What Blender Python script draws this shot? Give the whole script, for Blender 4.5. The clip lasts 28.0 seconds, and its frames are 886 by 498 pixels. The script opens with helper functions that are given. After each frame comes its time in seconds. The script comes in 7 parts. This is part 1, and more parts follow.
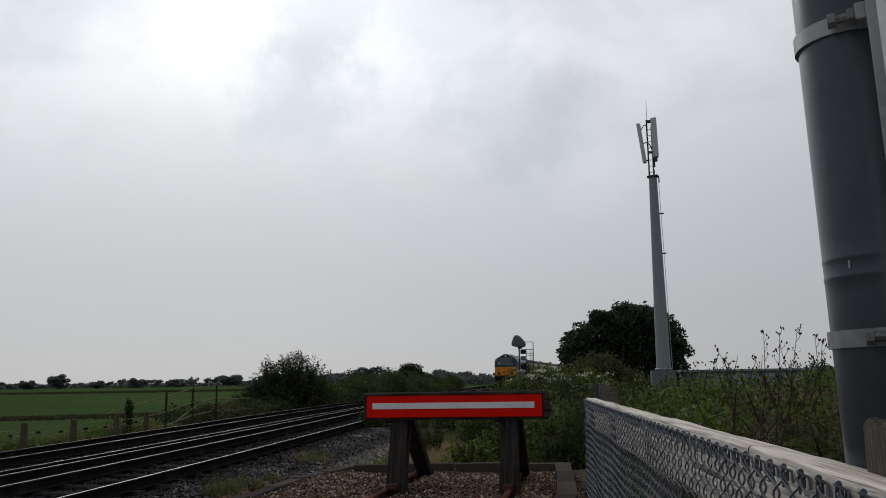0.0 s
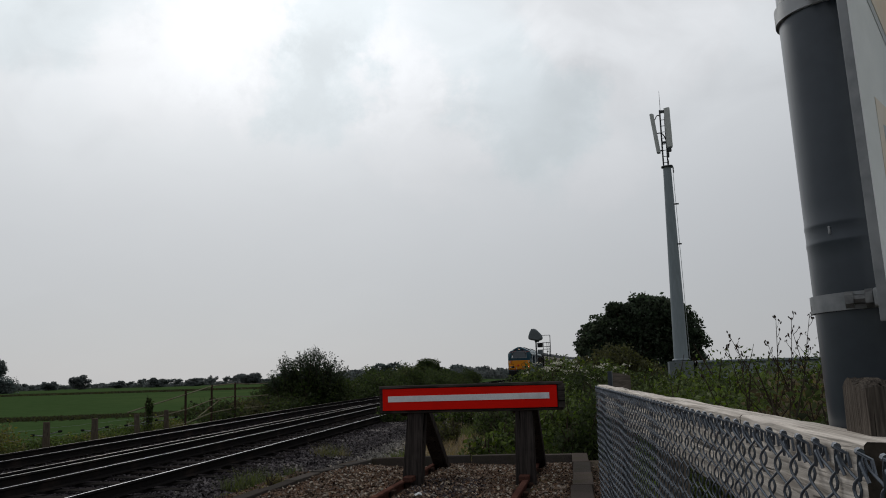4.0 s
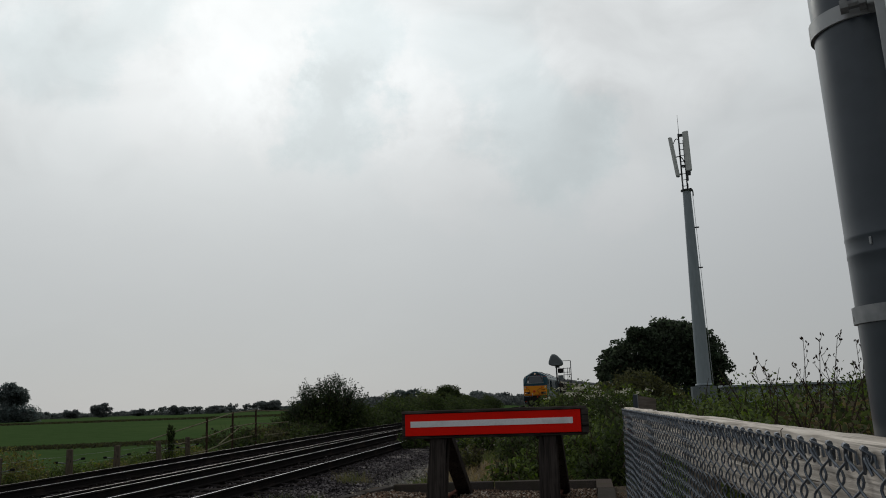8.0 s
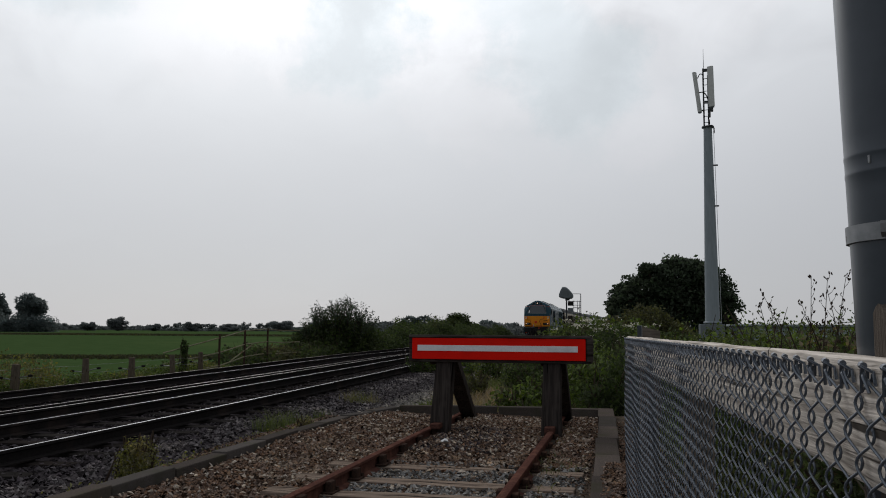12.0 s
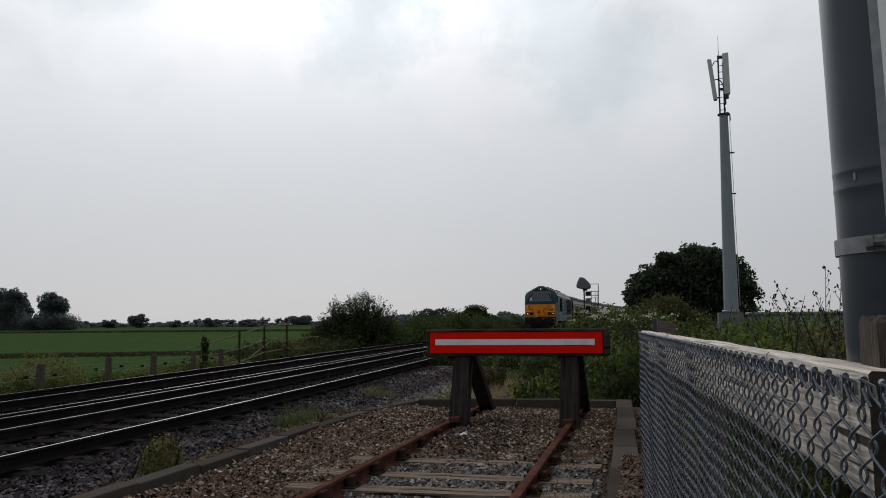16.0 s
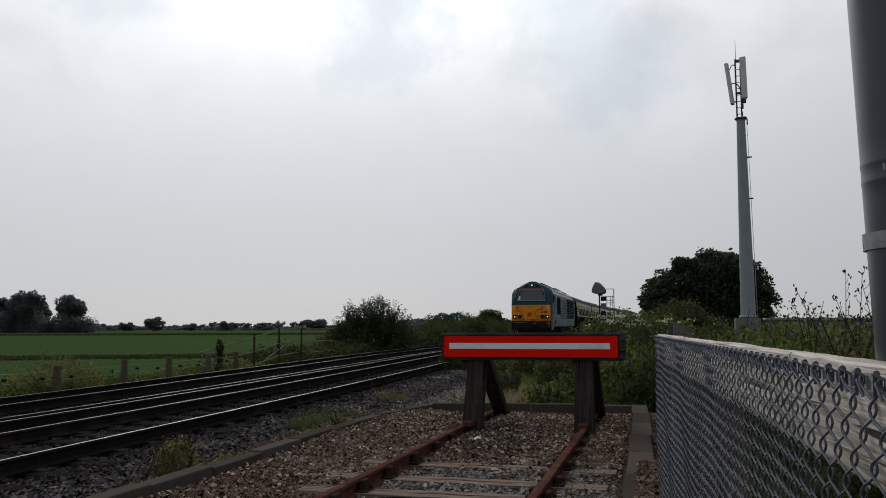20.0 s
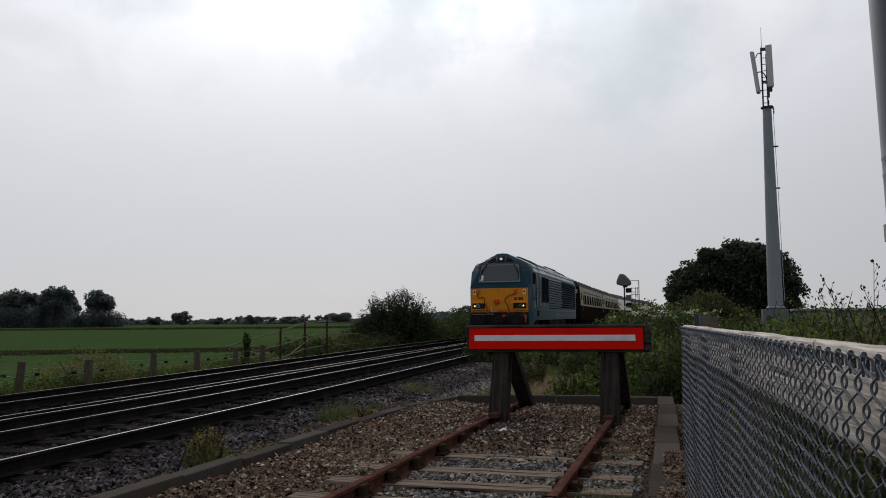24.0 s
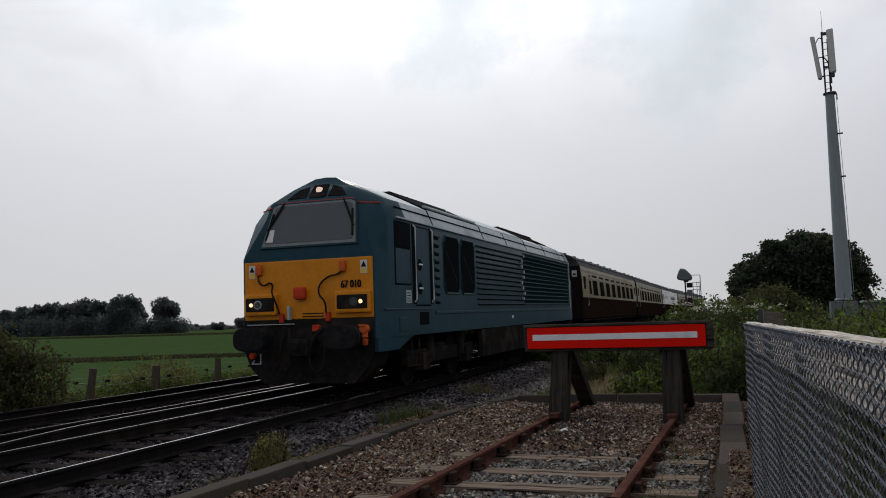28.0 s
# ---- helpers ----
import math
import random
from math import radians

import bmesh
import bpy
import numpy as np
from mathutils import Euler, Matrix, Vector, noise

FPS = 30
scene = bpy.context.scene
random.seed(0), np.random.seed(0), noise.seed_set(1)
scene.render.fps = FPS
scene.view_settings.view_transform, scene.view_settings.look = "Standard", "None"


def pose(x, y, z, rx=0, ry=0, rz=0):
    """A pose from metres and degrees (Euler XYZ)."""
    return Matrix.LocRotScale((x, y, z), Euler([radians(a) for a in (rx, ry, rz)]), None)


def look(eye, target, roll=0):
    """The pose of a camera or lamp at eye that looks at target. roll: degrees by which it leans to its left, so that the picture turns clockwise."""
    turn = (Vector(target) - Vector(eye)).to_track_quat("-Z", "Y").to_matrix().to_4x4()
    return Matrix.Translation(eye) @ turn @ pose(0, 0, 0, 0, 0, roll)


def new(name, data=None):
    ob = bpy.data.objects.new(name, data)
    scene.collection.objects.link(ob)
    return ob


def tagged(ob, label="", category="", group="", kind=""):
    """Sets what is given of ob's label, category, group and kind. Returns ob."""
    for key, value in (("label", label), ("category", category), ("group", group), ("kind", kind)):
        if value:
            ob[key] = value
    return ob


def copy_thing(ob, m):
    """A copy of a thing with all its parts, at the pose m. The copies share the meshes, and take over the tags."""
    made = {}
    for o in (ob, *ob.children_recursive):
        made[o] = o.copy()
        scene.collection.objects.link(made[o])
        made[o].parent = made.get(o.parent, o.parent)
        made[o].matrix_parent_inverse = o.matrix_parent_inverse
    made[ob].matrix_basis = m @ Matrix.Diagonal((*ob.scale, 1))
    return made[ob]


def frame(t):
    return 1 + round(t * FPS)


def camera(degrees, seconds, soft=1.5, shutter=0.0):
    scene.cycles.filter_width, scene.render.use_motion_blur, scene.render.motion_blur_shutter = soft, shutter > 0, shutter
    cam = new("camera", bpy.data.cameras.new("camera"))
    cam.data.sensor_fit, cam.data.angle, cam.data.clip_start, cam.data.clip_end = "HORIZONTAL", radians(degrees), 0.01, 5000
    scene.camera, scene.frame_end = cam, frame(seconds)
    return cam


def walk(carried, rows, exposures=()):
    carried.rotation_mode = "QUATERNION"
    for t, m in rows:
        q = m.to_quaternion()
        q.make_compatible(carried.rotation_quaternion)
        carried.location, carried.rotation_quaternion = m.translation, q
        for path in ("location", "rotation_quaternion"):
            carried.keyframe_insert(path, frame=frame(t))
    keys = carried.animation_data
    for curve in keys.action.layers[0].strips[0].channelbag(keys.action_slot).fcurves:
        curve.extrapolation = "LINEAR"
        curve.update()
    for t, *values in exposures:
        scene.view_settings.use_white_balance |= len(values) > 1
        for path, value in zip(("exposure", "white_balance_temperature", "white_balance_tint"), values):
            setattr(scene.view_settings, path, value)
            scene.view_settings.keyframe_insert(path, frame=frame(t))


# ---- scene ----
cam = camera(56.8, 28.0, 1.0)
PATH = [
    (0, (1.634, -1.196, 1.283), (1.317, 0.753, 1.6), -0.9),
    (0.5, (1.639, -1.184, 1.278), (1.334, 0.767, 1.598), -0.9),
    (1, (1.644, -1.184, 1.265), (1.334, 0.766, 1.586), -0.4),
    (1.5, (1.652, -1.186, 1.25), (1.329, 0.762, 1.566), -0.2),
    (2, (1.672, -1.193, 1.245), (1.348, 0.756, 1.553), -0.6),
    (2.5, (1.676, -1.204, 1.241), (1.34, 0.744, 1.544), -0.8),
    (3, (1.678, -1.208, 1.243), (1.346, 0.74, 1.547), -1.1),
    (3.5, (1.678, -1.218, 1.252), (1.329, 0.728, 1.555), -1.6),
    (5.5, (1.648, -1.211, 1.222), (1.298, 0.731, 1.546), -2.1),
    (6, (1.638, -1.211, 1.227), (1.296, 0.732, 1.552), -2.3),
    (6.5, (1.623, -1.226, 1.226), (1.275, 0.716, 1.557), -1.9),
    (7, (1.625, -1.235, 1.222), (1.263, 0.702, 1.568), -1.7),
    (7.5, (1.639, -1.239, 1.23), (1.272, 0.696, 1.582), -2.3),
    (8, (1.643, -1.24, 1.228), (1.248, 0.685, 1.598), -2.0),
    (8.5, (1.652, -1.241, 1.226), (1.252, 0.683, 1.597), -1.9),
    (9, (1.658, -1.252, 1.228), (1.251, 0.672, 1.591), -2.1),
    (9.5, (1.662, -1.251, 1.223), (1.247, 0.673, 1.578), -1.8),
    (10, (1.674, -1.262, 1.213), (1.256, 0.664, 1.553), -1.1),
    (10.5, (1.686, -1.253, 1.21), (1.269, 0.677, 1.529), -1.2),
    (11, (1.692, -1.235, 1.21), (1.286, 0.699, 1.517), -1.1),
    (11.5, (1.677, -1.23, 1.197), (1.244, 0.709, 1.427), -0.1),
    (12, (1.673, -1.23, 1.192), (1.236, 0.711, 1.391), 0.4),
    (12.5, (1.686, -1.26, 1.2), (1.247, 0.687, 1.331), -0.2),
    (14.5, (1.719, -1.317, 1.234), (1.259, 0.622, 1.407), -1.0),
    (15, (1.714, -1.315, 1.229), (1.245, 0.622, 1.4), -0.7),
    (15.5, (1.706, -1.316, 1.229), (1.232, 0.619, 1.409), -0.7),
    (16, (1.7, -1.305, 1.224), (1.223, 0.629, 1.404), -0.5),
    (16.5, (1.693, -1.291, 1.219), (1.197, 0.639, 1.39), -0.2),
    (17, (1.695, -1.276, 1.217), (1.199, 0.654, 1.39), -0.3),
    (17.5, (1.694, -1.277, 1.219), (1.18, 0.647, 1.404), -0.5),
    (18, (1.687, -1.271, 1.214), (1.172, 0.651, 1.42), -0.3),
    (18.5, (1.689, -1.274, 1.213), (1.182, 0.65, 1.417), -0.5),
    (19, (1.688, -1.275, 1.213), (1.178, 0.648, 1.42), -0.5),
    (19.5, (1.69, -1.273, 1.215), (1.183, 0.651, 1.412), -0.4),
    (20, (1.696, -1.261, 1.211), (1.184, 0.663, 1.402), -0.2),
    (20.5, (1.698, -1.274, 1.213), (1.18, 0.648, 1.405), -0.2),
    (21, (1.698, -1.277, 1.209), (1.167, 0.643, 1.396), -0.1),
    (21.5, (1.695, -1.284, 1.21), (1.162, 0.635, 1.395), -0.4),
    (23.5, (1.696, -1.295, 1.208), (1.141, 0.618, 1.382), -0.8),
    (24, (1.697, -1.309, 1.207), (1.129, 0.601, 1.381), -0.5),
    (24.5, (1.702, -1.309, 1.21), (1.087, 0.586, 1.385), -0.3),
    (25, (1.71, -1.318, 1.217), (1.082, 0.571, 1.405), -0.6),
    (25.5, (1.712, -1.345, 1.219), (1.082, 0.544, 1.409), -0.8),
    (26, (1.703, -1.351, 1.219), (1.058, 0.532, 1.409), -0.8),
    (26.5, (1.699, -1.348, 1.219), (1.045, 0.533, 1.408), -1.1),
    (27, (1.698, -1.344, 1.22), (1.038, 0.534, 1.407), -1.3),
    (27.5, (1.705, -1.326, 1.217), (1.032, 0.549, 1.396), -1.2),
    (28, (1.707, -1.301, 1.222), (1.009, 0.565, 1.398), -1.7),
]
walk(cam, [(t, look(eye, target, roll)) for t, eye, target, roll in PATH], [(0, 0.0, 6400, 9), (6, -0.03, 6400, 8), (8.5, -0.11, 6500, 6), (10.5, -0.04, 6450, 8), (12.5, 0.12, 6400, 10), (20, 0.14, 6400, 10), (24, 0.17, 6400, 11), (26, 0.14, 6400, 11), (28, 0.22, 6400, 11)])

# ---- world, sun, exposure ----
SUN_BEARING, SUN_HEIGHT = -28.0, 33.0


def build_world():
    w = bpy.data.worlds.new("overcast_sky")
    w.use_nodes = True
    scene.world = w
    nt = w.node_tree
    nt.nodes.clear()
    N, L = nt.nodes.new, nt.links.new

    def math_node(op, a, b=None, clamp=False):
        n = N("ShaderNodeMath")
        n.operation, n.use_clamp = op, clamp
        for k, v in enumerate((a, b)):
            if v is None:
                continue
            if isinstance(v, (int, float)):
                n.inputs[k].default_value = v
            else:
                L(v, n.inputs[k])
        return n.outputs[0]

    def span(v, a, b, c, d, smooth=True):
        n = N("ShaderNodeMapRange")
        n.interpolation_type = "SMOOTHSTEP" if smooth else "LINEAR"
        L(v, n.inputs[0])
        for k, x in enumerate((a, b, c, d)):
            n.inputs[k + 1].default_value = x
        return n.outputs[0]

    tc = N("ShaderNodeTexCoord")
    sep = N("ShaderNodeSeparateXYZ")
    L(tc.outputs["Generated"], sep.inputs[0])
    x, y, z = sep.outputs
    # cloud layer: a flat sheet seen in perspective
    den = math_node("ADD", math_node("MAXIMUM", z, 0.0), 0.38)
    comb = N("ShaderNodeCombineXYZ")
    L(math_node("DIVIDE", x, den), comb.inputs[0])
    L(math_node("DIVIDE", y, den), comb.inputs[1])
    comb.inputs[2].default_value = CLOUD_SEED
    n1 = N("ShaderNodeTexNoise")
    n1.inputs["Scale"].default_value, n1.inputs["Detail"].default_value, n1.inputs["Roughness"].default_value = 1.1, 5, 0.48
    n1.inputs["Distortion"].default_value = 0.5
    L(comb.outputs[0], n1.inputs["Vector"])
    n2 = N("ShaderNodeTexNoise")
    n2.inputs["Scale"].default_value, n2.inputs["Detail"].default_value = 5.5, 5
    n2.inputs["Distortion"].default_value = 0.8
    L(comb.outputs[0], n2.inputs["Vector"])
    cloud = math_node("ADD", math_node("MULTIPLY", n1.outputs[0], 0.7), math_node("MULTIPLY", n2.outputs[0], 0.3))
    cloud = span(cloud, 0.36, 0.64, 0.0, 1.0)
    # sun glow behind the cloud
    sb, sh = radians(SUN_BEARING), radians(SUN_HEIGHT)
    sun_dir = (math.sin(sb) * math.cos(sh), math.cos(sb) * math.cos(sh), math.sin(sh))
    dot = N("ShaderNodeVectorMath")
    dot.operation = "DOT_PRODUCT"
    nrm = N("ShaderNodeVectorMath")
    nrm.operation = "NORMALIZE"
    L(tc.outputs["Generated"], nrm.inputs[0])
    L(nrm.outputs[0], dot.inputs[0])
    dot.inputs[1].default_value = sun_dir
    glow = span(dot.outputs["Value"], 0.62, 1.0, 0.0, 1.0)
    wide = span(dot.outputs["Value"], -0.6, 0.95, 0.0, 1.0)
    # brightness by height: dull haze low down, brighter up to the cloud deck
    height = span(z, 0.0, 0.50, 0.475, 0.645)
    light = math_node("MULTIPLY", height, span(wide, 0.0, 1.0, 0.66, 1.0, False))
    contrast = span(z, 0.20, 0.48, 0.01, 0.20)
    var = math_node("MULTIPLY", math_node("SUBTRACT", cloud, 0.5), contrast)
    light = math_node("MULTIPLY", light, math_node("ADD", 1.0, var))
    light = math_node("ADD", light, math_node("MULTIPLY", glow, math_node("ADD", span(z, 0.06, 0.48, 0.10, 0.235), math_node("MULTIPLY", math_node("SUBTRACT", cloud, 0.5), span(z, 0.18, 0.42, 0.01, 0.24)))))
    # thick and thin places of the cloud deck ahead: bearing, height, breadth in degrees, amount
    wob = N("ShaderNodeTexNoise")
    wob.inputs["Scale"].default_value, wob.inputs["Detail"].default_value, wob.inputs["Roughness"].default_value = 14.0, 6, 0.66
    L(nrm.outputs[0], wob.inputs["Vector"])
    shift = N("ShaderNodeVectorMath")
    shift.operation = "MULTIPLY_ADD"
    L(wob.outputs["Color"], shift.inputs[0])
    shift.inputs[1].default_value = (0.16, 0.16, 0.10)
    L(nrm.outputs[0], shift.inputs[2])
    back = N("ShaderNodeVectorMath")
    back.operation = "SUBTRACT"
    L(shift.outputs[0], back.inputs[0])
    back.inputs[1].default_value = (0.08, 0.08, 0.05)
    unit = N("ShaderNodeVectorMath")
    unit.operation = "NORMALIZE"
    L(back.outputs[0], unit.inputs[0])
    total = None
    for b, e, r, amount in CLOUDS:
        d = N("ShaderNodeVectorMath")
        d.operation = "DOT_PRODUCT"
        L(unit.outputs[0], d.inputs[0])
        b, e = radians(b), radians(e)
        d.inputs[1].default_value = (math.sin(b) * math.cos(e), math.cos(b) * math.cos(e), math.sin(e))
        one = span(d.outputs["Value"], math.cos(radians(r)), 1.0, 0.0, amount)
        total = one if total is None else math_node("ADD", total, one)
    light = math_node("MULTIPLY", light, math_node("ADD", 1.0, total))
    ramp = N("ShaderNodeMix")
    ramp.data_type = "RGBA"
    L(span(light, 0.35, 0.8, 0.0, 1.0), ramp.inputs["Factor"])
    ramp.inputs["A"].default_value = (0.985, 0.982, 1.020, 1)
    ramp.inputs["B"].default_value = (0.985, 0.995, 1.02, 1)
    thick = N("ShaderNodeMix")
    thick.data_type, thick.blend_type = "RGBA", "MIX"
    L(span(total, -0.07, 0.03, 1.0, 0.0), thick.inputs["Factor"])
    L(ramp.outputs["Result"], thick.inputs["A"])
    thick.inputs["B"].default_value = (0.945, 1.0, 1.035, 1)
    grey = N("ShaderNodeMix")
    grey.data_type, grey.blend_type = "RGBA", "MULTIPLY"
    grey.inputs["Factor"].default_value = 1
    L(thick.outputs["Result"], grey.inputs["A"])
    L(light, grey.inputs["B"])
    sky = N("ShaderNodeTexSky")
    sky.sky_type, sky.sun_disc = "NISHITA", False
    sky.sun_elevation, sky.sun_rotation = sh, sb
    clear = N("ShaderNodeBackground")
    L(sky.outputs[0], clear.inputs[0])
    clear.inputs[1].default_value = 0.05
    deck = N("ShaderNodeBackground")
    L(grey.outputs["Result"], deck.inputs[0])
    deck.inputs[1].default_value = 1.0
    mix = N("ShaderNodeMixShader")
    mix.inputs[0].default_value = 0.93
    L(clear.outputs[0], mix.inputs[1])
    L(deck.outputs[0], mix.inputs[2])
    out = N("ShaderNodeOutputWorld")
    L(mix.outputs[0], out.inputs[0])
    sun = bpy.data.lights.new("sun", "SUN")
    sun.energy, sun.angle, sun.color = SUN_POWER, radians(14), (1.0, 0.95, 0.88)
    lamp = new("sun", sun)
    lamp.matrix_world = look(Vector(sun_dir) * 50, (0, 0, 0))


CLOUD_SEED, SUN_POWER = 3.7, 1.1
CLOUDS = [(-19.3, 20.4, 5.5, -0.12), (-17.5, 24.5, 4.5, -0.08), (-4.0, 18.3, 6.0, -0.08), (-8.0, 23.5, 5.0, -0.035), (-38.0, 23.0, 4.5, -0.07), (-2.5, 15.2, 4.5, -0.04), (-31.8, 25.5, 4.0, -0.06),
          (-26.3, 23.6, 6.0, 0.07), (-23.6, 20.6, 4.0, 0.08), (-13.3, 20.0, 4.5, 0.07), (-30.0, 21.0, 6.0, 0.03), (-11.0, 16.4, 5.0, 0.035), (4.0, 24.5, 8.0, 0.06), (1.0, 14.2, 4.0, 0.03)]
build_world()

# ---- materials ----
MATS = {}


def surf(name, c1, c2=None, c3=None, fine=40.0, coarse=3.0, rough=0.8, rough_var=0.1, metal=0.0, bump=0.3, bump_dist=0.004,
         vary=0.0, island=False, stretch=None, spec=0.0, stain=0.5, translucent=0.0, coords="Object"):
    """A worn surface: colour from two scales of noise, uneven gloss and fine relief. vary: how much whole pieces differ."""
    if name in MATS:
        return MATS[name]
    m = bpy.data.materials.new(name)
    m.use_nodes = True
    nt = m.node_tree
    N, L = nt.nodes.new, nt.links.new
    bsdf = nt.nodes["Principled BSDF"]
    c2 = c2 or tuple(v * 0.7 for v in c1)
    tc = N("ShaderNodeTexCoord")
    vec = tc.outputs["Object"]
    if coords == "World":
        vec = N("ShaderNodeNewGeometry").outputs["Position"]
    if stretch:
        mp = N("ShaderNodeMapping")
        mp.inputs["Scale"].default_value = stretch
        L(vec, mp.inputs["Vector"])
        vec = mp.outputs[0]
    a, b = N("ShaderNodeTexNoise"), N("ShaderNodeTexNoise")
    a.inputs["Scale"].default_value, a.inputs["Detail"].default_value = fine, 4
    b.inputs["Scale"].default_value, b.inputs["Detail"].default_value = coarse, 3
    L(vec, a.inputs["Vector"]), L(vec, b.inputs["Vector"])

    def ramp(v, lo, hi):
        r = N("ShaderNodeMapRange")
        r.inputs[1].default_value, r.inputs[2].default_value = lo, hi
        L(v, r.inputs[0])
        return r.outputs[0]

    def mixed(f, p, q):
        n = N("ShaderNodeMix")
        n.data_type = "RGBA"
        if isinstance(f, float):
            n.inputs["Factor"].default_value = f
        else:
            L(f, n.inputs["Factor"])
        for v, key in ((p, "A"), (q, "B")):
            if isinstance(v, tuple):
                n.inputs[key].default_value = (*v, 1)
            else:
                L(v, n.inputs[key])
        return n.outputs["Result"]

    col = mixed(ramp(a.outputs[0], 0.35, 0.65), c1, c2)
    if c3:
        col = mixed(ramp(b.outputs[0], 0.52 - 0.2 * (stain - 0.5), 0.72 - 0.2 * (stain - 0.5)), col, c3)
    if vary:
        rnd = N("ShaderNodeNewGeometry").outputs["Random Per Island"] if island else N("ShaderNodeObjectInfo").outputs["Random"]
        hsv = N("ShaderNodeHueSaturation")
        r = N("ShaderNodeMapRange")
        r.inputs[3].default_value, r.inputs[4].default_value = 1 - vary, 1 + vary
        L(rnd, r.inputs[0]), L(r.outputs[0], hsv.inputs["Value"]), L(col, hsv.inputs["Color"])
        h2 = N("ShaderNodeMath")
        h2.operation = "MULTIPLY"
        h2.inputs[1].default_value = 7.31
        L(rnd, h2.inputs[0])
        fr = N("ShaderNodeMath")
        fr.operation = "FRACT"
        L(h2.outputs[0], fr.inputs[0])
        s = N("ShaderNodeMapRange")
        s.inputs[3].default_value, s.inputs[4].default_value = 0.6, 1.2
        L(fr.outputs[0], s.inputs[0]), L(s.outputs[0], hsv.inputs["Saturation"])
        col = hsv.outputs[0]
    L(col, bsdf.inputs["Base Color"])
    rr = N("ShaderNodeMapRange")
    rr.inputs[3].default_value, rr.inputs[4].default_value = max(0.02, rough - rough_var), min(1, rough + rough_var)
    L(b.outputs[0], rr.inputs[0]), L(rr.outputs[0], bsdf.inputs["Roughness"])
    bsdf.inputs["Metallic"].default_value = metal
    bsdf.inputs["Specular IOR Level"].default_value = spec
    if bump:
        bp = N("ShaderNodeBump")
        bp.inputs["Strength"].default_value, bp.inputs["Distance"].default_value = bump, bump_dist
        L(a.outputs[0], bp.inputs["Height"]), L(bp.outputs[0], bsdf.inputs["Normal"])
    if translucent:
        tr = N("ShaderNodeBsdfTranslucent")
        L(col, tr.inputs[0])
        mx = N("ShaderNodeMixShader")
        mx.inputs[0].default_value = translucent
        L(bsdf.outputs[0], mx.inputs[1]), L(tr.outputs[0], mx.inputs[2])
        L(mx.outputs[0], nt.nodes["Material Output"].inputs[0])
    MATS[name] = m
    return m


def timber(name, pale, dark, stain, along, ring=150.0, crack=0.5):
    """Weathered wood: fine streaks and dark splits along one axis, with broad grey stains."""
    m = bpy.data.materials.new(name)
    m.use_nodes = True
    nt = m.node_tree
    N, L = nt.nodes.new, nt.links.new
    bsdf = nt.nodes["Principled BSDF"]
    tc = N("ShaderNodeTexCoord")

    def noise_at(scale, squeeze, detail, distort=0.0):
        mp = N("ShaderNodeMapping")
        mp.inputs["Scale"].default_value = tuple(squeeze if k == along else 1.0 for k in range(3))
        L(tc.outputs["Object"], mp.inputs["Vector"])
        n = N("ShaderNodeTexNoise")
        n.inputs["Scale"].default_value, n.inputs["Detail"].default_value, n.inputs["Distortion"].default_value = scale, detail, distort
        L(mp.outputs[0], n.inputs["Vector"])
        return n.outputs[0]

    def ramp(v, lo, hi):
        r = N("ShaderNodeMapRange")
        r.inputs[1].default_value, r.inputs[2].default_value = lo, hi
        L(v, r.inputs[0])
        return r.outputs[0]

    def mixed(f, p, q):
        n = N("ShaderNodeMix")
        n.data_type = "RGBA"
        L(f, n.inputs["Factor"])
        for v, key in ((p, "A"), (q, "B")):
            if isinstance(v, tuple):
                n.inputs[key].default_value = (*v, 1)
            else:
                L(v, n.inputs[key])
        return n.outputs["Result"]

    streak, split, broad = noise_at(ring, 0.045, 5, 0.6), noise_at(ring * 0.42, 0.03, 3, 0.8), noise_at(6.0, 0.4, 3)
    col = mixed(ramp(streak, 0.36, 0.62), dark, pale)
    col = mixed(ramp(broad, 0.5, 0.75), col, stain)
    cut = ramp(split, 0.36 - 0.06 * (1 - crack), 0.41 - 0.06 * (1 - crack))
    col = mixed(cut, tuple(v * 0.22 for v in dark), col)
    L(col, bsdf.inputs["Base Color"])
    bsdf.inputs["Roughness"].default_value = 0.9
    bsdf.inputs["Specular IOR Level"].default_value = 0.0
    mul = N("ShaderNodeMath")
    mul.operation = "MULTIPLY"
    L(streak, mul.inputs[0]), L(cut, mul.inputs[1])
    bp = N("ShaderNodeBump")
    bp.inputs["Strength"].default_value, bp.inputs["Distance"].default_value = 0.9, 0.006
    L(mul.outputs[0], bp.inputs["Height"]), L(bp.outputs[0], bsdf.inputs["Normal"])
    return m


def glowing(name, colour, power):
    m = bpy.data.materials.new(name)
    m.use_nodes = True
    b = m.node_tree.nodes["Principled BSDF"]
    b.inputs["Base Color"].default_value = (*colour, 1)
    b.inputs["Emission Color"].default_value = (*colour, 1)
    b.inputs["Emission Strength"].default_value = power
    return m


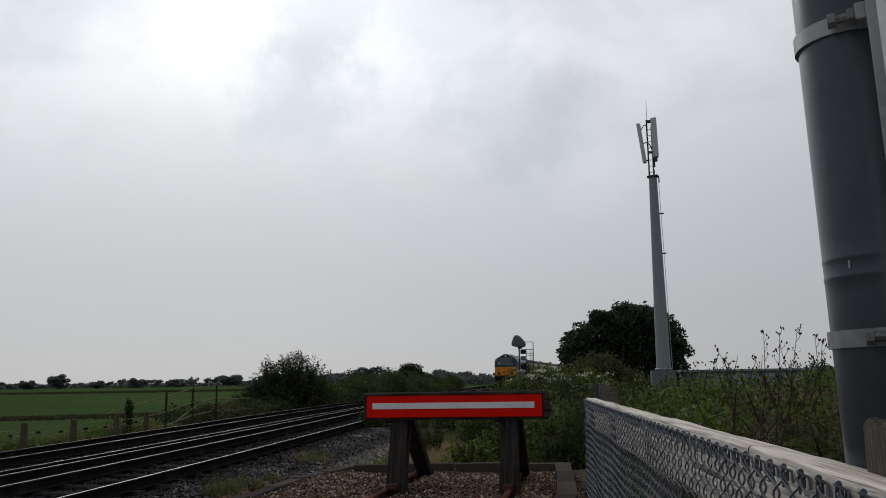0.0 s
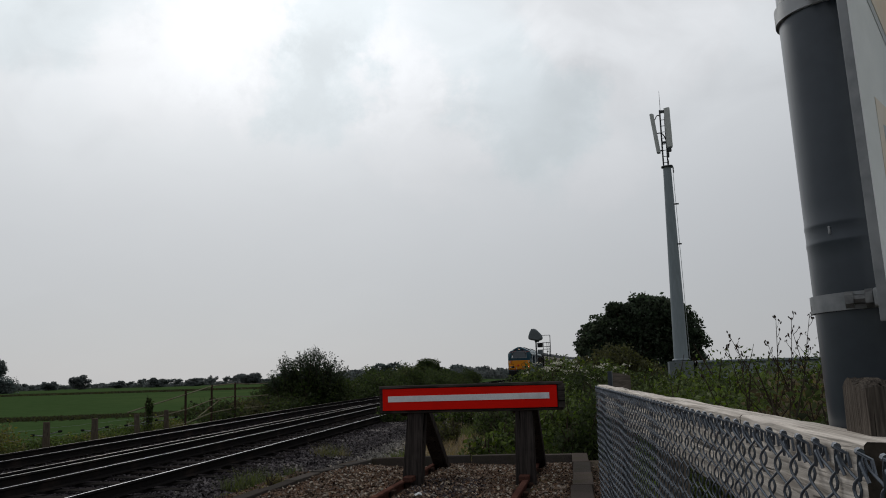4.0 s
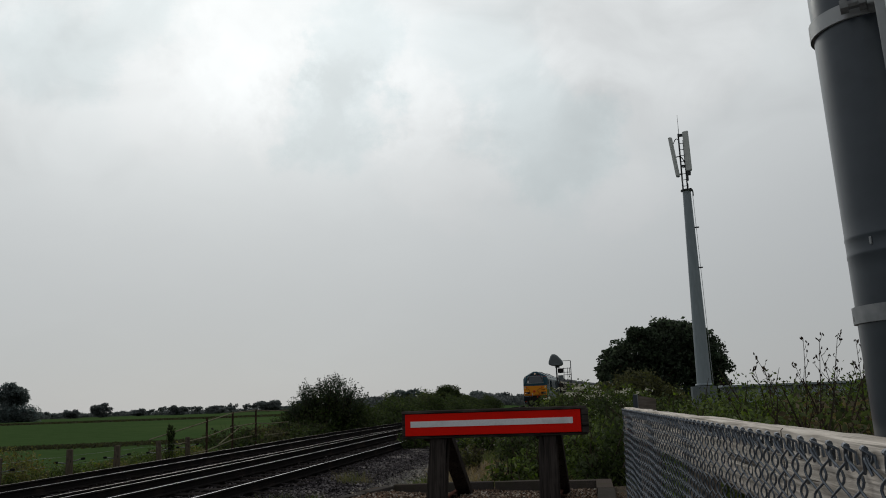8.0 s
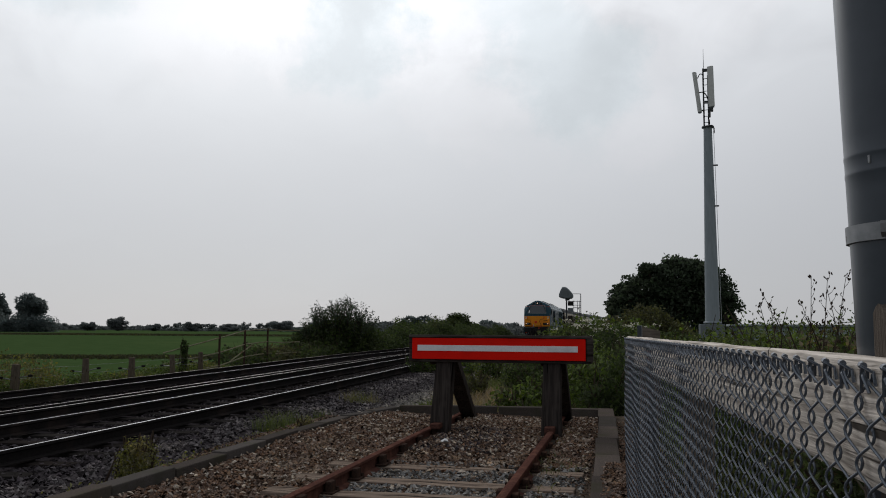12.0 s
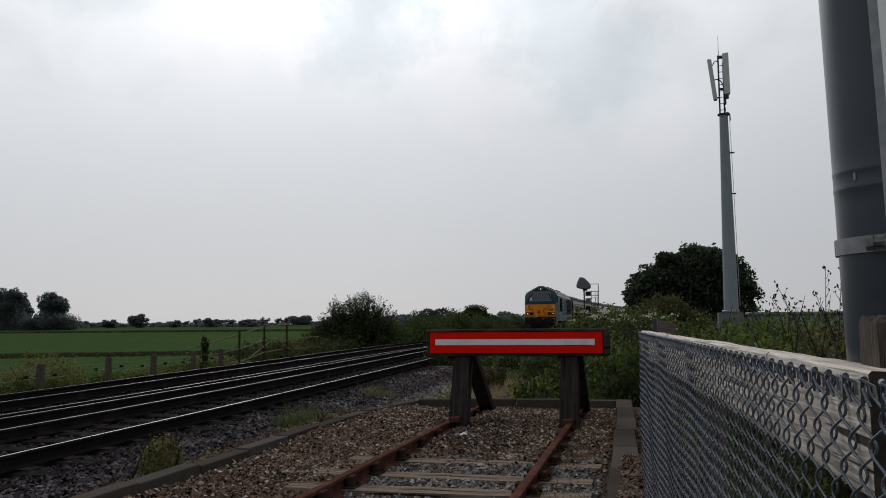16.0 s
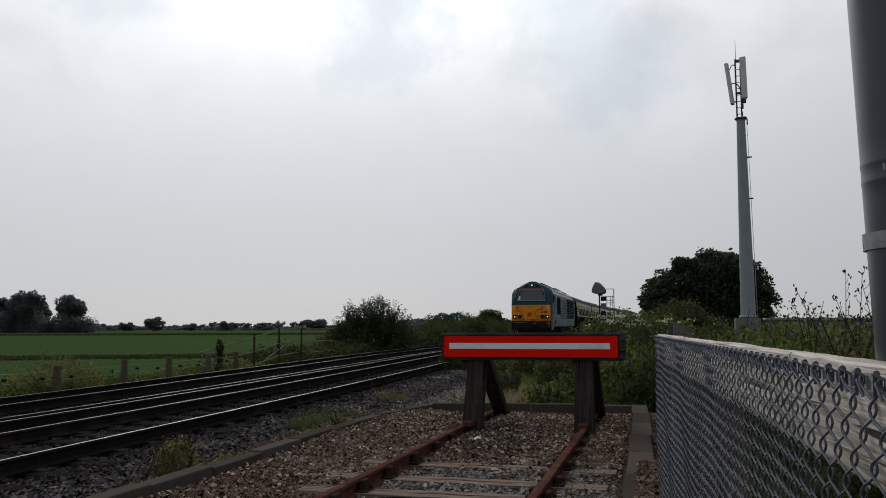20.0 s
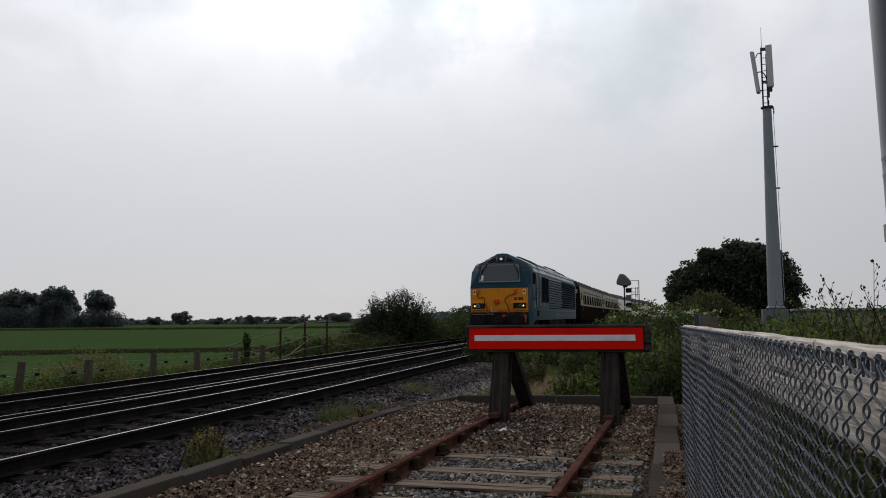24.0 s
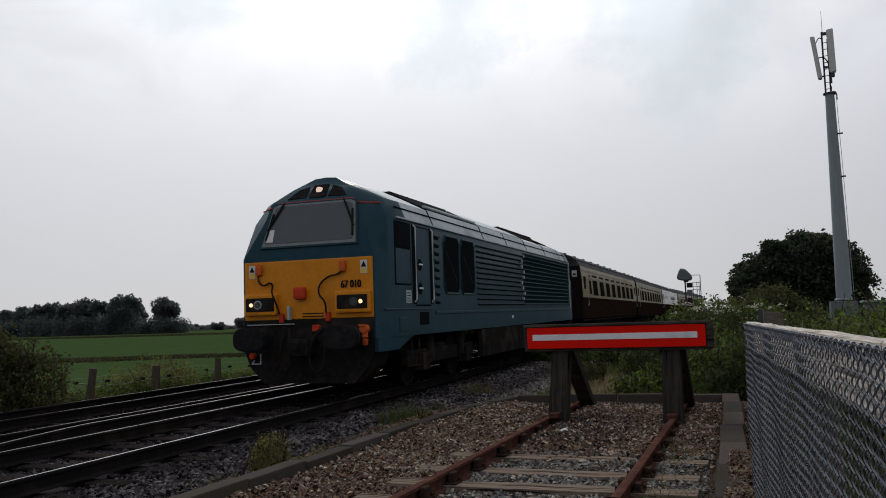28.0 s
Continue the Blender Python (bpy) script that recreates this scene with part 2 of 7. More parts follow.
rust = surf("rusty_rail", (0.090, 0.042, 0.033), (0.052, 0.027, 0.023), (0.120, 0.058, 0.043), fine=60, coarse=6, rough=0.8, bump=0.4)
rail_side = surf("rail_side", (0.017, 0.0155, 0.0155), (0.012, 0.011, 0.011), (0.028, 0.022, 0.020), fine=30, coarse=2, rough=0.8)
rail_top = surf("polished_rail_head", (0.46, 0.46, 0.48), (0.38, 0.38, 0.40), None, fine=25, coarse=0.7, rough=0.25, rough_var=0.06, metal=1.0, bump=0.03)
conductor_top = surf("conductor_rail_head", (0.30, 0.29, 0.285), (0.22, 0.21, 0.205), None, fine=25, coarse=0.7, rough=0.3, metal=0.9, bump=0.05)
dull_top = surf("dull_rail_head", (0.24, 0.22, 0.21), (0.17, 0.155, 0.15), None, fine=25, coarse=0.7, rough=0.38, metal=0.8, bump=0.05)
dark_top = surf("tarnished_rail_head", (0.10, 0.09, 0.084), (0.07, 0.062, 0.058), None, fine=25, coarse=0.7, rough=0.5, metal=0.7, bump=0.05)
sleeper_old = timber("weathered_sleeper_timber", (0.235, 0.185, 0.148), (0.080, 0.062, 0.052), (0.135, 0.106, 0.086), 0, 60.0, 0.9)
sleeper_dark = surf("oily_sleeper", (0.022, 0.019, 0.018), (0.015, 0.0135, 0.013), (0.036, 0.030, 0.027), fine=20, coarse=3, rough=0.9, bump=0.4, vary=0.2)
chair_iron = surf("cast_iron_chair", (0.048, 0.030, 0.024), (0.028, 0.020, 0.017), (0.075, 0.042, 0.030), fine=60, coarse=10, rough=0.85)
ballast_brown = surf("brown_ballast", (0.145, 0.094, 0.066), (0.064, 0.043, 0.033), (0.220, 0.162, 0.115), fine=70, coarse=4, rough=0.95, vary=0.95, island=True, coords="World")
ballast_grey = surf("grey_ballast", (0.172, 0.170, 0.166), (0.086, 0.086, 0.085), (0.225, 0.213, 0.195), fine=70, coarse=4, rough=0.95, vary=0.75, island=True, coords="World")
ballast_dark = surf("dark_ballast", (0.054, 0.047, 0.051), (0.028, 0.025, 0.028), (0.095, 0.083, 0.085), fine=70, coarse=2, rough=0.95, vary=0.9, island=True, coords="World")
ballast_bed = surf("ballast_bed", (0.041, 0.036, 0.040), (0.025, 0.0225, 0.0245), (0.063, 0.054, 0.055), fine=45, coarse=1.2, rough=0.97, bump=1.0, bump_dist=0.03, coords="World")
siding_bed = surf("siding_bed", (0.092, 0.072, 0.058), (0.042, 0.036, 0.031), (0.10, 0.085, 0.063), fine=55, coarse=1.5, rough=0.97, bump=1.0, bump_dist=0.02, coords="World")
kerb_concrete = surf("weathered_concrete", (0.078, 0.066, 0.060), (0.046, 0.041, 0.038), (0.052, 0.049, 0.037), fine=90, coarse=2.5, rough=0.93, bump=0.8, vary=0.25, coords="World")
field_grass = surf("field_grass", (0.042, 0.070, 0.026), (0.034, 0.059, 0.021), (0.054, 0.080, 0.030), fine=0.9, coarse=0.03, rough=0.95, bump=0.6, bump_dist=0.08, coords="World")
verge_grass = surf("verge_grass", (0.06, 0.075, 0.026), (0.035, 0.045, 0.018), (0.12, 0.10, 0.05), fine=8, coarse=0.6, rough=0.95, bump=0.8, bump_dist=0.05, coords="World")
blade = surf("grass_blades", (0.098, 0.118, 0.036), (0.064, 0.084, 0.026), (0.165, 0.14, 0.062), fine=4, coarse=0.9, rough=0.75, bump=0, vary=0.4, island=True, translucent=0.45, coords="World")
blade_dry = surf("dry_grass_blades", (0.30, 0.225, 0.125), (0.20, 0.15, 0.08), (0.16, 0.14, 0.06), fine=4, coarse=0.9, rough=0.8, bump=0, vary=0.35, island=True, translucent=0.4, coords="World")
leaf_oak = surf("dark_oak_leaves", (0.054, 0.074, 0.046), (0.038, 0.054, 0.034), (0.068, 0.084, 0.050), fine=2, coarse=0.5, rough=0.65, bump=0, vary=0.5, island=True, translucent=0.45, coords="World")
# far foliage: haze put into the colour, paler and bluer than near leaves
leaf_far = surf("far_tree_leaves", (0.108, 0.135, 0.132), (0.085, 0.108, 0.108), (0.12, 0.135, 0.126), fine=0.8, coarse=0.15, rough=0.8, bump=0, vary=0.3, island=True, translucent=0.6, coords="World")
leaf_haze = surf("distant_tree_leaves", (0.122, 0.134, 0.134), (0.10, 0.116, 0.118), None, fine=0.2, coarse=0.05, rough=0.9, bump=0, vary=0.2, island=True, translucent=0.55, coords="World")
leaf_hedge = surf("hedge_leaves", (0.056, 0.078, 0.027), (0.034, 0.050, 0.018), (0.078, 0.092, 0.033), fine=3, coarse=0.7, rough=0.7, bump=0, vary=0.45, island=True, translucent=0.4, coords="World")
leaf_bright = surf("bramble_leaves", (0.090, 0.125, 0.031), (0.052, 0.078, 0.020), (0.118, 0.135, 0.042), fine=6, coarse=1.2, rough=0.6, bump=0, vary=0.55, island=True, translucent=0.5, coords="World")
leaf_brown = surf("withering_stems", (0.145, 0.118, 0.062), (0.09, 0.076, 0.04), (0.10, 0.115, 0.043), fine=6, coarse=1.2, rough=0.85, bump=0, vary=0.5, island=True, translucent=0.45, coords="World")
petal = surf("white_flower_heads", (0.62, 0.60, 0.50), (0.5, 0.48, 0.38), None, fine=30, coarse=5, rough=0.8, bump=0, vary=0.2, island=True, translucent=0.2, coords="World")
bark = surf("bark", (0.07, 0.055, 0.042), (0.04, 0.032, 0.025), (0.09, 0.08, 0.06), fine=14, coarse=3, rough=0.95, bump=0.9, bump_dist=0.02, stretch=(1, 1, 0.25))
seed_stem = surf("dark_seed_heads", (0.055, 0.040, 0.032), (0.034, 0.026, 0.022), (0.07, 0.055, 0.035), fine=20, coarse=4, rough=0.85, bump=0)
stop_timber = timber("creosoted_timber", (0.055, 0.047, 0.044), (0.026, 0.023, 0.022), (0.075, 0.065, 0.06), 2, 60.0, 0.6)
stop_timber_h = timber("creosoted_beam", (0.055, 0.047, 0.044), (0.026, 0.023, 0.022), (0.11, 0.10, 0.09), 0, 60.0, 0.6)
red_paint = surf("red_reflective_sheet", (0.70, 0.012, 0.006), (0.65, 0.011, 0.006), (0.54, 0.011, 0.006), fine=70, coarse=2.2, rough=0.42, bump=0.06, spec=0.03, stain=0.35)
white_paint = surf("white_reflective_strip", (0.74, 0.75, 0.78), (0.66, 0.67, 0.70), (0.52, 0.52, 0.53), fine=60, coarse=3, rough=0.4, bump=0.05, stain=0.3)
rail_wood = timber("silvered_fence_timber", (0.66, 0.605, 0.55), (0.36, 0.325, 0.29), (0.50, 0.46, 0.42), 1, 95.0, 0.4)
end_grain = surf("wet_end_grain", (0.06, 0.05, 0.042), (0.03, 0.026, 0.022), None, fine=60, coarse=8, rough=0.9, bump=0.6)
post_wood = timber("grey_post_timber", (0.20, 0.17, 0.145), (0.085, 0.072, 0.063), (0.13, 0.11, 0.092), 2, 160.0, 0.8)
fence_wire = surf("plastic_coated_wire", (0.105, 0.124, 0.152), (0.070, 0.084, 0.107), (0.14, 0.16, 0.195), fine=90, coarse=9, rough=0.22, metal=0.25, bump=0.1, spec=0.7)
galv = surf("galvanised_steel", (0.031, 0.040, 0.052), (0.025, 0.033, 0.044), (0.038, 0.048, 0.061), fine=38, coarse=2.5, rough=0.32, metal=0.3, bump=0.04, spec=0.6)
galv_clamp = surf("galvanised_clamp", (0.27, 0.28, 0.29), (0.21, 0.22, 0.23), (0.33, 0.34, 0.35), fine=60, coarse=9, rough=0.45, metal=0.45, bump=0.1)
bolt_steel = surf("bolt_steel", (0.20, 0.205, 0.21), (0.12, 0.122, 0.125), None, fine=80, coarse=9, rough=0.5, metal=0.7, bump=0.2)
sign_white = surf("sign_sheet", (0.86, 0.88, 0.89), (0.82, 0.84, 0.85), (0.74, 0.77, 0.78), fine=30, coarse=3, rough=0.4, bump=0.02)
sign_grey = surf("sign_grey_line", (0.58, 0.60, 0.62), (0.54, 0.56, 0.58), None, fine=30, coarse=3, rough=0.45, bump=0)
sign_yellow = surf("faded_sign_yellow", (0.82, 0.70, 0.57), (0.78, 0.69, 0.59), (0.82, 0.78, 0.73), fine=30, coarse=5, rough=0.45, bump=0)
mast_grey = surf("mast_grey_paint", (0.225, 0.258, 0.286), (0.195, 0.226, 0.25), (0.25, 0.28, 0.30), fine=10, coarse=0.6, rough=0.5, bump=0.05, stretch=(1, 1, 0.2), spec=0.15)
antenna_white = surf("antenna_cover", (0.52, 0.53, 0.53), (0.46, 0.47, 0.47), None, fine=10, coarse=1, rough=0.5, bump=0.02)
dark_steel = surf("dark_steel", (0.07, 0.075, 0.08), (0.045, 0.048, 0.052), None, fine=30, coarse=3, rough=0.6, metal=0.4, bump=0.1)
cabinet_grey = surf("cabinet_grey", (0.145, 0.163, 0.176), (0.12, 0.136, 0.148), (0.11, 0.122, 0.124), fine=10, coarse=0.7, rough=0.6, bump=0.05)
loco_blue = surf("loco_blue_paint", (0.023, 0.058, 0.080), (0.019, 0.050, 0.070), (0.026, 0.051, 0.064), fine=5, coarse=0.7, rough=0.32, rough_var=0.08, bump=0.04, bump_dist=0.006, spec=0.025)
# body blue-grey paled: the sky's sheen on the roof put into the colour
loco_roof = surf("loco_roof_paint", (0.40, 0.455, 0.485), (0.34, 0.39, 0.415), (0.24, 0.28, 0.30), fine=6, coarse=0.8, rough=0.4, bump=0.05, spec=0.15)
loco_yellow = surf("warning_yellow", (0.66, 0.235, 0.006), (0.60, 0.212, 0.006), (0.48, 0.165, 0.008), fine=12, coarse=1.5, rough=0.34, bump=0.02, stain=0.35, spec=0.25)
loco_black = surf("underframe_black", (0.022, 0.021, 0.021), (0.013, 0.013, 0.013), (0.045, 0.036, 0.03), fine=14, coarse=2, rough=0.75, bump=0.3)
loco_grille = surf("grille_black", (0.012, 0.013, 0.015), (0.008, 0.009, 0.01), None, fine=80, coarse=3, rough=0.7, bump=0.5)
screen_glass = surf("tinted_windscreen", (0.050, 0.060, 0.070), (0.044, 0.053, 0.062), None, fine=4, coarse=1, rough=0.10, rough_var=0.03, bump=0, spec=0.4)
pale_grey = surf("pale_grey_paint", (0.42, 0.44, 0.45), (0.36, 0.38, 0.39), None, fine=30, coarse=4, rough=0.5, bump=0.02)
buffer_black = surf("greasy_buffer_steel", (0.016, 0.016, 0.018), (0.010, 0.010, 0.011), (0.028, 0.026, 0.026), fine=18, coarse=3, rough=0.5, bump=0.15, spec=0.06)
red_enamel = surf("red_coupling_paint", (0.55, 0.065, 0.03), (0.45, 0.05, 0.025), None, fine=30, coarse=4, rough=0.5, bump=0.05)
orange_cap = surf("orange_cap", (0.62, 0.13, 0.035), (0.5, 0.1, 0.03), None, fine=30, coarse=4, rough=0.55, bump=0.05)
cable_black = surf("black_rubber", (0.02, 0.02, 0.02), (0.014, 0.014, 0.014), None, fine=40, coarse=6, rough=0.6, bump=0.1)
coach_cream = surf("coach_cream", (0.225, 0.190, 0.112), (0.20, 0.168, 0.10), (0.15, 0.128, 0.08), fine=6, coarse=0.6, rough=0.35, bump=0.05, bump_dist=0.01, stain=0.35, spec=0.03)
coach_umber = surf("coach_umber", (0.024, 0.0145, 0.012), (0.018, 0.011, 0.009), None, fine=6, coarse=0.8, rough=0.6, bump=0.05, bump_dist=0.01, spec=0.0)
coach_roof = surf("coach_roof", (0.125, 0.128, 0.132), (0.10, 0.103, 0.106), (0.075, 0.075, 0.076), fine=5, coarse=0.7, rough=0.6, bump=0.05)
coach_end = surf("coach_end_maroon", (0.014, 0.012, 0.012), (0.011, 0.009, 0.009), None, fine=8, coarse=1, rough=0.7, bump=0.05)
coach_glass = surf("coach_window_glass", (0.012, 0.012, 0.013), (0.009, 0.009, 0.010), (0.035, 0.033, 0.030), fine=3, coarse=0.8, rough=0.4, rough_var=0.2, bump=0, spec=0.0)
coach_grey = surf("coach_pale_grey", (0.34, 0.34, 0.32), (0.30, 0.30, 0.285), (0.24, 0.24, 0.22), fine=6, coarse=0.6, rough=0.25, bump=0.03, spec=0.08)
lamp_warm = glowing("lit_headlamp", (1.0, 0.55, 0.27), 1.5)
lamp_dim = glowing("lit_marker", (1.0, 0.74, 0.58), 0.4)
pale_stone = surf("pale_stones", (0.38, 0.32, 0.25), (0.27, 0.225, 0.18), (0.45, 0.40, 0.34), fine=60, coarse=5, rough=0.95, vary=0.4, island=True, coords="World")
white_rail = surf("white_handrail_paint", (0.66, 0.67, 0.67), (0.58, 0.59, 0.59), None, fine=40, coarse=5, rough=0.45, bump=0.02)
strip_grass = surf("uncut_field_grass", (0.052, 0.054, 0.025), (0.038, 0.042, 0.019), (0.066, 0.06, 0.03), fine=2, coarse=0.3, rough=0.9, bump=0, vary=0.35, island=True, translucent=0.4, coords="World")
dark_glass = surf("dark_window_glass", (0.014, 0.015, 0.017), (0.011, 0.012, 0.013), None, fine=4, coarse=1, rough=0.3, bump=0, spec=0.0)
lineside_wood = timber("lineside_post_timber", (0.12, 0.098, 0.078), (0.055, 0.045, 0.037), (0.09, 0.075, 0.05), 2, 90.0, 0.8)
handrail_paint = surf("flaking_handrail_paint", (0.20, 0.19, 0.13), (0.13, 0.12, 0.085), (0.10, 0.06, 0.04), fine=25, coarse=3, rough=0.8, bump=0.2)
ballast_loose = surf("loose_ballast_stone", (0.20, 0.185, 0.165), (0.10, 0.094, 0.088), (0.28, 0.245, 0.20), fine=70, coarse=4, rough=0.95, vary=0.75, island=True, coords="World")
ballast_shoulder_stone = surf("shoulder_ballast", (0.100, 0.088, 0.090), (0.040, 0.037, 0.040), (0.195, 0.173, 0.163), fine=70, coarse=2, rough=0.95, vary=0.95, island=True, coords="World")
weed_leaf = surf("yellowish_weed_leaves", (0.16, 0.155, 0.045), (0.105, 0.115, 0.034), (0.19, 0.15, 0.065), fine=20, coarse=4, rough=0.8, bump=0, vary=0.45, island=True, translucent=0.45, coords="World")
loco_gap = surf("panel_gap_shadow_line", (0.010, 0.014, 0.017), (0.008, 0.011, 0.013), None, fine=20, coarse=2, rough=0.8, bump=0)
bright_steel = surf("bright_steel", (0.6, 0.61, 0.62), (0.5, 0.51, 0.52), None, fine=40, coarse=5, rough=0.3, metal=0.9, bump=0.02)
# paler than the body blue: the light on rib edges put into the colour
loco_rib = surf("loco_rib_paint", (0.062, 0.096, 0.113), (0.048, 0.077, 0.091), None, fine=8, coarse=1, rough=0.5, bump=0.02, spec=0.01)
seal_grey = surf("windscreen_seal", (0.20, 0.215, 0.225), (0.16, 0.172, 0.18), None, fine=20, coarse=2, rough=0.6, bump=0.02)
leaf_sallow = surf("sallow_leaves", (0.085, 0.088, 0.036), (0.056, 0.060, 0.025), (0.105, 0.10, 0.045), fine=3, coarse=0.6, rough=0.75, bump=0, vary=0.4, island=True, translucent=0.4, coords="World")
# darkened body blue: shade between louvre ribs put into the colour
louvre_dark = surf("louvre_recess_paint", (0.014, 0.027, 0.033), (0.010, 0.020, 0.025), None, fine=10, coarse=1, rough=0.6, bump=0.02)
board_wood = timber("weathered_board_timber", (0.16, 0.135, 0.115), (0.10, 0.085, 0.073), (0.13, 0.11, 0.09), 1, 60.0, 0.2)
stub_wood = timber("stub_post_timber", (0.125, 0.108, 0.094), (0.058, 0.050, 0.044), (0.088, 0.074, 0.064), 2, 330.0, 0.6)
faded_label = surf("yellow_label", (0.75, 0.55, 0.12), (0.68, 0.50, 0.11), None, fine=30, coarse=4, rough=0.5, bump=0)

# ---- building tools ----
def mesh_object(name, verts, faces, mats, parent=None, smooth=False, slots=None):
    """One mesh object from arrays of points and of equal-sided faces."""
    me = bpy.data.meshes.new(name)
    verts, faces = np.asarray(verts, np.float32), np.asarray(faces, np.int32)
    n, k = faces.shape
    me.vertices.add(len(verts))
    me.vertices.foreach_set("co", verts.ravel())
    me.loops.add(n * k)
    me.loops.foreach_set("vertex_index", faces.ravel())
    me.polygons.add(n)
    me.polygons.foreach_set("loop_start", np.arange(0, n * k, k, dtype=np.int32))
    me.polygons.foreach_set("use_smooth", np.full(n, smooth))
    if slots is not None:
        me.polygons.foreach_set("material_index", np.asarray(slots, np.int32))
    me.update(calc_edges=True)
    me.validate()
    for m in mats if isinstance(mats, (list, tuple)) else [mats]:
        me.materials.append(m)
    ob = new(name, me)
    if parent:
        ob.parent = parent
    return ob


def part(name, bm, material, parent, label="", smooth=False):
    me = bpy.data.meshes.new(name)
    bmesh.ops.recalc_face_normals(bm, faces=bm.faces)
    bm.to_mesh(me)
    bm.free()
    for m in material if isinstance(material, (list, tuple)) else [material]:
        me.materials.append(m)
    if smooth:
        me.shade_smooth()
        me.set_sharp_from_angle(angle=radians(38))
    ob = new(name, me)
    if parent:
        ob.parent = parent
    return tagged(ob, label) if label else ob


def share(ob, parent, m):
    """Another piece on the same mesh."""
    o = new(ob.name.split(".")[0], ob.data)
    o.parent = parent
    o.matrix_basis = m
    return o


def holder(name, m=None):
    e = new(name)
    e.empty_display_size = 0.2
    if m:
        e.matrix_basis = m
    return e


def box(x0, y0, z0, x1, y1, z1, bev=0.0, bm=None, turn=None):
    """A box, with its edges rounded off."""
    b = bmesh.new()
    bmesh.ops.create_cube(b, size=1)
    bmesh.ops.scale(b, vec=(x1 - x0, y1 - y0, z1 - z0), verts=b.verts)
    if bev:
        bmesh.ops.bevel(b, geom=b.edges[:], offset=bev, segments=2, profile=0.6, affect="EDGES")
    if turn:
        bmesh.ops.transform(b, matrix=turn, verts=b.verts)
    bmesh.ops.translate(b, vec=((x0 + x1) / 2, (y0 + y1) / 2, (z0 + z1) / 2), verts=b.verts)
    return merge(bm, b) if bm else b


def merge(bm, other):
    me = bpy.data.meshes.new("tmp")
    other.to_mesh(me)
    other.free()
    bm.from_mesh(me)
    bpy.data.meshes.remove(me)
    return bm


def rod(p, q, r0, r1=None, n=10, bm=None, caps=True):
    """A round bar from p to q."""
    p, q = Vector(p), Vector(q)
    b = bmesh.new()
    bmesh.ops.create_cone(b, cap_ends=caps, segments=n, radius1=r0, radius2=r0 if r1 is None else r1, depth=(q - p).length)
    m = Matrix.Translation((p + q) / 2) @ (q - p).to_track_quat("Z", "Y").to_matrix().to_4x4()
    bmesh.ops.transform(b, matrix=m, verts=b.verts)
    return merge(bm, b) if bm else b


def tube(points, r, n=8, bm=None):
    """A bent bar along points."""
    bm = bm or bmesh.new()
    pts = [Vector(p) for p in points]
    rings = []
    for k, p in enumerate(pts):
        d = (pts[min(k + 1, len(pts) - 1)] - pts[max(k - 1, 0)]).normalized()
        q = d.to_track_quat("Z", "Y")
        rad = r[k] if isinstance(r, (list, tuple)) else r
        rings.append([bm.verts.new(p + q @ Vector((math.cos(a) * rad, math.sin(a) * rad, 0))) for a in (2 * math.pi * i / n for i in range(n))])
    for a, b in zip(rings, rings[1:]):
        for i in range(n):
            bm.faces.new((a[i], a[(i + 1) % n], b[(i + 1) % n], b[i]))
    bm.faces.new(rings[0][::-1])
    bm.faces.new(rings[-1])
    return bm


def lathe(profile, n=24, bm=None):
    """A turned form from (radius, height) pairs."""
    bm = bm or bmesh.new()
    rings = [[bm.verts.new((math.cos(2 * math.pi * i / n) * r, math.sin(2 * math.pi * i / n) * r, z)) for i in range(n)] for r, z in profile]
    for a, b in zip(rings, rings[1:]):
        for i in range(n):
            bm.faces.new((a[i], a[(i + 1) % n], b[(i + 1) % n], b[i]))
    bm.faces.new(rings[0][::-1])
    bm.faces.new(rings[-1])
    return bm


def prism(outline, y0, y1, bm=None, axis="y"):
    """An outline of (x, z) pairs, drawn out from y0 to y1 (axis x: pairs are (y, z))."""
    bm = bm or bmesh.new()
    put = (lambda a, b, d: (a, d, b)) if axis == "y" else (lambda a, b, d: (d, a, b)) if axis == "x" else (lambda a, b, d: (a, b, d))
    f = [bm.verts.new(put(a, b, y0)) for a, b in outline]
    g = [bm.verts.new(put(a, b, y1)) for a, b in outline]
    n = len(outline)
    bm.faces.new(f)
    bm.faces.new(g[::-1])
    for i in range(n):
        bm.faces.new((f[i], g[i], g[(i + 1) % n], f[(i + 1) % n]))
    return bm


def sweep(profile, path, closed=True):
    """A profile of (across, up) pairs led along path points (x, y, z): arrays of points and quads."""
    path, prof = np.asarray(path, float), np.asarray(profile, float)
    d = np.gradient(path, axis=0)
    d /= np.linalg.norm(d[:, :2], axis=1)[:, None]
    across = np.stack([d[:, 1], -d[:, 0], 0 * d[:, 0]], 1)
    v = path[:, None] + across[:, None] * prof[None, :, :1] + np.array([0, 0, 1.0]) * prof[None, :, 1:]
    m, n = len(path), len(prof)
    i, j = np.meshgrid(np.arange(m - 1), np.arange(n if closed else n - 1), indexing="ij")
    a, b = i * n + j, i * n + (j + 1) % n
    return v.reshape(-1, 3), np.stack([a, b, b + n, a + n], -1).reshape(-1, 4)


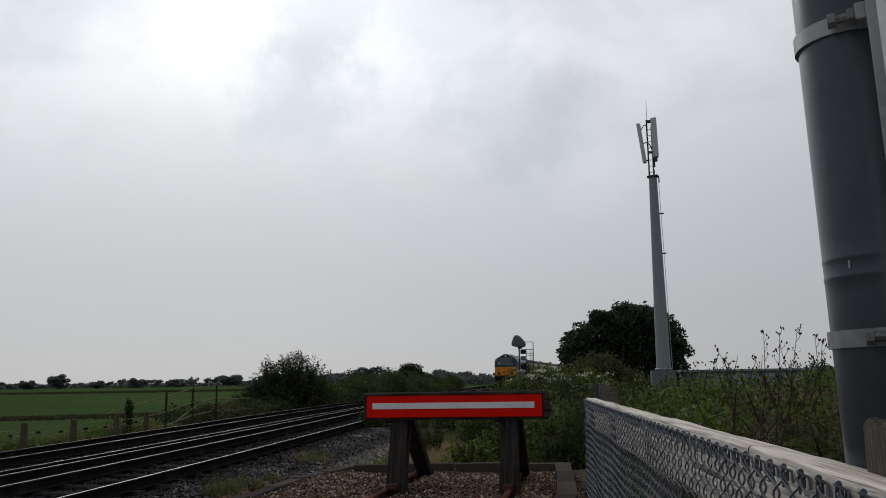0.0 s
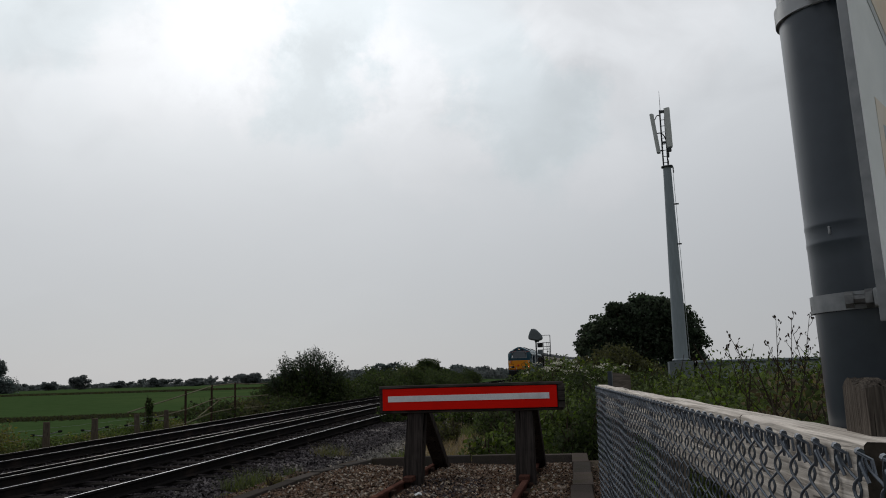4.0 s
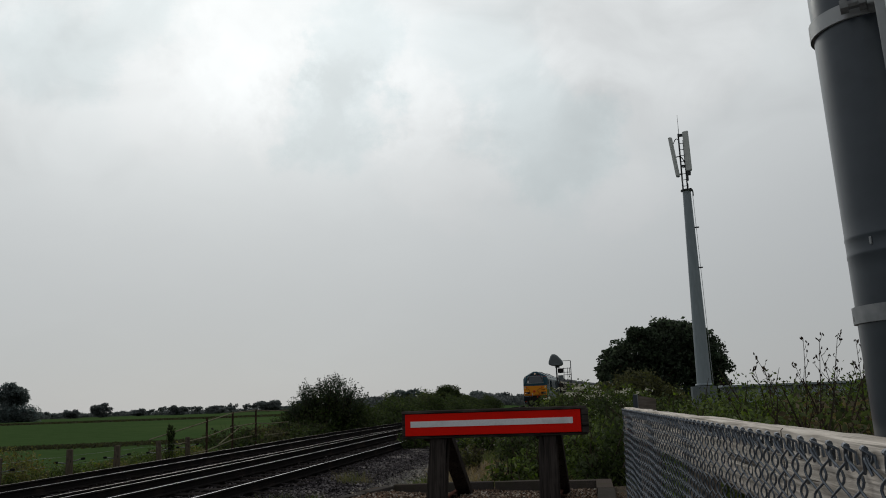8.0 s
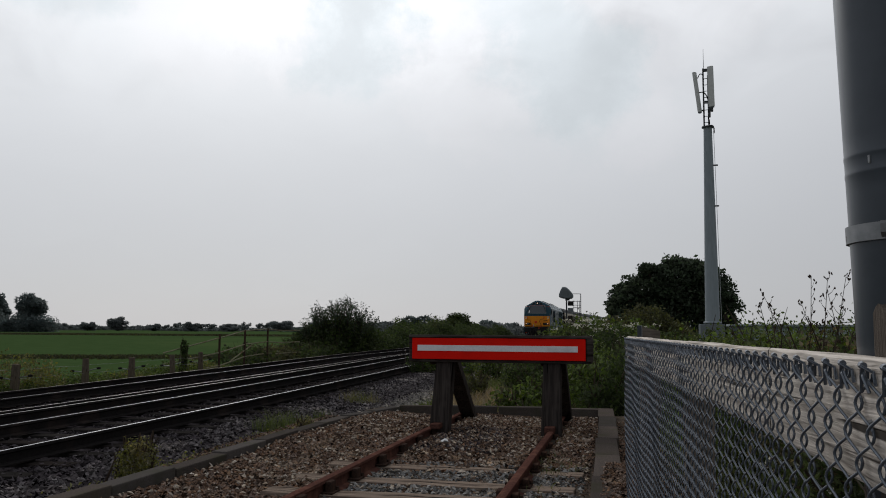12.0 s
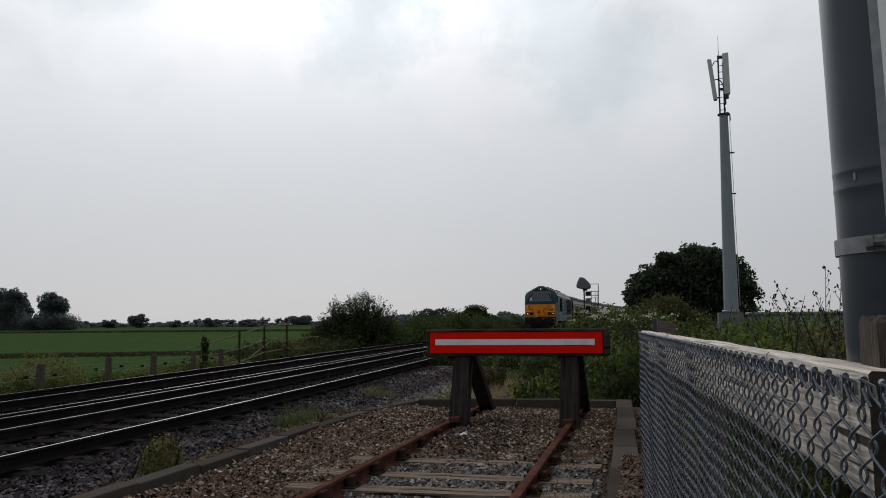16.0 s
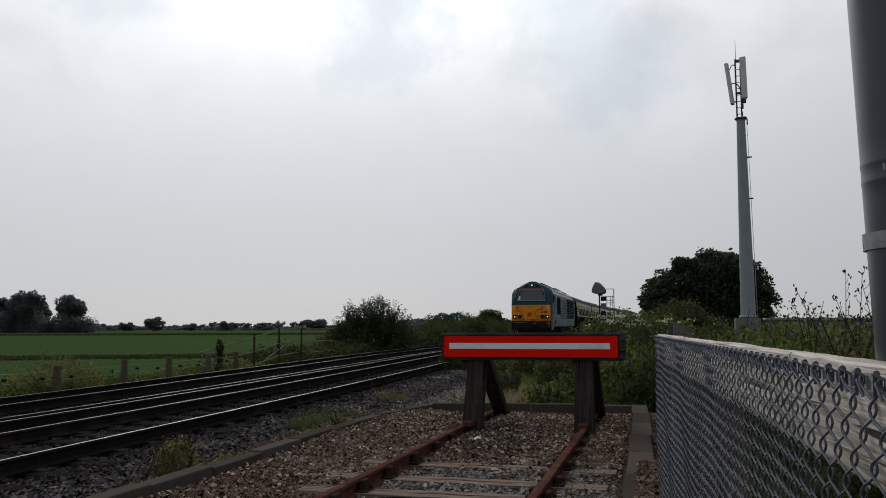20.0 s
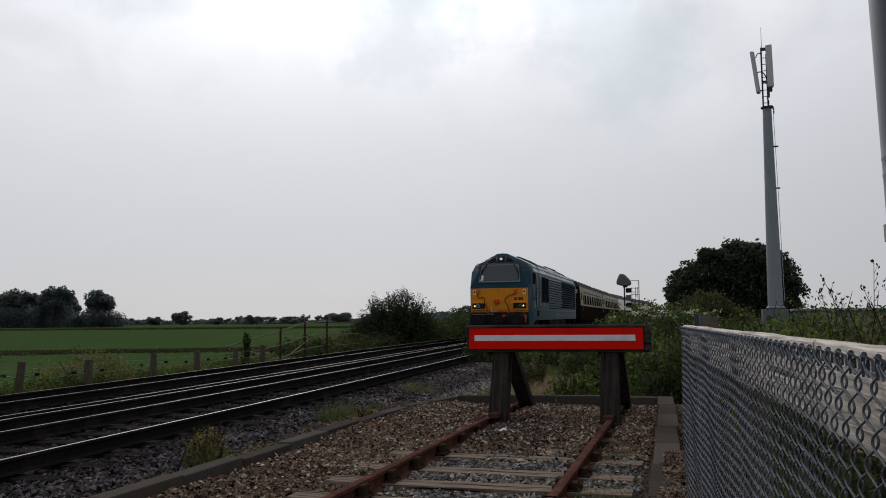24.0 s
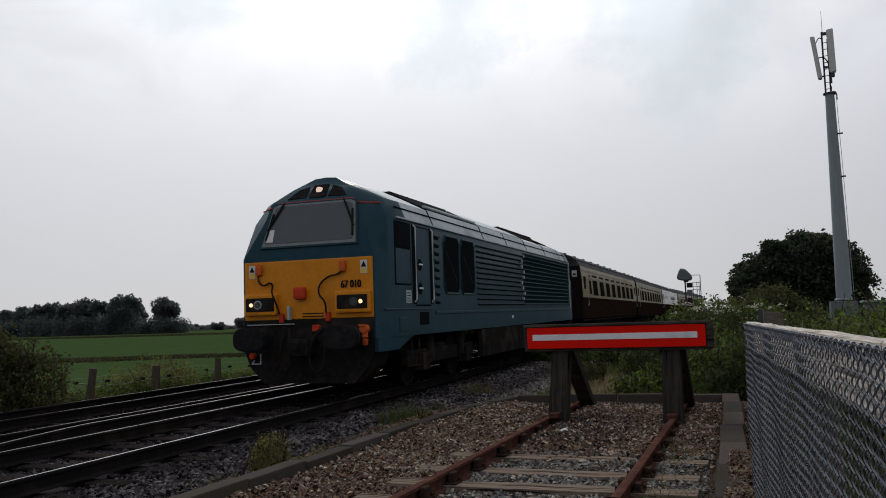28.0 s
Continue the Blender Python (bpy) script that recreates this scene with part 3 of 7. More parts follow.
def scatter_leaves(rng, centres, size, flat=0.0, slim=1.0):
    """A small bent leaf at each point: arrays of points and quads."""
    n = len(centres)
    a = rng.normal(size=(n, 3))
    a /= np.linalg.norm(a, axis=1)[:, None]
    b = rng.normal(size=(n, 3))
    b[:, 2] *= 1 - flat
    b -= a * (a * b).sum(1)[:, None]
    b /= np.linalg.norm(b, axis=1)[:, None]
    s = size * rng.uniform(0.6, 1.35, (n, 1))
    c = np.cross(a, b) * s * 0.25
    v = np.stack([centres - a * s, centres + b * s * 0.55 * slim + c, centres + a * s, centres - b * s * 0.55 * slim + c], 1)
    return v.reshape(-1, 3), np.arange(4 * n).reshape(n, 4)


def blob_points(rng, blobs, per_area, shell=0.45):
    """Points in the outer part of ellipsoids (x, y, z, rx, ry, rz), with an uneven outline."""
    out = []
    for x, y, z, rx, ry, rz in blobs:
        n = int(per_area * (rx * ry + ry * rz + rx * rz) * 4.2)
        d = rng.normal(size=(n, 3))
        d /= np.linalg.norm(d, axis=1)[:, None]
        lump = 1 + 0.16 * np.sin(d[:, 0] * 7 + x) * np.sin(d[:, 1] * 6 + y) + 0.14 * np.sin(d[:, 2] * 9 + d[:, 0] * 5 + z)
        r = rng.uniform(1 - shell, 1, n) ** 0.6 * lump + rng.normal(size=n) * 0.04
        out.append(np.array([x, y, z]) + d * r[:, None] * [rx, ry, rz])
    return np.concatenate(out)


def stones(rng, xy, z, size):
    """Small broken stones at the points xy, half sunk at z: arrays of points and triangles."""
    n = len(xy)
    base = np.array([(1, 0, 0), (0, 1, 0), (-1, 0, 0), (0, -1, 0), (0, 0, 1), (0, 0, -0.6)], float)
    v = base[None] * rng.uniform(0.55, 1.25, (n, 6, 1)) + rng.normal(size=(n, 6, 3)) * 0.16
    v *= (size * rng.uniform(0.5, 1.3, n))[:, None, None] * np.stack([rng.uniform(0.8, 1.3, n), rng.uniform(0.7, 1.0, n), rng.uniform(0.5, 0.85, n)], 1)[:, None]
    a = rng.uniform(0, 6.28, n)
    t = rng.normal(size=n) * 0.4
    c, s = np.cos(a)[:, None], np.sin(a)[:, None]
    x, y, zz = v[..., 0], v[..., 1], v[..., 2]
    zz = zz + x * t[:, None]
    v = np.stack([x * c - y * s, x * s + y * c, zz], -1)
    v += np.stack([xy[:, 0], xy[:, 1], np.broadcast_to(z, n)], 1)[:, None]
    f = np.array([(0, 1, 4), (1, 2, 4), (2, 3, 4), (3, 0, 4), (1, 0, 5), (2, 1, 5), (3, 2, 5), (0, 3, 5)])
    return v.reshape(-1, 3), (np.arange(n)[:, None, None] * 6 + f[None]).reshape(-1, 3)


def blades(rng, xy, z, height, width=0.006, lean=0.35):
    """Grass blades: tapered strips of two quads."""
    n = len(xy)
    a = rng.uniform(0, 6.28, n)
    h = height * rng.uniform(0.4, 1.25, n)
    w = width * rng.uniform(0.6, 1.4, n)
    side = np.stack([np.cos(a), np.sin(a), 0 * a], 1) * w[:, None]
    d = rng.normal(size=(n, 2)) * lean
    p0 = np.stack([xy[:, 0], xy[:, 1], np.broadcast_to(z, n)], 1)
    p1 = p0 + np.stack([d[:, 0] * h * 0.35, d[:, 1] * h * 0.35, h * 0.6], 1)
    p2 = p0 + np.stack([d[:, 0] * h, d[:, 1] * h, h], 1)
    v = np.stack([p0 - side, p0 + side, p1 + side * 0.8, p1 - side * 0.8, p2 + side * 0.12, p2 - side * 0.12], 1).reshape(-1, 3)
    f = (np.arange(n)[:, None, None] * 6 + np.array([(0, 1, 2, 3), (3, 2, 4, 5)])[None]).reshape(-1, 4)
    return v, f

def rounded(pts, rounds=2):
    """A line with its corners cut off and cut off again."""
    for _ in range(rounds):
        out = [pts[0]]
        for a, b in zip(pts, pts[1:]):
            out += [tuple(p * 0.75 + q * 0.25 for p, q in zip(a, b)), tuple(p * 0.25 + q * 0.75 for p, q in zip(a, b))]
        pts = out + [pts[-1]]
    return pts


# ---- ground and tracks ----
SPACING = 3.1
# the near running line: distance ahead, place across, height of the rails
LINE = np.array([
    (-31.15, -2.670, -0.049), (-12.43, -4.023, -0.049), (-2.03, -4.774, -0.049), (4.22, -5.204, -0.052), (6.60, -5.365, -0.054), (9.20, -5.500, -0.056),
    (11.35, -5.572, -0.044), (14.20, -5.655, -0.024), (17.20, -5.735, 0.003), (20.15, -5.812, 0.030), (22.90, -5.882, 0.056), (28.30, -6.020, 0.116),
    (33.60, -6.142, 0.160), (41.50, -6.322, 0.192), (47.00, -6.442, 0.215), (52.50, -6.565, 0.236), (59.00, -6.705, 0.257), (64.50, -6.830, 0.271),
    (71.00, -6.975, 0.290), (79.00, -7.130, 0.312), (88.50, -7.290, 0.338), (100.00, -7.330, 0.386), (112.00, -7.220, 0.436),
    (130.00, -6.800, 0.512), (150.00, -6.050, 0.596), (180.00, -4.500, 0.722), (230.00, -0.497, 0.840),
])


def line_x(y):
    """Where the middle of the near running line lies."""
    return np.interp(y, LINE[:, 0], LINE[:, 1])


def line_slope(y):
    return (line_x(y + 2.0) - line_x(y - 2.0)) / 4.0


def rise(y):
    """The running lines climb gently into the distance."""
    return np.interp(y, LINE[:, 0], LINE[:, 2])


def ground_z(x, y):
    off = x - line_x(np.minimum(y, 130))
    left = np.clip((-off - 5.0) / 5.0, 0, 1)
    right = np.clip((off - 9.0) / 6.0, 0, 1)
    far = np.clip((y - 60) / 130, 0, 1) * np.clip((-off - 12) / 10, 0, 1)
    return -0.42 - 0.18 * left ** 1.5 - 0.12 * right + 0.8 * far


def build_ground():
    xs = np.concatenate([[-2500, -1200, -600, -300, -150, -90], np.arange(-60, 42, 1.5), [50, 70, 100, 160, 300, 600, 1200, 2500]])
    ys = np.concatenate([[-1500, -300, -80, -30], np.arange(-12, 70, 1.5), [75, 85, 100, 130, 180, 260, 400, 800, 1600, 3500]])
    gx, gy = np.meshgrid(xs, ys, indexing="ij")
    gz = ground_z(gx, gy)
    rough = np.array([noise.noise((x * 0.35, y * 0.35, 0)) for x, y in zip(gx.ravel(), gy.ravel())]).reshape(gx.shape)
    gz = gz + rough * 0.06 * (np.abs(gx) < 60)
    m, n = gx.shape
    i, j = np.meshgrid(np.arange(m - 1), np.arange(n - 1), indexing="ij")
    a = i * n + j
    faces = np.stack([a, a + n, a + n + 1, a + 1], -1).reshape(-1, 4)
    mx = ((gx[:-1, :-1] + gx[1:, 1:]) / 2).ravel()
    my = ((gy[:-1, :-1] + gy[1:, 1:]) / 2).ravel()
    off = mx - line_x(np.minimum(my, 130))
    slots = np.where((off < -9.5) | (off > 22), 1, 0)
    ob = mesh_object("ground", np.stack([gx, gy, gz], -1).reshape(-1, 3), faces, [verge_grass, field_grass], smooth=True, slots=slots)
    tagged(ob, "flat green farmland and rough grass verges", "ground", kind="structure")


build_ground()
YS = np.concatenate([np.arange(-30, 20, 2.0), np.arange(20, 175, 4.0)])
RAIL = [(-0.013, 0.0), (0.013, 0.0), (0.034, -0.006), (0.036, -0.03), (0.010, -0.045), (0.010, -0.125), (0.07, -0.143), (0.07, -0.152), (-0.07, -0.152), (-0.07, -0.143), (-0.010, -0.125), (-0.010, -0.045), (-0.036, -0.03), (-0.034, -0.006)]


def path_at(off, z=0.0):
    x = line_x(YS)
    slope = line_slope(YS)
    k = 1 / np.sqrt(1 + slope ** 2)
    return np.stack([x + off * k, YS - off * k * slope, z + rise(YS)], 1)


def curve_rail(name, off, top, z, parent, label, ramp_at=None):
    """A rail along the line; a conductor rail may dip and end at a ramp."""
    path = path_at(off, z)
    if ramp_at is not None:
        fine = np.concatenate([np.arange(ramp_at - 2.6, ramp_at + 0.3, 0.25), YS[YS > ramp_at + 1]])
        path = np.stack([np.interp(fine, path[:, 1], path[:, k]) for k in range(3)], 1)
        dip = np.clip(ramp_at - fine, 0, None)
        path[:, 2] -= 0.030 * dip + 0.006 * dip ** 2
    v, f = sweep(RAIL, path)
    slots = np.tile([1] + [0] * (len(RAIL) - 1), len(path) - 1)
    ob = mesh_object(name, v, f, [rail_side, top], parent, slots=slots)
    tagged(ob, label)


def running_line(mid, cond, label, seed, tops, low=0.0, ramp_at=None):
    t = tagged(holder("railway_track"), label, "railway track", "running lines", "structure")
    for s, top in zip((-0.7525, 0.7525), tops):
        curve_rail("rail", mid + s, top, -low, t, "steel rail with a polished head" if top is rail_top else "steel rail with a dull head")
    curve_rail("conductor_rail", mid + cond, tops[2], 0.075 - low, t, "third rail for traction current", ramp_at)
    rng = np.random.default_rng(seed)
    first = part("sleeper", box(-1.27, -0.125, -0.30, 1.27, 0.125, -0.152, 0.012), sleeper_dark, t)
    ys = np.arange(-4, 62, 0.7)
    for k, y in enumerate(ys):
        slope = float(line_slope(y))
        m = pose(float(line_x(y)) + mid + rng.normal() * 0.01, y, float(rise(y)) - 0.03 - low, 0, 0, math.degrees(-math.atan(slope)) + rng.normal() * 0.4)
        if k == 0:
            first.matrix_basis = m
        else:
            share(first, t, m)
    pot = part("insulator", lathe([(0.05, -0.15), (0.055, -0.1), (0.035, -0.08), (0.045, -0.06)], 8), pale_grey, t, "glazed insulator below the third rail")
    for k, y in enumerate(np.arange(7.5 if ramp_at else -2, 40, 3.5)):
        m = pose(float(line_x(y)) + mid + cond, y, float(rise(y)) - low)
        if k == 0:
            pot.matrix_basis = m
        else:
            share(pot, t, m)
    return t


def build_ballast():
    prof = [(-5.8 - (SPACING - 3), -1.2), (-4.3 - (SPACING - 3), -0.28), (-1.6, -0.27), (-1.2, -0.22), (1.75, -0.22), (2.75, -0.40), (3.6, -1.2)]
    v, f = sweep(prof, path_at(0.0), closed=False)
    ob = mesh_object("ballast_bed", v, f, ballast_bed, smooth=False)
    tagged(ob, "dark oily ballast bed under two running lines", "ballast", kind="structure")
    rng = np.random.default_rng(5)
    y = rng.uniform(-2.5, 34, 46000)
    off = np.where(rng.random(46000) < 0.55, rng.uniform(0.9, 2.85, 46000), rng.uniform(-4.6, 0.9, 46000))
    x = line_x(y) + off
    z = np.where(off > 1.75, -0.22 - (off - 1.75) * 0.18, np.where(off < -1.4, -0.265, -0.22))
    bad = (np.abs(np.abs(off) - 0.7525) < 0.10) | (np.abs(np.abs(off + SPACING) - 0.7525) < 0.10)
    keep = ~bad & (x < -2.42)
    z = z + rise(y)
    far = keep & (off > 1.35 + 0.2 * np.sin(y * 2.3))
    v, f = stones(rng, np.stack([x, y], 1)[far], z[far] + 0.018, 0.033)
    tagged(mesh_object("shoulder_stones", v, f, ballast_shoulder_stone), "grey broken stones on the ballast shoulder", "ballast", kind="stuff")
    keep &= ~far
    v, f = stones(rng, np.stack([x, y], 1)[keep], z[keep] + 0.018, 0.034)
    tagged(mesh_object("ballast_stones", v, f, ballast_dark), "dark grey broken ballast stones along the running lines", "ballast", kind="stuff")
    # cleaner stone beyond the buffer stop
    n = 19000
    y = rng.uniform(8.0, 32, n)
    off = rng.uniform(1.25, 3.2, n)
    x = line_x(y) + off
    v, f = stones(rng, np.stack([x, y], 1), -0.24 - (off - 1.3) * 0.09 + rise(y), 0.045)
    tagged(mesh_object("loose_ballast", v, f, ballast_loose), "clean grey ballast heaped beside the running line", "ballast", kind="stuff")
    v, f = sweep([(1.0, -0.27), (3.3, -0.45), (3.3, -0.6)], path_at(0.0)[(YS > 11) & (YS < 36)], closed=False)
    tagged(mesh_object("ballast_shoulder", v, f, ballast_bed), "stony ballast shoulder", "ballast", kind="structure")


build_ballast()


# ---- the siding and its edging ----
def build_siding():
    t = tagged(holder("siding_track"), "rusty disused siding on weathered timber sleepers", "railway track", kind="structure")
    ys = np.linspace(-7, 11.3, 30)
    for s in (-0.7525, 0.7525):
        v, f = sweep(RAIL, np.stack([np.full(30, s), ys, 0.004 * np.sin(ys)], 1))
        tagged(mesh_object("rail", v, f, rust, t), "rusty brown rail")
    rng = np.random.default_rng(8)
    part("rail_joint", box(0.712, 4.396, -0.045, 0.793, 4.406, 0.003), loco_gap, t, "dark gap where two rail lengths meet")
    for s in (-1, 1):
        plate = box(0.7525 + s * 0.024 - 0.012, 4.15, -0.115, 0.7525 + s * 0.024 + 0.012, 4.65, -0.048, 0.004)
        for y in (4.21, 4.34, 4.46, 4.59):
            rod((0.7525 + s * 0.02, y, -0.08), (0.7525 + s * 0.055, y, -0.08), 0.014, n=6, bm=plate)
        part("fishplate", plate, rust, t, "rusty bolted fishplate")
    first = None
    block = None
    for k, y in enumerate([-5.5, -4.7, -3.9, -3.2, -2.4, -1.7, -0.95, -0.2, 0.55, 1.3, 2.0, 2.7, 3.35, 3.97, 4.58, 5.20, 5.85, 6.66, 7.45, 8.16, 8.9, 9.6, 10.4, 11.1]):
        m = pose(rng.normal() * 0.03, y, rng.normal() * 0.006 - (0.02 if y > 8 else 0.0), 0, 0, rng.normal() * 0.9)
        if first is None:
            b = box(-1.25, -0.125, -0.27, 1.25, 0.125, -0.115, 0.012)
            bmesh.ops.subdivide_edges(b, edges=[e for e in b.edges if e.calc_length() > 1.5], cuts=14)
            for v in b.verts:
                v.co += Vector((0, noise.noise(v.co * 3) * 0.012, noise.noise(v.co * 2.3 + Vector((3, 1, 0))) * 0.008))
            first = part("sleeper", b, sleeper_old, t)
            first.matrix_basis = m
            c = box(-0.11, -0.095, -0.118, 0.11, 0.095, -0.10, 0.006)
            box(0.03, -0.06, -0.11, 0.085, 0.06, -0.02, 0.012, c)
            box(-0.085, -0.06, -0.11, -0.03, 0.06, -0.045, 0.012, c)
            rod((0.095, 0.06, -0.1), (0.095, 0.06, -0.075), 0.016, bm=c)
            rod((-0.095, -0.06, -0.1), (-0.095, -0.06, -0.075), 0.016, bm=c)
            block = part("rail_chair", c, chair_iron, t, "rusty cast chair")
            block.matrix_basis = pose(-0.7525, y, 0)
        else:
            share(first, t, m)
            share(block, t, pose(-0.7525, y, 0))
        share(block, t, pose(0.7525, y, 0, 0, 0, 180))
    return t


def build_siding_bed():
    rng = np.random.default_rng(12)
    xs, ys = np.arange(-2.3, 2.75, 0.1), np.arange(-6.5, 12.0, 0.1)
    gx, gy = np.meshgrid(xs, ys, indexing="ij")
    gz = np.array([noise.noise((x * 1.3, y * 1.3, 5)) for x, y in zip(gx.ravel(), gy.ravel())]).reshape(gx.shape) * 0.03 - 0.15 + 0.05 * np.clip((-gx - 1.3) / 0.8, 0, 1) + 0.05 * np.clip((gy - 6.4) / 1.6, 0, 1) - 0.35 * np.clip(gx - 1.95, 0, 1)
    n = gx.shape[1]
    i, j = np.meshgrid(np.arange(gx.shape[0] - 1), np.arange(n - 1), indexing="ij")
    a = i * n + j
    ob = mesh_object("siding_bed", np.stack([gx, gy, gz], -1).reshape(-1, 3), np.stack([a, a + n, a + n + 1, a + 1], -1).reshape(-1, 4), siding_bed, smooth=True)
    tagged(ob, "brown stony bed of the siding", "ballast", kind="structure")
    sl = np.array([-2.4, -1.7, -0.95, -0.2, 0.55, 1.3, 2.0, 2.7, 3.35, 3.97, 4.58, 5.20, 5.85, 6.66, 7.45, 8.16, 8.9, 9.6])

    def lay(name, count, x0, x1, y0, y1, size, mat, label, lift=0.012, power=1.0):
        x, y = rng.uniform(x0, x1, count), y0 + (y1 - y0) * rng.random(count) ** power
        free = np.abs(np.abs(x) - 0.7525) > 0.085
        on = (np.abs(y[:, None] - sl[None]).min(1) < 0.14) & (np.abs(x) < 1.27) & (y < 7.3)
        z = np.array([noise.noise((p * 1.3, q * 1.3, 5)) for p, q in zip(x, y)]) * 0.03 - 0.15 + 0.05 * np.clip((-x - 1.3) / 0.8, 0, 1) + 0.05 * np.clip((y - 6.4) / 1.6, 0, 1) - 0.35 * np.clip(x - 1.95, 0, 1) + lift
        keep = free & ~(on & (rng.random(count) < 0.965))
        v, f = stones(rng, np.stack([x, y], 1)[keep], z[keep], size)
        tagged(mesh_object(name, v, f, mat), label, "ballast", kind="stuff")

    lay("siding_stones", 26000, -2.15, -0.85, -2.4, 11.2, 0.025, ballast_brown, "brown and tan stones littering the siding")
    lay("siding_stones", 16000, -0.70, 1.3, 6.5, 11.4, 0.024, ballast_brown, "brown stones heaped before the buffer stop")
    lay("fine_gravel", 22000, -2.15, 1.7, 2.6, 10.9, 0.013, ballast_brown, "fine brown gravel between the stones", 0.016)
    lay("grey_stones", 15000, -0.68, 1.28, -2.0, 6.95, 0.027, ballast_grey, "grey ballast stones between the rails", 0.012)
    lay("oily_stones", 450, -0.66, 0.25, 7.5, 9.6, 0.024, ballast_dark, "oil-darkened stones before the buffer stop", 0.022)
    lay("pale_stones", 2300, -2.15, 1.3, 2.6, 11.2, 0.021, pale_stone, "scattered pale stones on the siding", 0.026)
    lay("edge_gravel", 5200, -2.95, -2.4, 2.8, 11.0, 0.017, ballast_brown, "tan gravel spilt along the concrete edging", -0.085)
    lay("verge_stones", 12000, 1.45, 2.6, -0.4, 9.5, 0.022, ballast_brown, "brown stones beside the fence", 0.02)
    lay("spilt_stones", 3600, 1.47, 1.78, 2.4, 6.4, 0.022, ballast_brown, "brown stones spilt over the edging slabs", 0.185)


def build_kerbs():
    k = tagged(holder("concrete_edging"), "weathered concrete edging slabs round the end of the siding", "kerb", kind="structure")
    rng = np.random.default_rng(3)

    def run(p, q, width, top, deep, n, wob=0.006):
        p, q = Vector(p), Vector(q)
        d = (q - p) / n
        ang = math.degrees(math.atan2(-d.x, d.y))
        piece = part("slab", box(-width / 2, 0.004, -deep, width / 2, d.length - 0.004, 0, 0.012), kerb_concrete, k)
        for i in range(n):
            m = pose(p.x + d.x * i + rng.normal() * wob, p.y + d.y * i, top + rng.normal() * wob, rng.normal() * 0.3, rng.normal() * 0.5, ang + rng.normal() * 0.25)
            if i == 0:
                piece.matrix_basis = m
            else:
                share(piece, k, m)

    run((-2.27, -1.0, 0), (-2.24, 9.9, 0), 0.17, 0.0, 0.3, 12)
    run((-2.24, 9.95, 0), (-1.9, 11.35, 0), 0.17, 0.0, 0.3, 2)
    run((-1.86, 11.42, 0), (1.22, 11.75, 0), 0.14, 0.025, 0.3, 4)
    run((1.56, 3.2, 0), (1.34, 11.8, 0), 0.23, 0.03, 0.3, 7)


def build_buffer_stop():
    s = tagged(holder("buffer_stop", pose(0, 9.0, 0)), "dark timber buffer stop with a red board bearing a white stripe", "buffer stop")
    for x, tilt in ((-0.68, 0.09), (0.735, 0.02)):
        # front post leans back to the beam
        b = box(-0.125, -0.11, -0.12, 0.125, 0.11, 0.98, 0.012)
        for v in b.verts:
            f = (v.co.z + 0.12) / 1.1
            v.co.x *= 0.98 - 0.16 * f
            v.co.x += tilt * f
            v.co.y += 0.10 + 0.02 * f
        p = part("front_post", b, stop_timber, s)
        p.location = (x, 0, 0)
        b = box(-0.10, -0.11, -0.1, 0.10, 0.11, 1.0, 0.012)
        for v in b.verts:
            f = (v.co.z + 0.1) / 1.1
            v.co.y += 2.0 - 1.78 * f
            v.co.x += 0.03 * f
        part("raking_strut", b, stop_timber, s).location = (x + 0.03, 0, 0)
        rod_b = rod((x - 0.13, 0.12, 0.78), (x + 0.13, 0.12, 0.78), 0.018)
        part("bolt", rod_b, chair_iron, s)
        sh = box(-0.06, -0.2, -0.02, 0.06, 0.02, 0.045, 0.01)
        part("rail_shoe", sh, rust, s, "rusty shoe on the rail end").location = (x, 0, 0)
    part("beam", box(-1.06, -0.03, 0.80, 1.24, 0.28, 1.125, 0.015), stop_timber_h, s)
    part("top_plank", box(-1.05, -0.075, 1.108, 1.235, 0.27, 1.142, 0.008), stop_timber_h, s)
    part("board", box(-1.008, -0.066, 0.838, 1.170, -0.034, 1.104, 0.005), red_paint, s, "bright red reflective board")
    part("stripe", box(-0.937, -0.071, 0.942, 1.076, -0.0665, 1.015, 0.001), white_paint, s, "white reflective stripe")
    part("end_board", box(1.182, -0.068, 0.83, 1.262, -0.032, 1.115, 0.006), stop_timber_h, s)


build_kerbs()
build_buffer_stop()

# ---- fence, pole and sign beside the camera ----
def fence_x(y):
    return 1.929 - 0.068 * y


FENCE_M = Matrix.Translation((1.929, 0, 0)) @ pose(0, 0, 0, 0, 0, math.degrees(math.atan(0.068)))


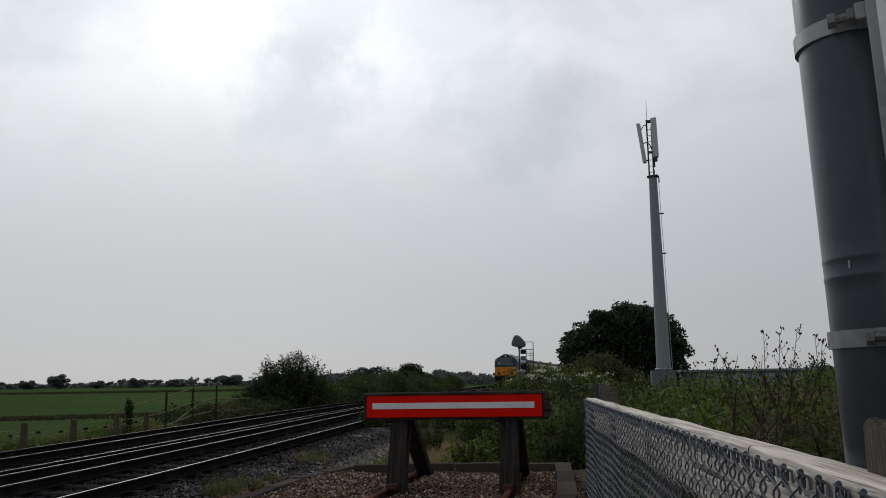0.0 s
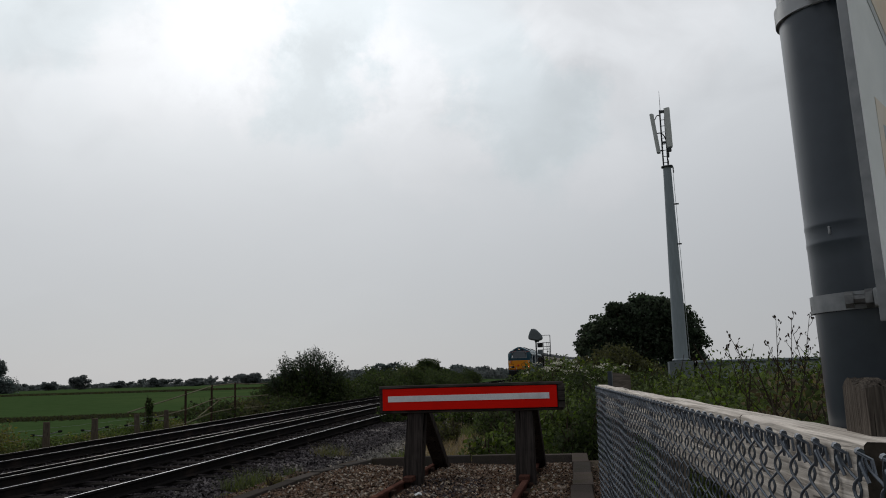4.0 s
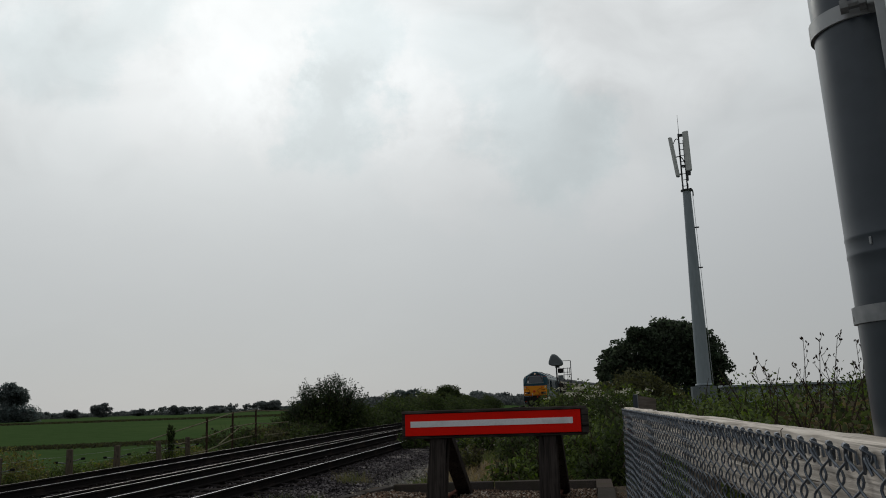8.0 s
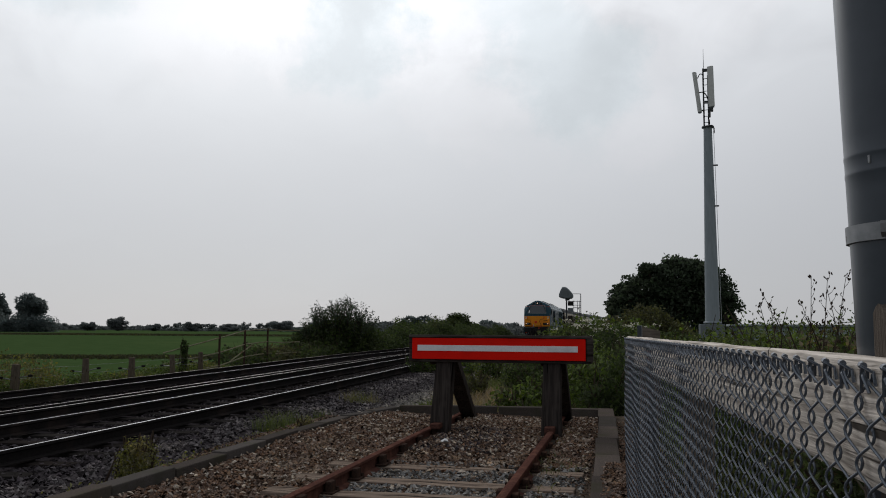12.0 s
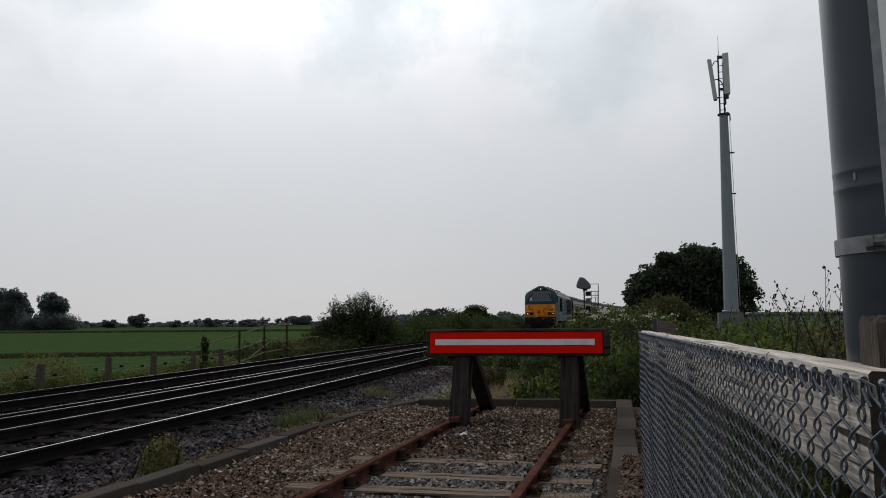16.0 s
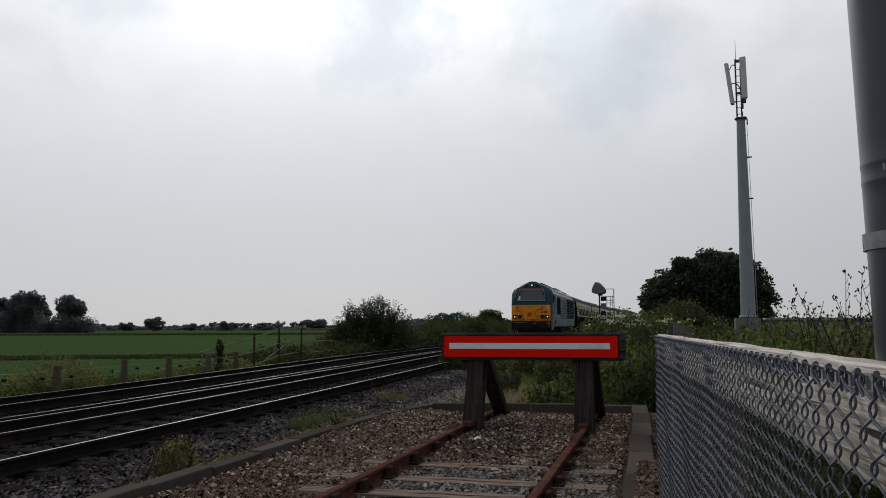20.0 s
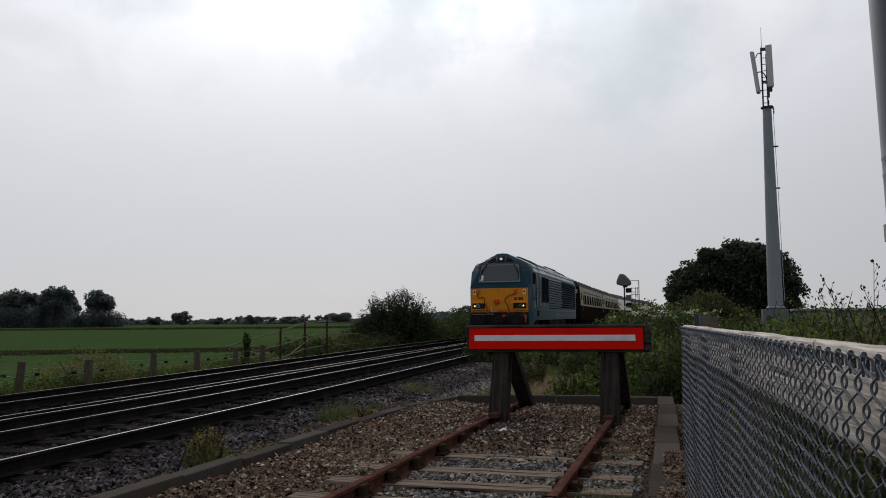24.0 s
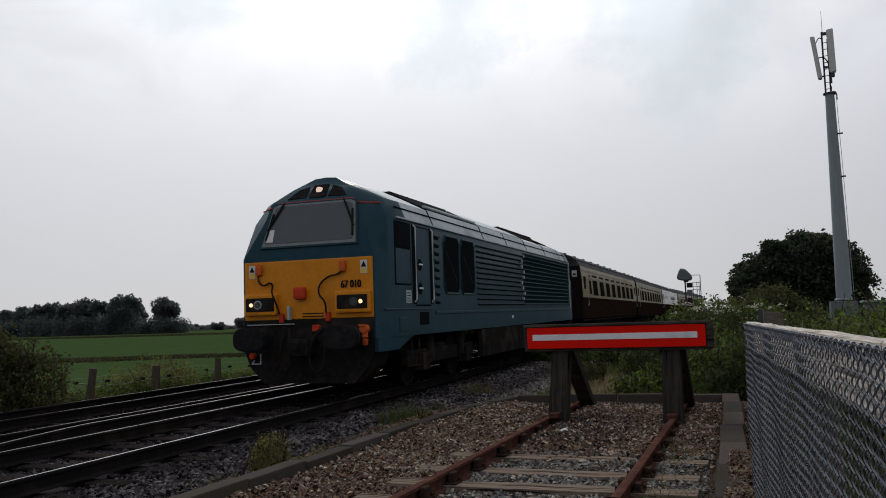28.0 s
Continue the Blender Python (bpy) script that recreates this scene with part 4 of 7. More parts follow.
def build_fence():
    """Local y runs along the fence; local x = 0 is the face of the top rail."""
    f = tagged(holder("chain_link_fence", FENCE_M), "chain-link fence with a silvered timber top rail", "fence")
    rng = np.random.default_rng(21)

    def rail(y0, y1, name):
        b = bmesh.new()
        ys = np.linspace(y0, y1, max(6, int((y1 - y0) / 0.06)))
        rows = []
        for y in ys:
            w = noise.noise((0, y * 2.2, 1)) * 0.005
            ch = 0.004 + 0.003 * noise.noise((3, y * 7, 0))
            t = 1.166 + w + 0.002 * noise.noise((5, y * 9, 0))
            rows.append([b.verts.new(p) for p in ((w, y, t - ch), (w + ch, y, t), (0.058, y, t - 0.003), (0.064, y, t - 0.012), (0.062, y, 1.02), (0.058, y, 1.016), (w * 0.5 + 0.004, y, 1.017 + w), (w * 0.7, y, 1.024 + w))])
        for p, q in zip(rows, rows[1:]):
            for i in range(8):
                b.faces.new((p[i], p[(i + 1) % 8], q[(i + 1) % 8], q[i]))
        e0, e1 = b.faces.new(rows[0]), b.faces.new(rows[-1][::-1])
        e0.material_index = e1.material_index = 1
        return part(name, b, [rail_wood, end_grain], f, "grey weathered rail, split and grained", smooth=True)

    rail(-0.262, 0.284, "top_rail")
    rail(0.290, 3.93, "top_rail")
    for y in (0.05, 1.95, 3.84):
        part("fence_post", box(0.068, y - 0.10, -0.35, 0.166, y + 0.0, 1.0 if y > 0.1 else 0.99, 0.006), post_wood, f)
    for y in (-0.2, 0.15, 1.9, 3.8):
        part("staple", rod((-0.004, y, 1.09), (0.01, y, 1.095), 0.004, n=6), bolt_steel, f)
    # woven wire: upright zigzags that hook into their neighbours
    q, top, wire = 0.034, 1.148, 0.0019
    sides, sub = 6, 6
    vs, fs, base = [], [], 0
    ring = 2 * math.pi * np.arange(sides) / sides
    count = int((3.93 + 0.62) / q)
    for j in range(count):
        k = np.arange(0, 33 * sub + 1) / sub
        ph = (k + j) % 2
        tri = np.where(ph < 1, ph, 2 - ph)
        soft = tri - 0.125 * np.sin(2 * math.pi * tri)
        y = -0.62 + (j + soft * 1.03 - 0.015) * q + 0.0015 * np.sin(k * 0.7 + j * 1.3)
        z = top - k * q * 1.02 + 0.0015 * np.sin(j * 0.9)
        x = -0.009 + 0.0042 * np.cos(math.pi * ph) * np.where((k + j) % 4 < 2, 1, 1) + 0.006 * np.sin(j * 0.21 + k * 0.15)
        pts = np.stack([x, y, z], 1)
        d = np.gradient(pts, axis=0)
        d /= np.linalg.norm(d, axis=1)[:, None]
        u = np.cross(d, [1.0, 0, 0])
        u /= np.linalg.norm(u, axis=1)[:, None]
        w = np.cross(d, u)
        v = pts[:, None] + wire * (np.cos(ring)[None, :, None] * u[:, None] + np.sin(ring)[None, :, None] * w[:, None])
        m = len(pts)
        i, s = np.meshgrid(np.arange(m - 1), np.arange(sides), indexing="ij")
        a, b = i * sides + s, i * sides + (s + 1) % sides
        vs.append(v.reshape(-1, 3))
        fs.append(np.stack([a, b, b + sides, a + sides], -1).reshape(-1, 4) + base)
        base += m * sides
    ob = mesh_object("wire_mesh", np.concatenate(vs), np.concatenate(fs), fence_wire, f, smooth=True)
    tagged(ob, "dark plastic-coated woven wire", kind="stuff")
    # bent-over wire ends along the top
    b = bmesh.new()
    for j in range(0, count, 2):
        y = -0.62 + j * q + 0.002 * math.sin(j)
        for s in (-1, 1):
            tube([(-0.010, y - s * 0.012, top - 0.022), (-0.013, y - s * 0.003, top - 0.004), (-0.012 + 0.003 * s, y + s * 0.005, top + 0.008), (-0.004, y + s * 0.009, top + 0.001), (-0.003, y + s * 0.013, top - 0.014)], 0.0022, 5, b)
        tube([(-0.012, y - 0.003, top + 0.008), (-0.012, y + 0.004, top + 0.009)], 0.0044, 8, b)
    k = part("twisted_edge", b, fence_wire, f, "twisted wire ends")
    tagged(k, kind="stuff")


def build_pole():
    lean = Matrix.Translation((2.052, 0.012, 1.25)) @ pose(0, 0, 0, 0, -1.4, 0) @ Matrix.Translation((0, 0, -1.25))
    p = tagged(holder("sign_pole", lean), "thick galvanised steel sign pole behind the fence", "pole")
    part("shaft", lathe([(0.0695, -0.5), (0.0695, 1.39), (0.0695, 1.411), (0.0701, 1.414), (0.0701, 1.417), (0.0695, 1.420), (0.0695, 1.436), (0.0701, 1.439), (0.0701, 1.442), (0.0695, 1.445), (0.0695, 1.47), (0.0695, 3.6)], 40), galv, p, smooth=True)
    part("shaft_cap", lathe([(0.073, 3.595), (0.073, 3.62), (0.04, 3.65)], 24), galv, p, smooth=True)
    for z in (1.331, 1.762):
        b = lathe([(0.0715, z - 0.0118), (0.0742, z - 0.0118), (0.0742, z + 0.0118), (0.0715, z + 0.0118)], 40)
        c = part("clamp", b, galv_clamp, p, "pale galvanised band clamp", smooth=True)
        part("clamp_lug", box(0.012, -0.104, z - 0.012, 0.026, -0.066, z + 0.012, 0.003), galv_clamp, c).matrix_basis = pose(0, 0, 0, 0, 0, -20)
        bolt = rod((-0.022, -0.087, z), (0.062, -0.087, z), 0.0065, n=8)
        rod((-0.022, -0.087, z), (-0.012, -0.087, z), 0.011, n=6, bm=bolt)
        rod((0.002, -0.087, z), (0.011, -0.087, z), 0.0125, n=6, bm=bolt)
        part("clamp_bolt", bolt, bolt_steel, c).matrix_basis = pose(0, 0, 0, 0, 0, -20)
        part("clamp_slot", rod((-0.0742, 0.004, z - 0.004), (-0.070, 0.004, z - 0.004), 0.004, n=8), bolt_steel, c)
    part("weld_mark", box(-0.0005, -0.0715, 1.424, 0.0025, -0.0685, 1.435, 0.0008), galv_clamp, p).matrix_basis = pose(0, 0, 0, 0, 0, -48)
    # sign sheet fixed to the pole, seen edge on
    s = tagged(holder("warning_sign", lean @ Matrix.Translation((0.072, -0.042, 0)) @ pose(0, 0, 0, 0, 0, 61) @ Matrix.Translation((0, 0.104, 0))), "white metal sign with a faded yellow warning panel", "sign")
    part("sheet", box(-0.302, -0.106, 1.292, 0.302, -0.1035, 2.16, 0.001), sign_white, s)
    part("channel", box(-0.22, -0.1025, 1.325, 0.22, -0.094, 1.345, 0.002), galv_clamp, s)
    part("channel", box(-0.22, -0.1025, 1.755, 0.22, -0.094, 1.775, 0.002), galv_clamp, s)
    part("edge_fold", box(-0.3025, -0.1045, 1.292, -0.298, -0.094, 2.16, 0.001), galv_clamp, s)
    part("yellow_panel", box(-0.235, -0.1068, 1.36, 0.235, -0.1062, 1.55, 0.0002), sign_yellow, s)
    part("rivet", rod((-0.283, -0.109, 1.335), (-0.283, -0.105, 1.335), 0.006, n=8), bolt_steel, s)
    part("warning_outline", prism([(-0.245, 1.70), (0.0, 1.60), (0.245, 1.70), (0.245, 2.02), (0.0, 2.12), (-0.245, 2.02)], -0.1068, -0.1063), sign_grey, s)
    part("warning_field", prism([(-0.228, 1.71), (0.0, 1.617), (0.228, 1.71), (0.228, 2.01), (0.0, 2.10), (-0.228, 2.01)], -0.1074, -0.1069), sign_yellow, s)
    for k, z in enumerate((1.51, 1.455, 1.40)):
        part("lettering_bar", box(-0.21, -0.1074, z - 0.012, 0.20 - 0.07 * k, -0.1069, z + 0.012), sign_grey, s)
    part("symbol_bar", box(-0.17, -0.1080, 1.74, 0.05, -0.1075, 1.78), sign_grey, s)
    # short post between the fence and the pole
    q = tagged(holder("timber_stub_post", pose(2.043, -0.125, 0)), "split grey timber stub post behind the fence rail", "post")
    b = box(-0.062, -0.05, -0.4, 0.065, 0.05, 1.225, 0.0)
    bmesh.ops.subdivide_edges(b, edges=b.edges[:], cuts=7, use_grid_fill=True)
    for v in b.verts:
        if v.co.z > 1.1:
            v.co.z += 0.022 * noise.noise(Vector((v.co.x, v.co.y, 0)) * 38) - 0.10 * (v.co.x + 0.052)
        v.co += Vector((noise.noise(v.co * 9), noise.noise(v.co * 9 + Vector((7, 0, 0))), 0)) * 0.003
    part("stub", b, stub_wood, q)


build_fence()
build_pole()


def build_board():
    b = tagged(holder("fence_board", pose(1.765, 5.5, 0, 0, 0, -15)), "weathered sloping board fixed to a slim post", "board")
    part("panel", prism([(0, 0.5), (0, 1.238), (0.62, 1.205), (0.62, 0.5)], 0, 0.02, axis="x"), board_wood, b)
    part("slim_post", box(-0.012, -0.03, -0.4, 0.022, 0.0, 1.245, 0.003), galv, b)


build_board()

# ---- mast, cabinets, signal ----
def build_mast():
    m = tagged(holder("phone_mast", pose(5.45, 38.0, 0)), "tall grey tapered phone mast with panel antennas", "mast")
    part("plinth", box(-0.58, -0.5, -0.6, 0.48, 0.5, 1.58, 0.03), cabinet_grey, m)
    part("base_flange", lathe([(0.40, 1.62), (0.40, 1.67), (0.36, 1.70)], 24), mast_grey, m, smooth=True)
    part("tapered_pole", lathe([(0.325, 1.66), (0.288, 4.5), (0.232, 8.0), (0.188, 10.72)], 28), mast_grey, m, smooth=True)
    part("top_flange", lathe([(0.27, 10.70), (0.27, 10.76)], 20), dark_steel, m)
    head = part("headframe", rod((-0.15, 0, 10.62), (-0.15, 0, 13.55), 0.038), dark_steel, m)
    part("frame_upright", rod((0.05, -0.04, 10.72), (0.05, -0.04, 13.2), 0.03, n=8), dark_steel, head)
    for z in np.arange(10.95, 13.2, 0.30):
        part("rung", rod((-0.15, 0, z), (0.05, -0.04, z), 0.016, n=6), dark_steel, head)
    for x, tilt, yaw, wide, z in ((-0.445, 6.3, 50, 0.10, 12.40), (0.18, 0.8, -25, 0.135, 12.64)):
        a = part("antenna_panel", box(-wide, -0.06, -0.97, wide, 0.06, 0.97, 0.03), antenna_white, m, "pale grey panel antenna")
        a.matrix_basis = pose(x, -0.10, z) @ pose(0, 0, 0, 0, -tilt, 0) @ pose(0, 0, 0, 0, 0, yaw)
        part("end_cap", box(-wide * 0.8, -0.05, -1.02, wide * 0.8, 0.05, -0.968, 0.01), cabinet_grey, a)
    part("panel_arm", box(-0.18, -0.08, 13.38, 0.14, 0.0, 13.52, 0.01), dark_steel, m)
    part("panel_arm", box(-0.18, -0.08, 11.88, 0.14, 0.0, 11.98, 0.01), dark_steel, m)
    part("panel_arm", rod((-0.36, -0.08, 11.50), (-0.12, 0, 11.56), 0.035, n=8), dark_steel, m)
    part("cable", tube(rounded([(-0.56, -0.1, 13.30), (-0.44, -0.06, 12.98), (-0.30, -0.03, 13.32), (-0.15, 0, 13.25)]), 0.022, 6), cable_black, m)
    part("cable", tube(rounded([(-0.42, -0.08, 12.36), (-0.18, -0.06, 12.42), (-0.02, -0.06, 12.25), (0.06, -0.05, 11.95)]), 0.026, 6), cable_black, m)
    part("radio_unit", box(0.02, -0.14, 11.18, 0.14, 0.0, 11.42, 0.02), dark_steel, m)
    part("radio_unit", box(0.08, -0.12, 11.45, 0.26, 0.02, 11.68, 0.02), dark_steel, m)
    part("cable", tube(rounded([(0.12, -0.08, 11.5), (0.0, -0.1, 11.2), (0.10, -0.08, 11.0), (0.06, -0.05, 10.75)]), 0.022, 6), cable_black, m)
    part("cable_tail", tube(rounded([(0.10, -0.05, 10.8), (0.24, -0.05, 10.80), (0.29, -0.05, 10.62), (0.28, -0.05, 10.42)]), 0.024, 6), cable_black, m)
    part("lightning_rod", rod((-0.12, 0, 13.5), (-0.12, 0, 14.5), 0.014, 0.008, n=6), dark_steel, m)
    part("feeder_cable", tube([(0.24, -0.1, 10.72), (0.25, -0.1, 10.4), (0.29, -0.1, 8.0), (0.335, -0.1, 5.0), (0.38, -0.1, 1.7)], 0.012, 6), pale_grey, m)
    for z in (8.9, 7.0):
        part("cable_bracket", box(0.2, -0.14, z - 0.03, 0.40, -0.08, z + 0.03), dark_steel, m)
    c = tagged(holder("equipment_cabin", pose(9.3, 39.5, 0)), "long low grey equipment cabin beside the mast", "cabin")
    part("body", box(-2.9, -0.6, -0.6, 2.9, 0.9, 1.50, 0.03), cabinet_grey, c)
    part("roof_edge", box(-3.0, -0.7, 1.50, 3.0, 1.0, 1.60, 0.02), mast_grey, c)
    for x in (-2.0, -0.9, 0.4, 1.5):
        part("cabin_door", box(x, -0.63, -0.3, x + 0.9, -0.6, 1.38, 0.01), mast_grey, c)


def build_signal():
    s = tagged(holder("railway_signal", pose(-4.15, 80.0, 0)), "railway signal on a slim post with a caged platform", "signal")
    part("signal_post", rod((0.0, 0, -0.6), (0.0, 0, 4.5), 0.07, n=12), dark_steel, s)
    hood = bmesh.new()
    rim = rounded([(-0.39, 5.58), (-0.02, 5.58), (0.30, 5.28), (0.67, 4.83), (0.64, 4.46), (0.17, 4.36), (-0.64, 4.50), (-0.77, 4.72), (-0.58, 5.28), (-0.39, 5.58)], 1)[:-1]
    rings = []
    for y, k in ((-0.34, 0.80), (-0.26, 0.95), (-0.10, 1.0), (0.25, 1.0)):
        rings.append([hood.verts.new((-0.02 + (x + 0.02) * k, y, 4.9 + (z - 4.9) * k)) for x, z in rim])
    for a, b in zip(rings, rings[1:]):
        for q in range(len(a)):
            hood.faces.new((a[q], a[(q + 1) % len(a)], b[(q + 1) % len(a)], b[q]))
    hood.faces.new(rings[0])
    hood.faces.new(rings[-1][::-1])
    part("hood", hood, cabinet_grey, s, "grey rounded three-cornered back of the signal head", smooth=True)
    part("hood_bracket", box(-0.12, -0.1, 4.25, 0.30, 0.1, 4.45, 0.02), dark_steel, s)
    part("lamp_box", box(0.13, -0.2, 3.74, 0.65, 0.2, 4.18, 0.03), loco_black, s)
    part("lamp_box", box(0.13, -0.2, 3.12, 0.63, 0.2, 3.52, 0.03), cabinet_grey, s)
    part("telephone_box", lathe([(0.16, 2.25), (0.24, 2.35), (0.24, 2.68), (0.16, 2.78)], 10), loco_black, s).location = (0.36, 0, 0)
    cage = part("cage", rod((1.38, 0, 1.8), (1.38, 0, 4.9), 0.042, n=6), dark_steel, s)
    for x, z0, z1 in ((0.69, 1.85, 4.25), (1.04, 1.85, 4.25), (1.24, 1.85, 4.25)):
        part("cage_upright", rod((x, 0.2, z0), (x, 0.2, z1), 0.026, n=6), dark_steel, cage)
    for z in (1.9, 2.15, 2.6, 2.95, 3.55, 3.8, 4.18):
        part("cage_rail", rod((0.60, 0.2, z), (1.40, 0.2, z), 0.026, n=6), dark_steel, cage)
    part("top_arm", rod((0.62, 0, 4.9), (1.38, 0, 4.9), 0.026, n=6), dark_steel, cage)
    part("platform", box(0.0, -0.5, 1.76, 1.45, 0.5, 1.86), dark_steel, s)
    part("leg", rod((1.2, 0.3, -0.6), (1.2, 0.3, 1.8), 0.05, n=8), dark_steel, s)


build_mast()
build_signal()


# ---- lineside fence posts and handrail on the far side ----
def side_x(y):
    return -10.3 - 0.067 * y


def build_lineside():
    rng = np.random.default_rng(31)
    post = tagged(holder("fence_post"), "weathered lineside timber post with black insulators", "fence post", "lineside fence posts")
    b = box(-0.075, -0.075, -1.1, 0.075, 0.075, 0.48, 0.012)
    bmesh.ops.subdivide_edges(b, edges=[e for e in b.edges if e.calc_length() > 1], cuts=8)
    for v in b.verts:
        v.co += Vector((noise.noise(v.co * 4), noise.noise(v.co * 4 + Vector((9, 0, 0))), noise.noise(v.co * 8) * 0.6)) * 0.012
    part("stake", b, lineside_wood, post)
    for s in (-1, 1):
        arm = rod((s * 0.07, 0, 0.17 + 0.02 * s), (s * 0.30, 0, 0.21 + 0.03 * s), 0.012, n=6)
        a = part("insulator_arm", arm, bolt_steel, post)
        knob = lathe([(0.02, -0.03), (0.05, -0.02), (0.05, 0.02), (0.02, 0.03)], 10)
        part("insulator_knob", knob, cable_black, a).location = (s * 0.30, 0, 0.21 + 0.03 * s)
    ys = [8.3, 10.1, 12.07, 14.2, 16.8, 18.96, 21.3, 23.2]
    for k, y in enumerate(ys):
        m = pose(side_x(y), y, rng.normal() * 0.03 - 0.05, rng.normal() * 2, rng.normal() * 2.5, 35 + rng.normal() * 8)
        if k == 0:
            post.matrix_basis = m
        else:
            copy_thing(post, m)
    for z in (0.1, 0.3):
        w = tube([(side_x(y), y, z - 0.02 * math.sin(y * 3) ** 2) for y in np.linspace(5, 23.2, 30)], 0.0022, 4)
        tagged(part("fence_wire", w, bolt_steel, None), "thin wire strung along the lineside posts", "wire")
    h = tagged(holder("handrail"), "rusty tubular handrail beside steps down the bank", "handrail")
    posts = [(24.6, 1.03), (26.8, 1.18), (29.1, 1.25), (30.3, 1.2), (33, 1.2)]
    for y, z in posts[:3]:
        part("upright", rod((side_x(y), y, -0.8), (side_x(y), y, z), 0.038, n=8), chair_iron, h)
    for drop in (0.0, 0.5, 0.95):
        part("rail_bar", tube([(side_x(y), y, z - 0.03 - drop) for y, z in posts[1:]], 0.021, 6), handrail_paint, h)
        part("sloping_bar", tube([(side_x(26.8), 26.8, 1.15 - drop), (side_x(24.6), 24.6, 1.0 - drop - 0.1), (side_x(21.8) - 0.6, 21.8, 0.45 - drop * 0.7)], 0.021, 6), handrail_paint, h)
    part("sloping_bar", tube([(side_x(27.5), 27.5, 0.62), (side_x(25.6), 25.6, 0.1)], 0.021, 6), handrail_paint, h)


build_lineside()

# ---- trees, bushes, hedges, weeds ----
def build_tree(name, x, y, z, blobs, leaf, size, density, trunk_r, trunk_h, label, seed, shell=0.45, group=""):
    """A tapered trunk with limbs and a crown of leaf clumps; blobs are relative to the foot."""
    rng = np.random.default_rng(seed)
    t = tagged(holder(name, pose(x, y, z)), label, name.replace("_", " "), group)
    b = tube([(0, 0, -0.3), (0.05, 0, trunk_h * 0.5), (-0.05, 0.05, trunk_h), (0, 0, trunk_h * 1.5)], [trunk_r * 1.25, trunk_r, trunk_r * 0.75, trunk_r * 0.35], 9)
    part("trunk", b, bark, t, smooth=True)
    limbs = bmesh.new()
    for cx, cy, cz, rx, ry, rz in blobs:
        p = Vector((0, 0, trunk_h * rng.uniform(0.6, 1.0)))
        q = Vector((cx, cy, cz))
        mid = p.lerp(q, 0.5) + Vector((0, 0, 0.12 * (q - p).length))
        tube([p, mid, q, q + Vector((rng.normal() * rx * 0.4, rng.normal() * ry * 0.4, rz * 0.5))], [trunk_r * 0.5, trunk_r * 0.32, trunk_r * 0.18, trunk_r * 0.06], 6, limbs)
    tagged(part("limb_tangle", limbs, bark, t), kind="stuff")
    pts = blob_points(rng, blobs, density, shell)
    v, f = scatter_leaves(rng, pts, size)
    tagged(mesh_object("crown", v, f, leaf, t), kind="stuff")
    return t


def build_bush(name, x, y, z, blobs, leaf, size, density, label, seed, category="bush", twigs=0, twig_mat=None, shell=0.6, leafy=0):
    rng = np.random.default_rng(seed)
    t = tagged(holder(name, pose(x, y, z)), label, category)
    stems, shoots = bmesh.new(), []
    for cx, cy, cz, rx, ry, rz in blobs:
        for _ in range(3):
            a = Vector((cx + rng.normal() * rx * 0.3, cy + rng.normal() * ry * 0.3, -0.15))
            e = Vector((cx + rng.normal() * rx * 0.5, cy + rng.normal() * ry * 0.5, cz + rz * rng.uniform(0.2, 0.8)))
            tube([a, a.lerp(e, 0.5) + Vector((rng.normal(), rng.normal(), 0)) * 0.05, e], [0.025, 0.016, 0.005], 5, stems)
    for _ in range(twigs):
        cx, cy, cz, rx, ry, rz = blobs[rng.integers(len(blobs))]
        a = Vector((cx + rng.normal() * rx * 0.4, cy + rng.normal() * ry * 0.4, cz + rz * 0.3))
        e = a + Vector((rng.normal() * 0.3 * rx, rng.normal() * 0.3 * ry, rz * rng.uniform(0.5, 1.0)))
        tube([a, e], [0.014, 0.004], 4, stems)
        if leafy:
            w = rng.uniform(0.1, 1.05, (leafy, 1))
            shoots.append(np.array(a) + (np.array(e) - np.array(a)) * w + rng.normal(size=(leafy, 3)) * size * 0.8)
    tagged(part("stem_tangle", stems, twig_mat or bark, t), kind="stuff")
    pts = blob_points(rng, blobs, density, shell)
    pts = np.concatenate([pts[pts[:, 2] > -0.15]] + shoots)
    v, f = scatter_leaves(rng, pts, size)
    tagged(mesh_object("foliage", v, f, leaf, t), kind="stuff")
    return t


def crown(rng, rx, ry, z0, z1, n):
    """Many small clumps that fill a rounded crown between two heights, with gaps between them."""
    out = []
    zc, rz = (z0 + z1) / 2, (z1 - z0) / 2
    for _ in range(n):
        d = rng.normal(size=3)
        d /= np.linalg.norm(d)
        r = rng.uniform(0.2, 1.0) ** 0.6 * 0.76
        s = rng.uniform(0.16, 0.32)
        out.append((d[0] * rx * r, d[1] * ry * r, zc + d[2] * rz * r, rx * s * 1.15, ry * s * 1.15, rz * s * 0.85))
    return out


def at_bearing(deg, dist):
    """A place by bearing (degrees right of the siding) and distance ahead from where the viewer stands."""
    return 1.7 + math.tan(radians(deg)) * (dist + 1.3), dist


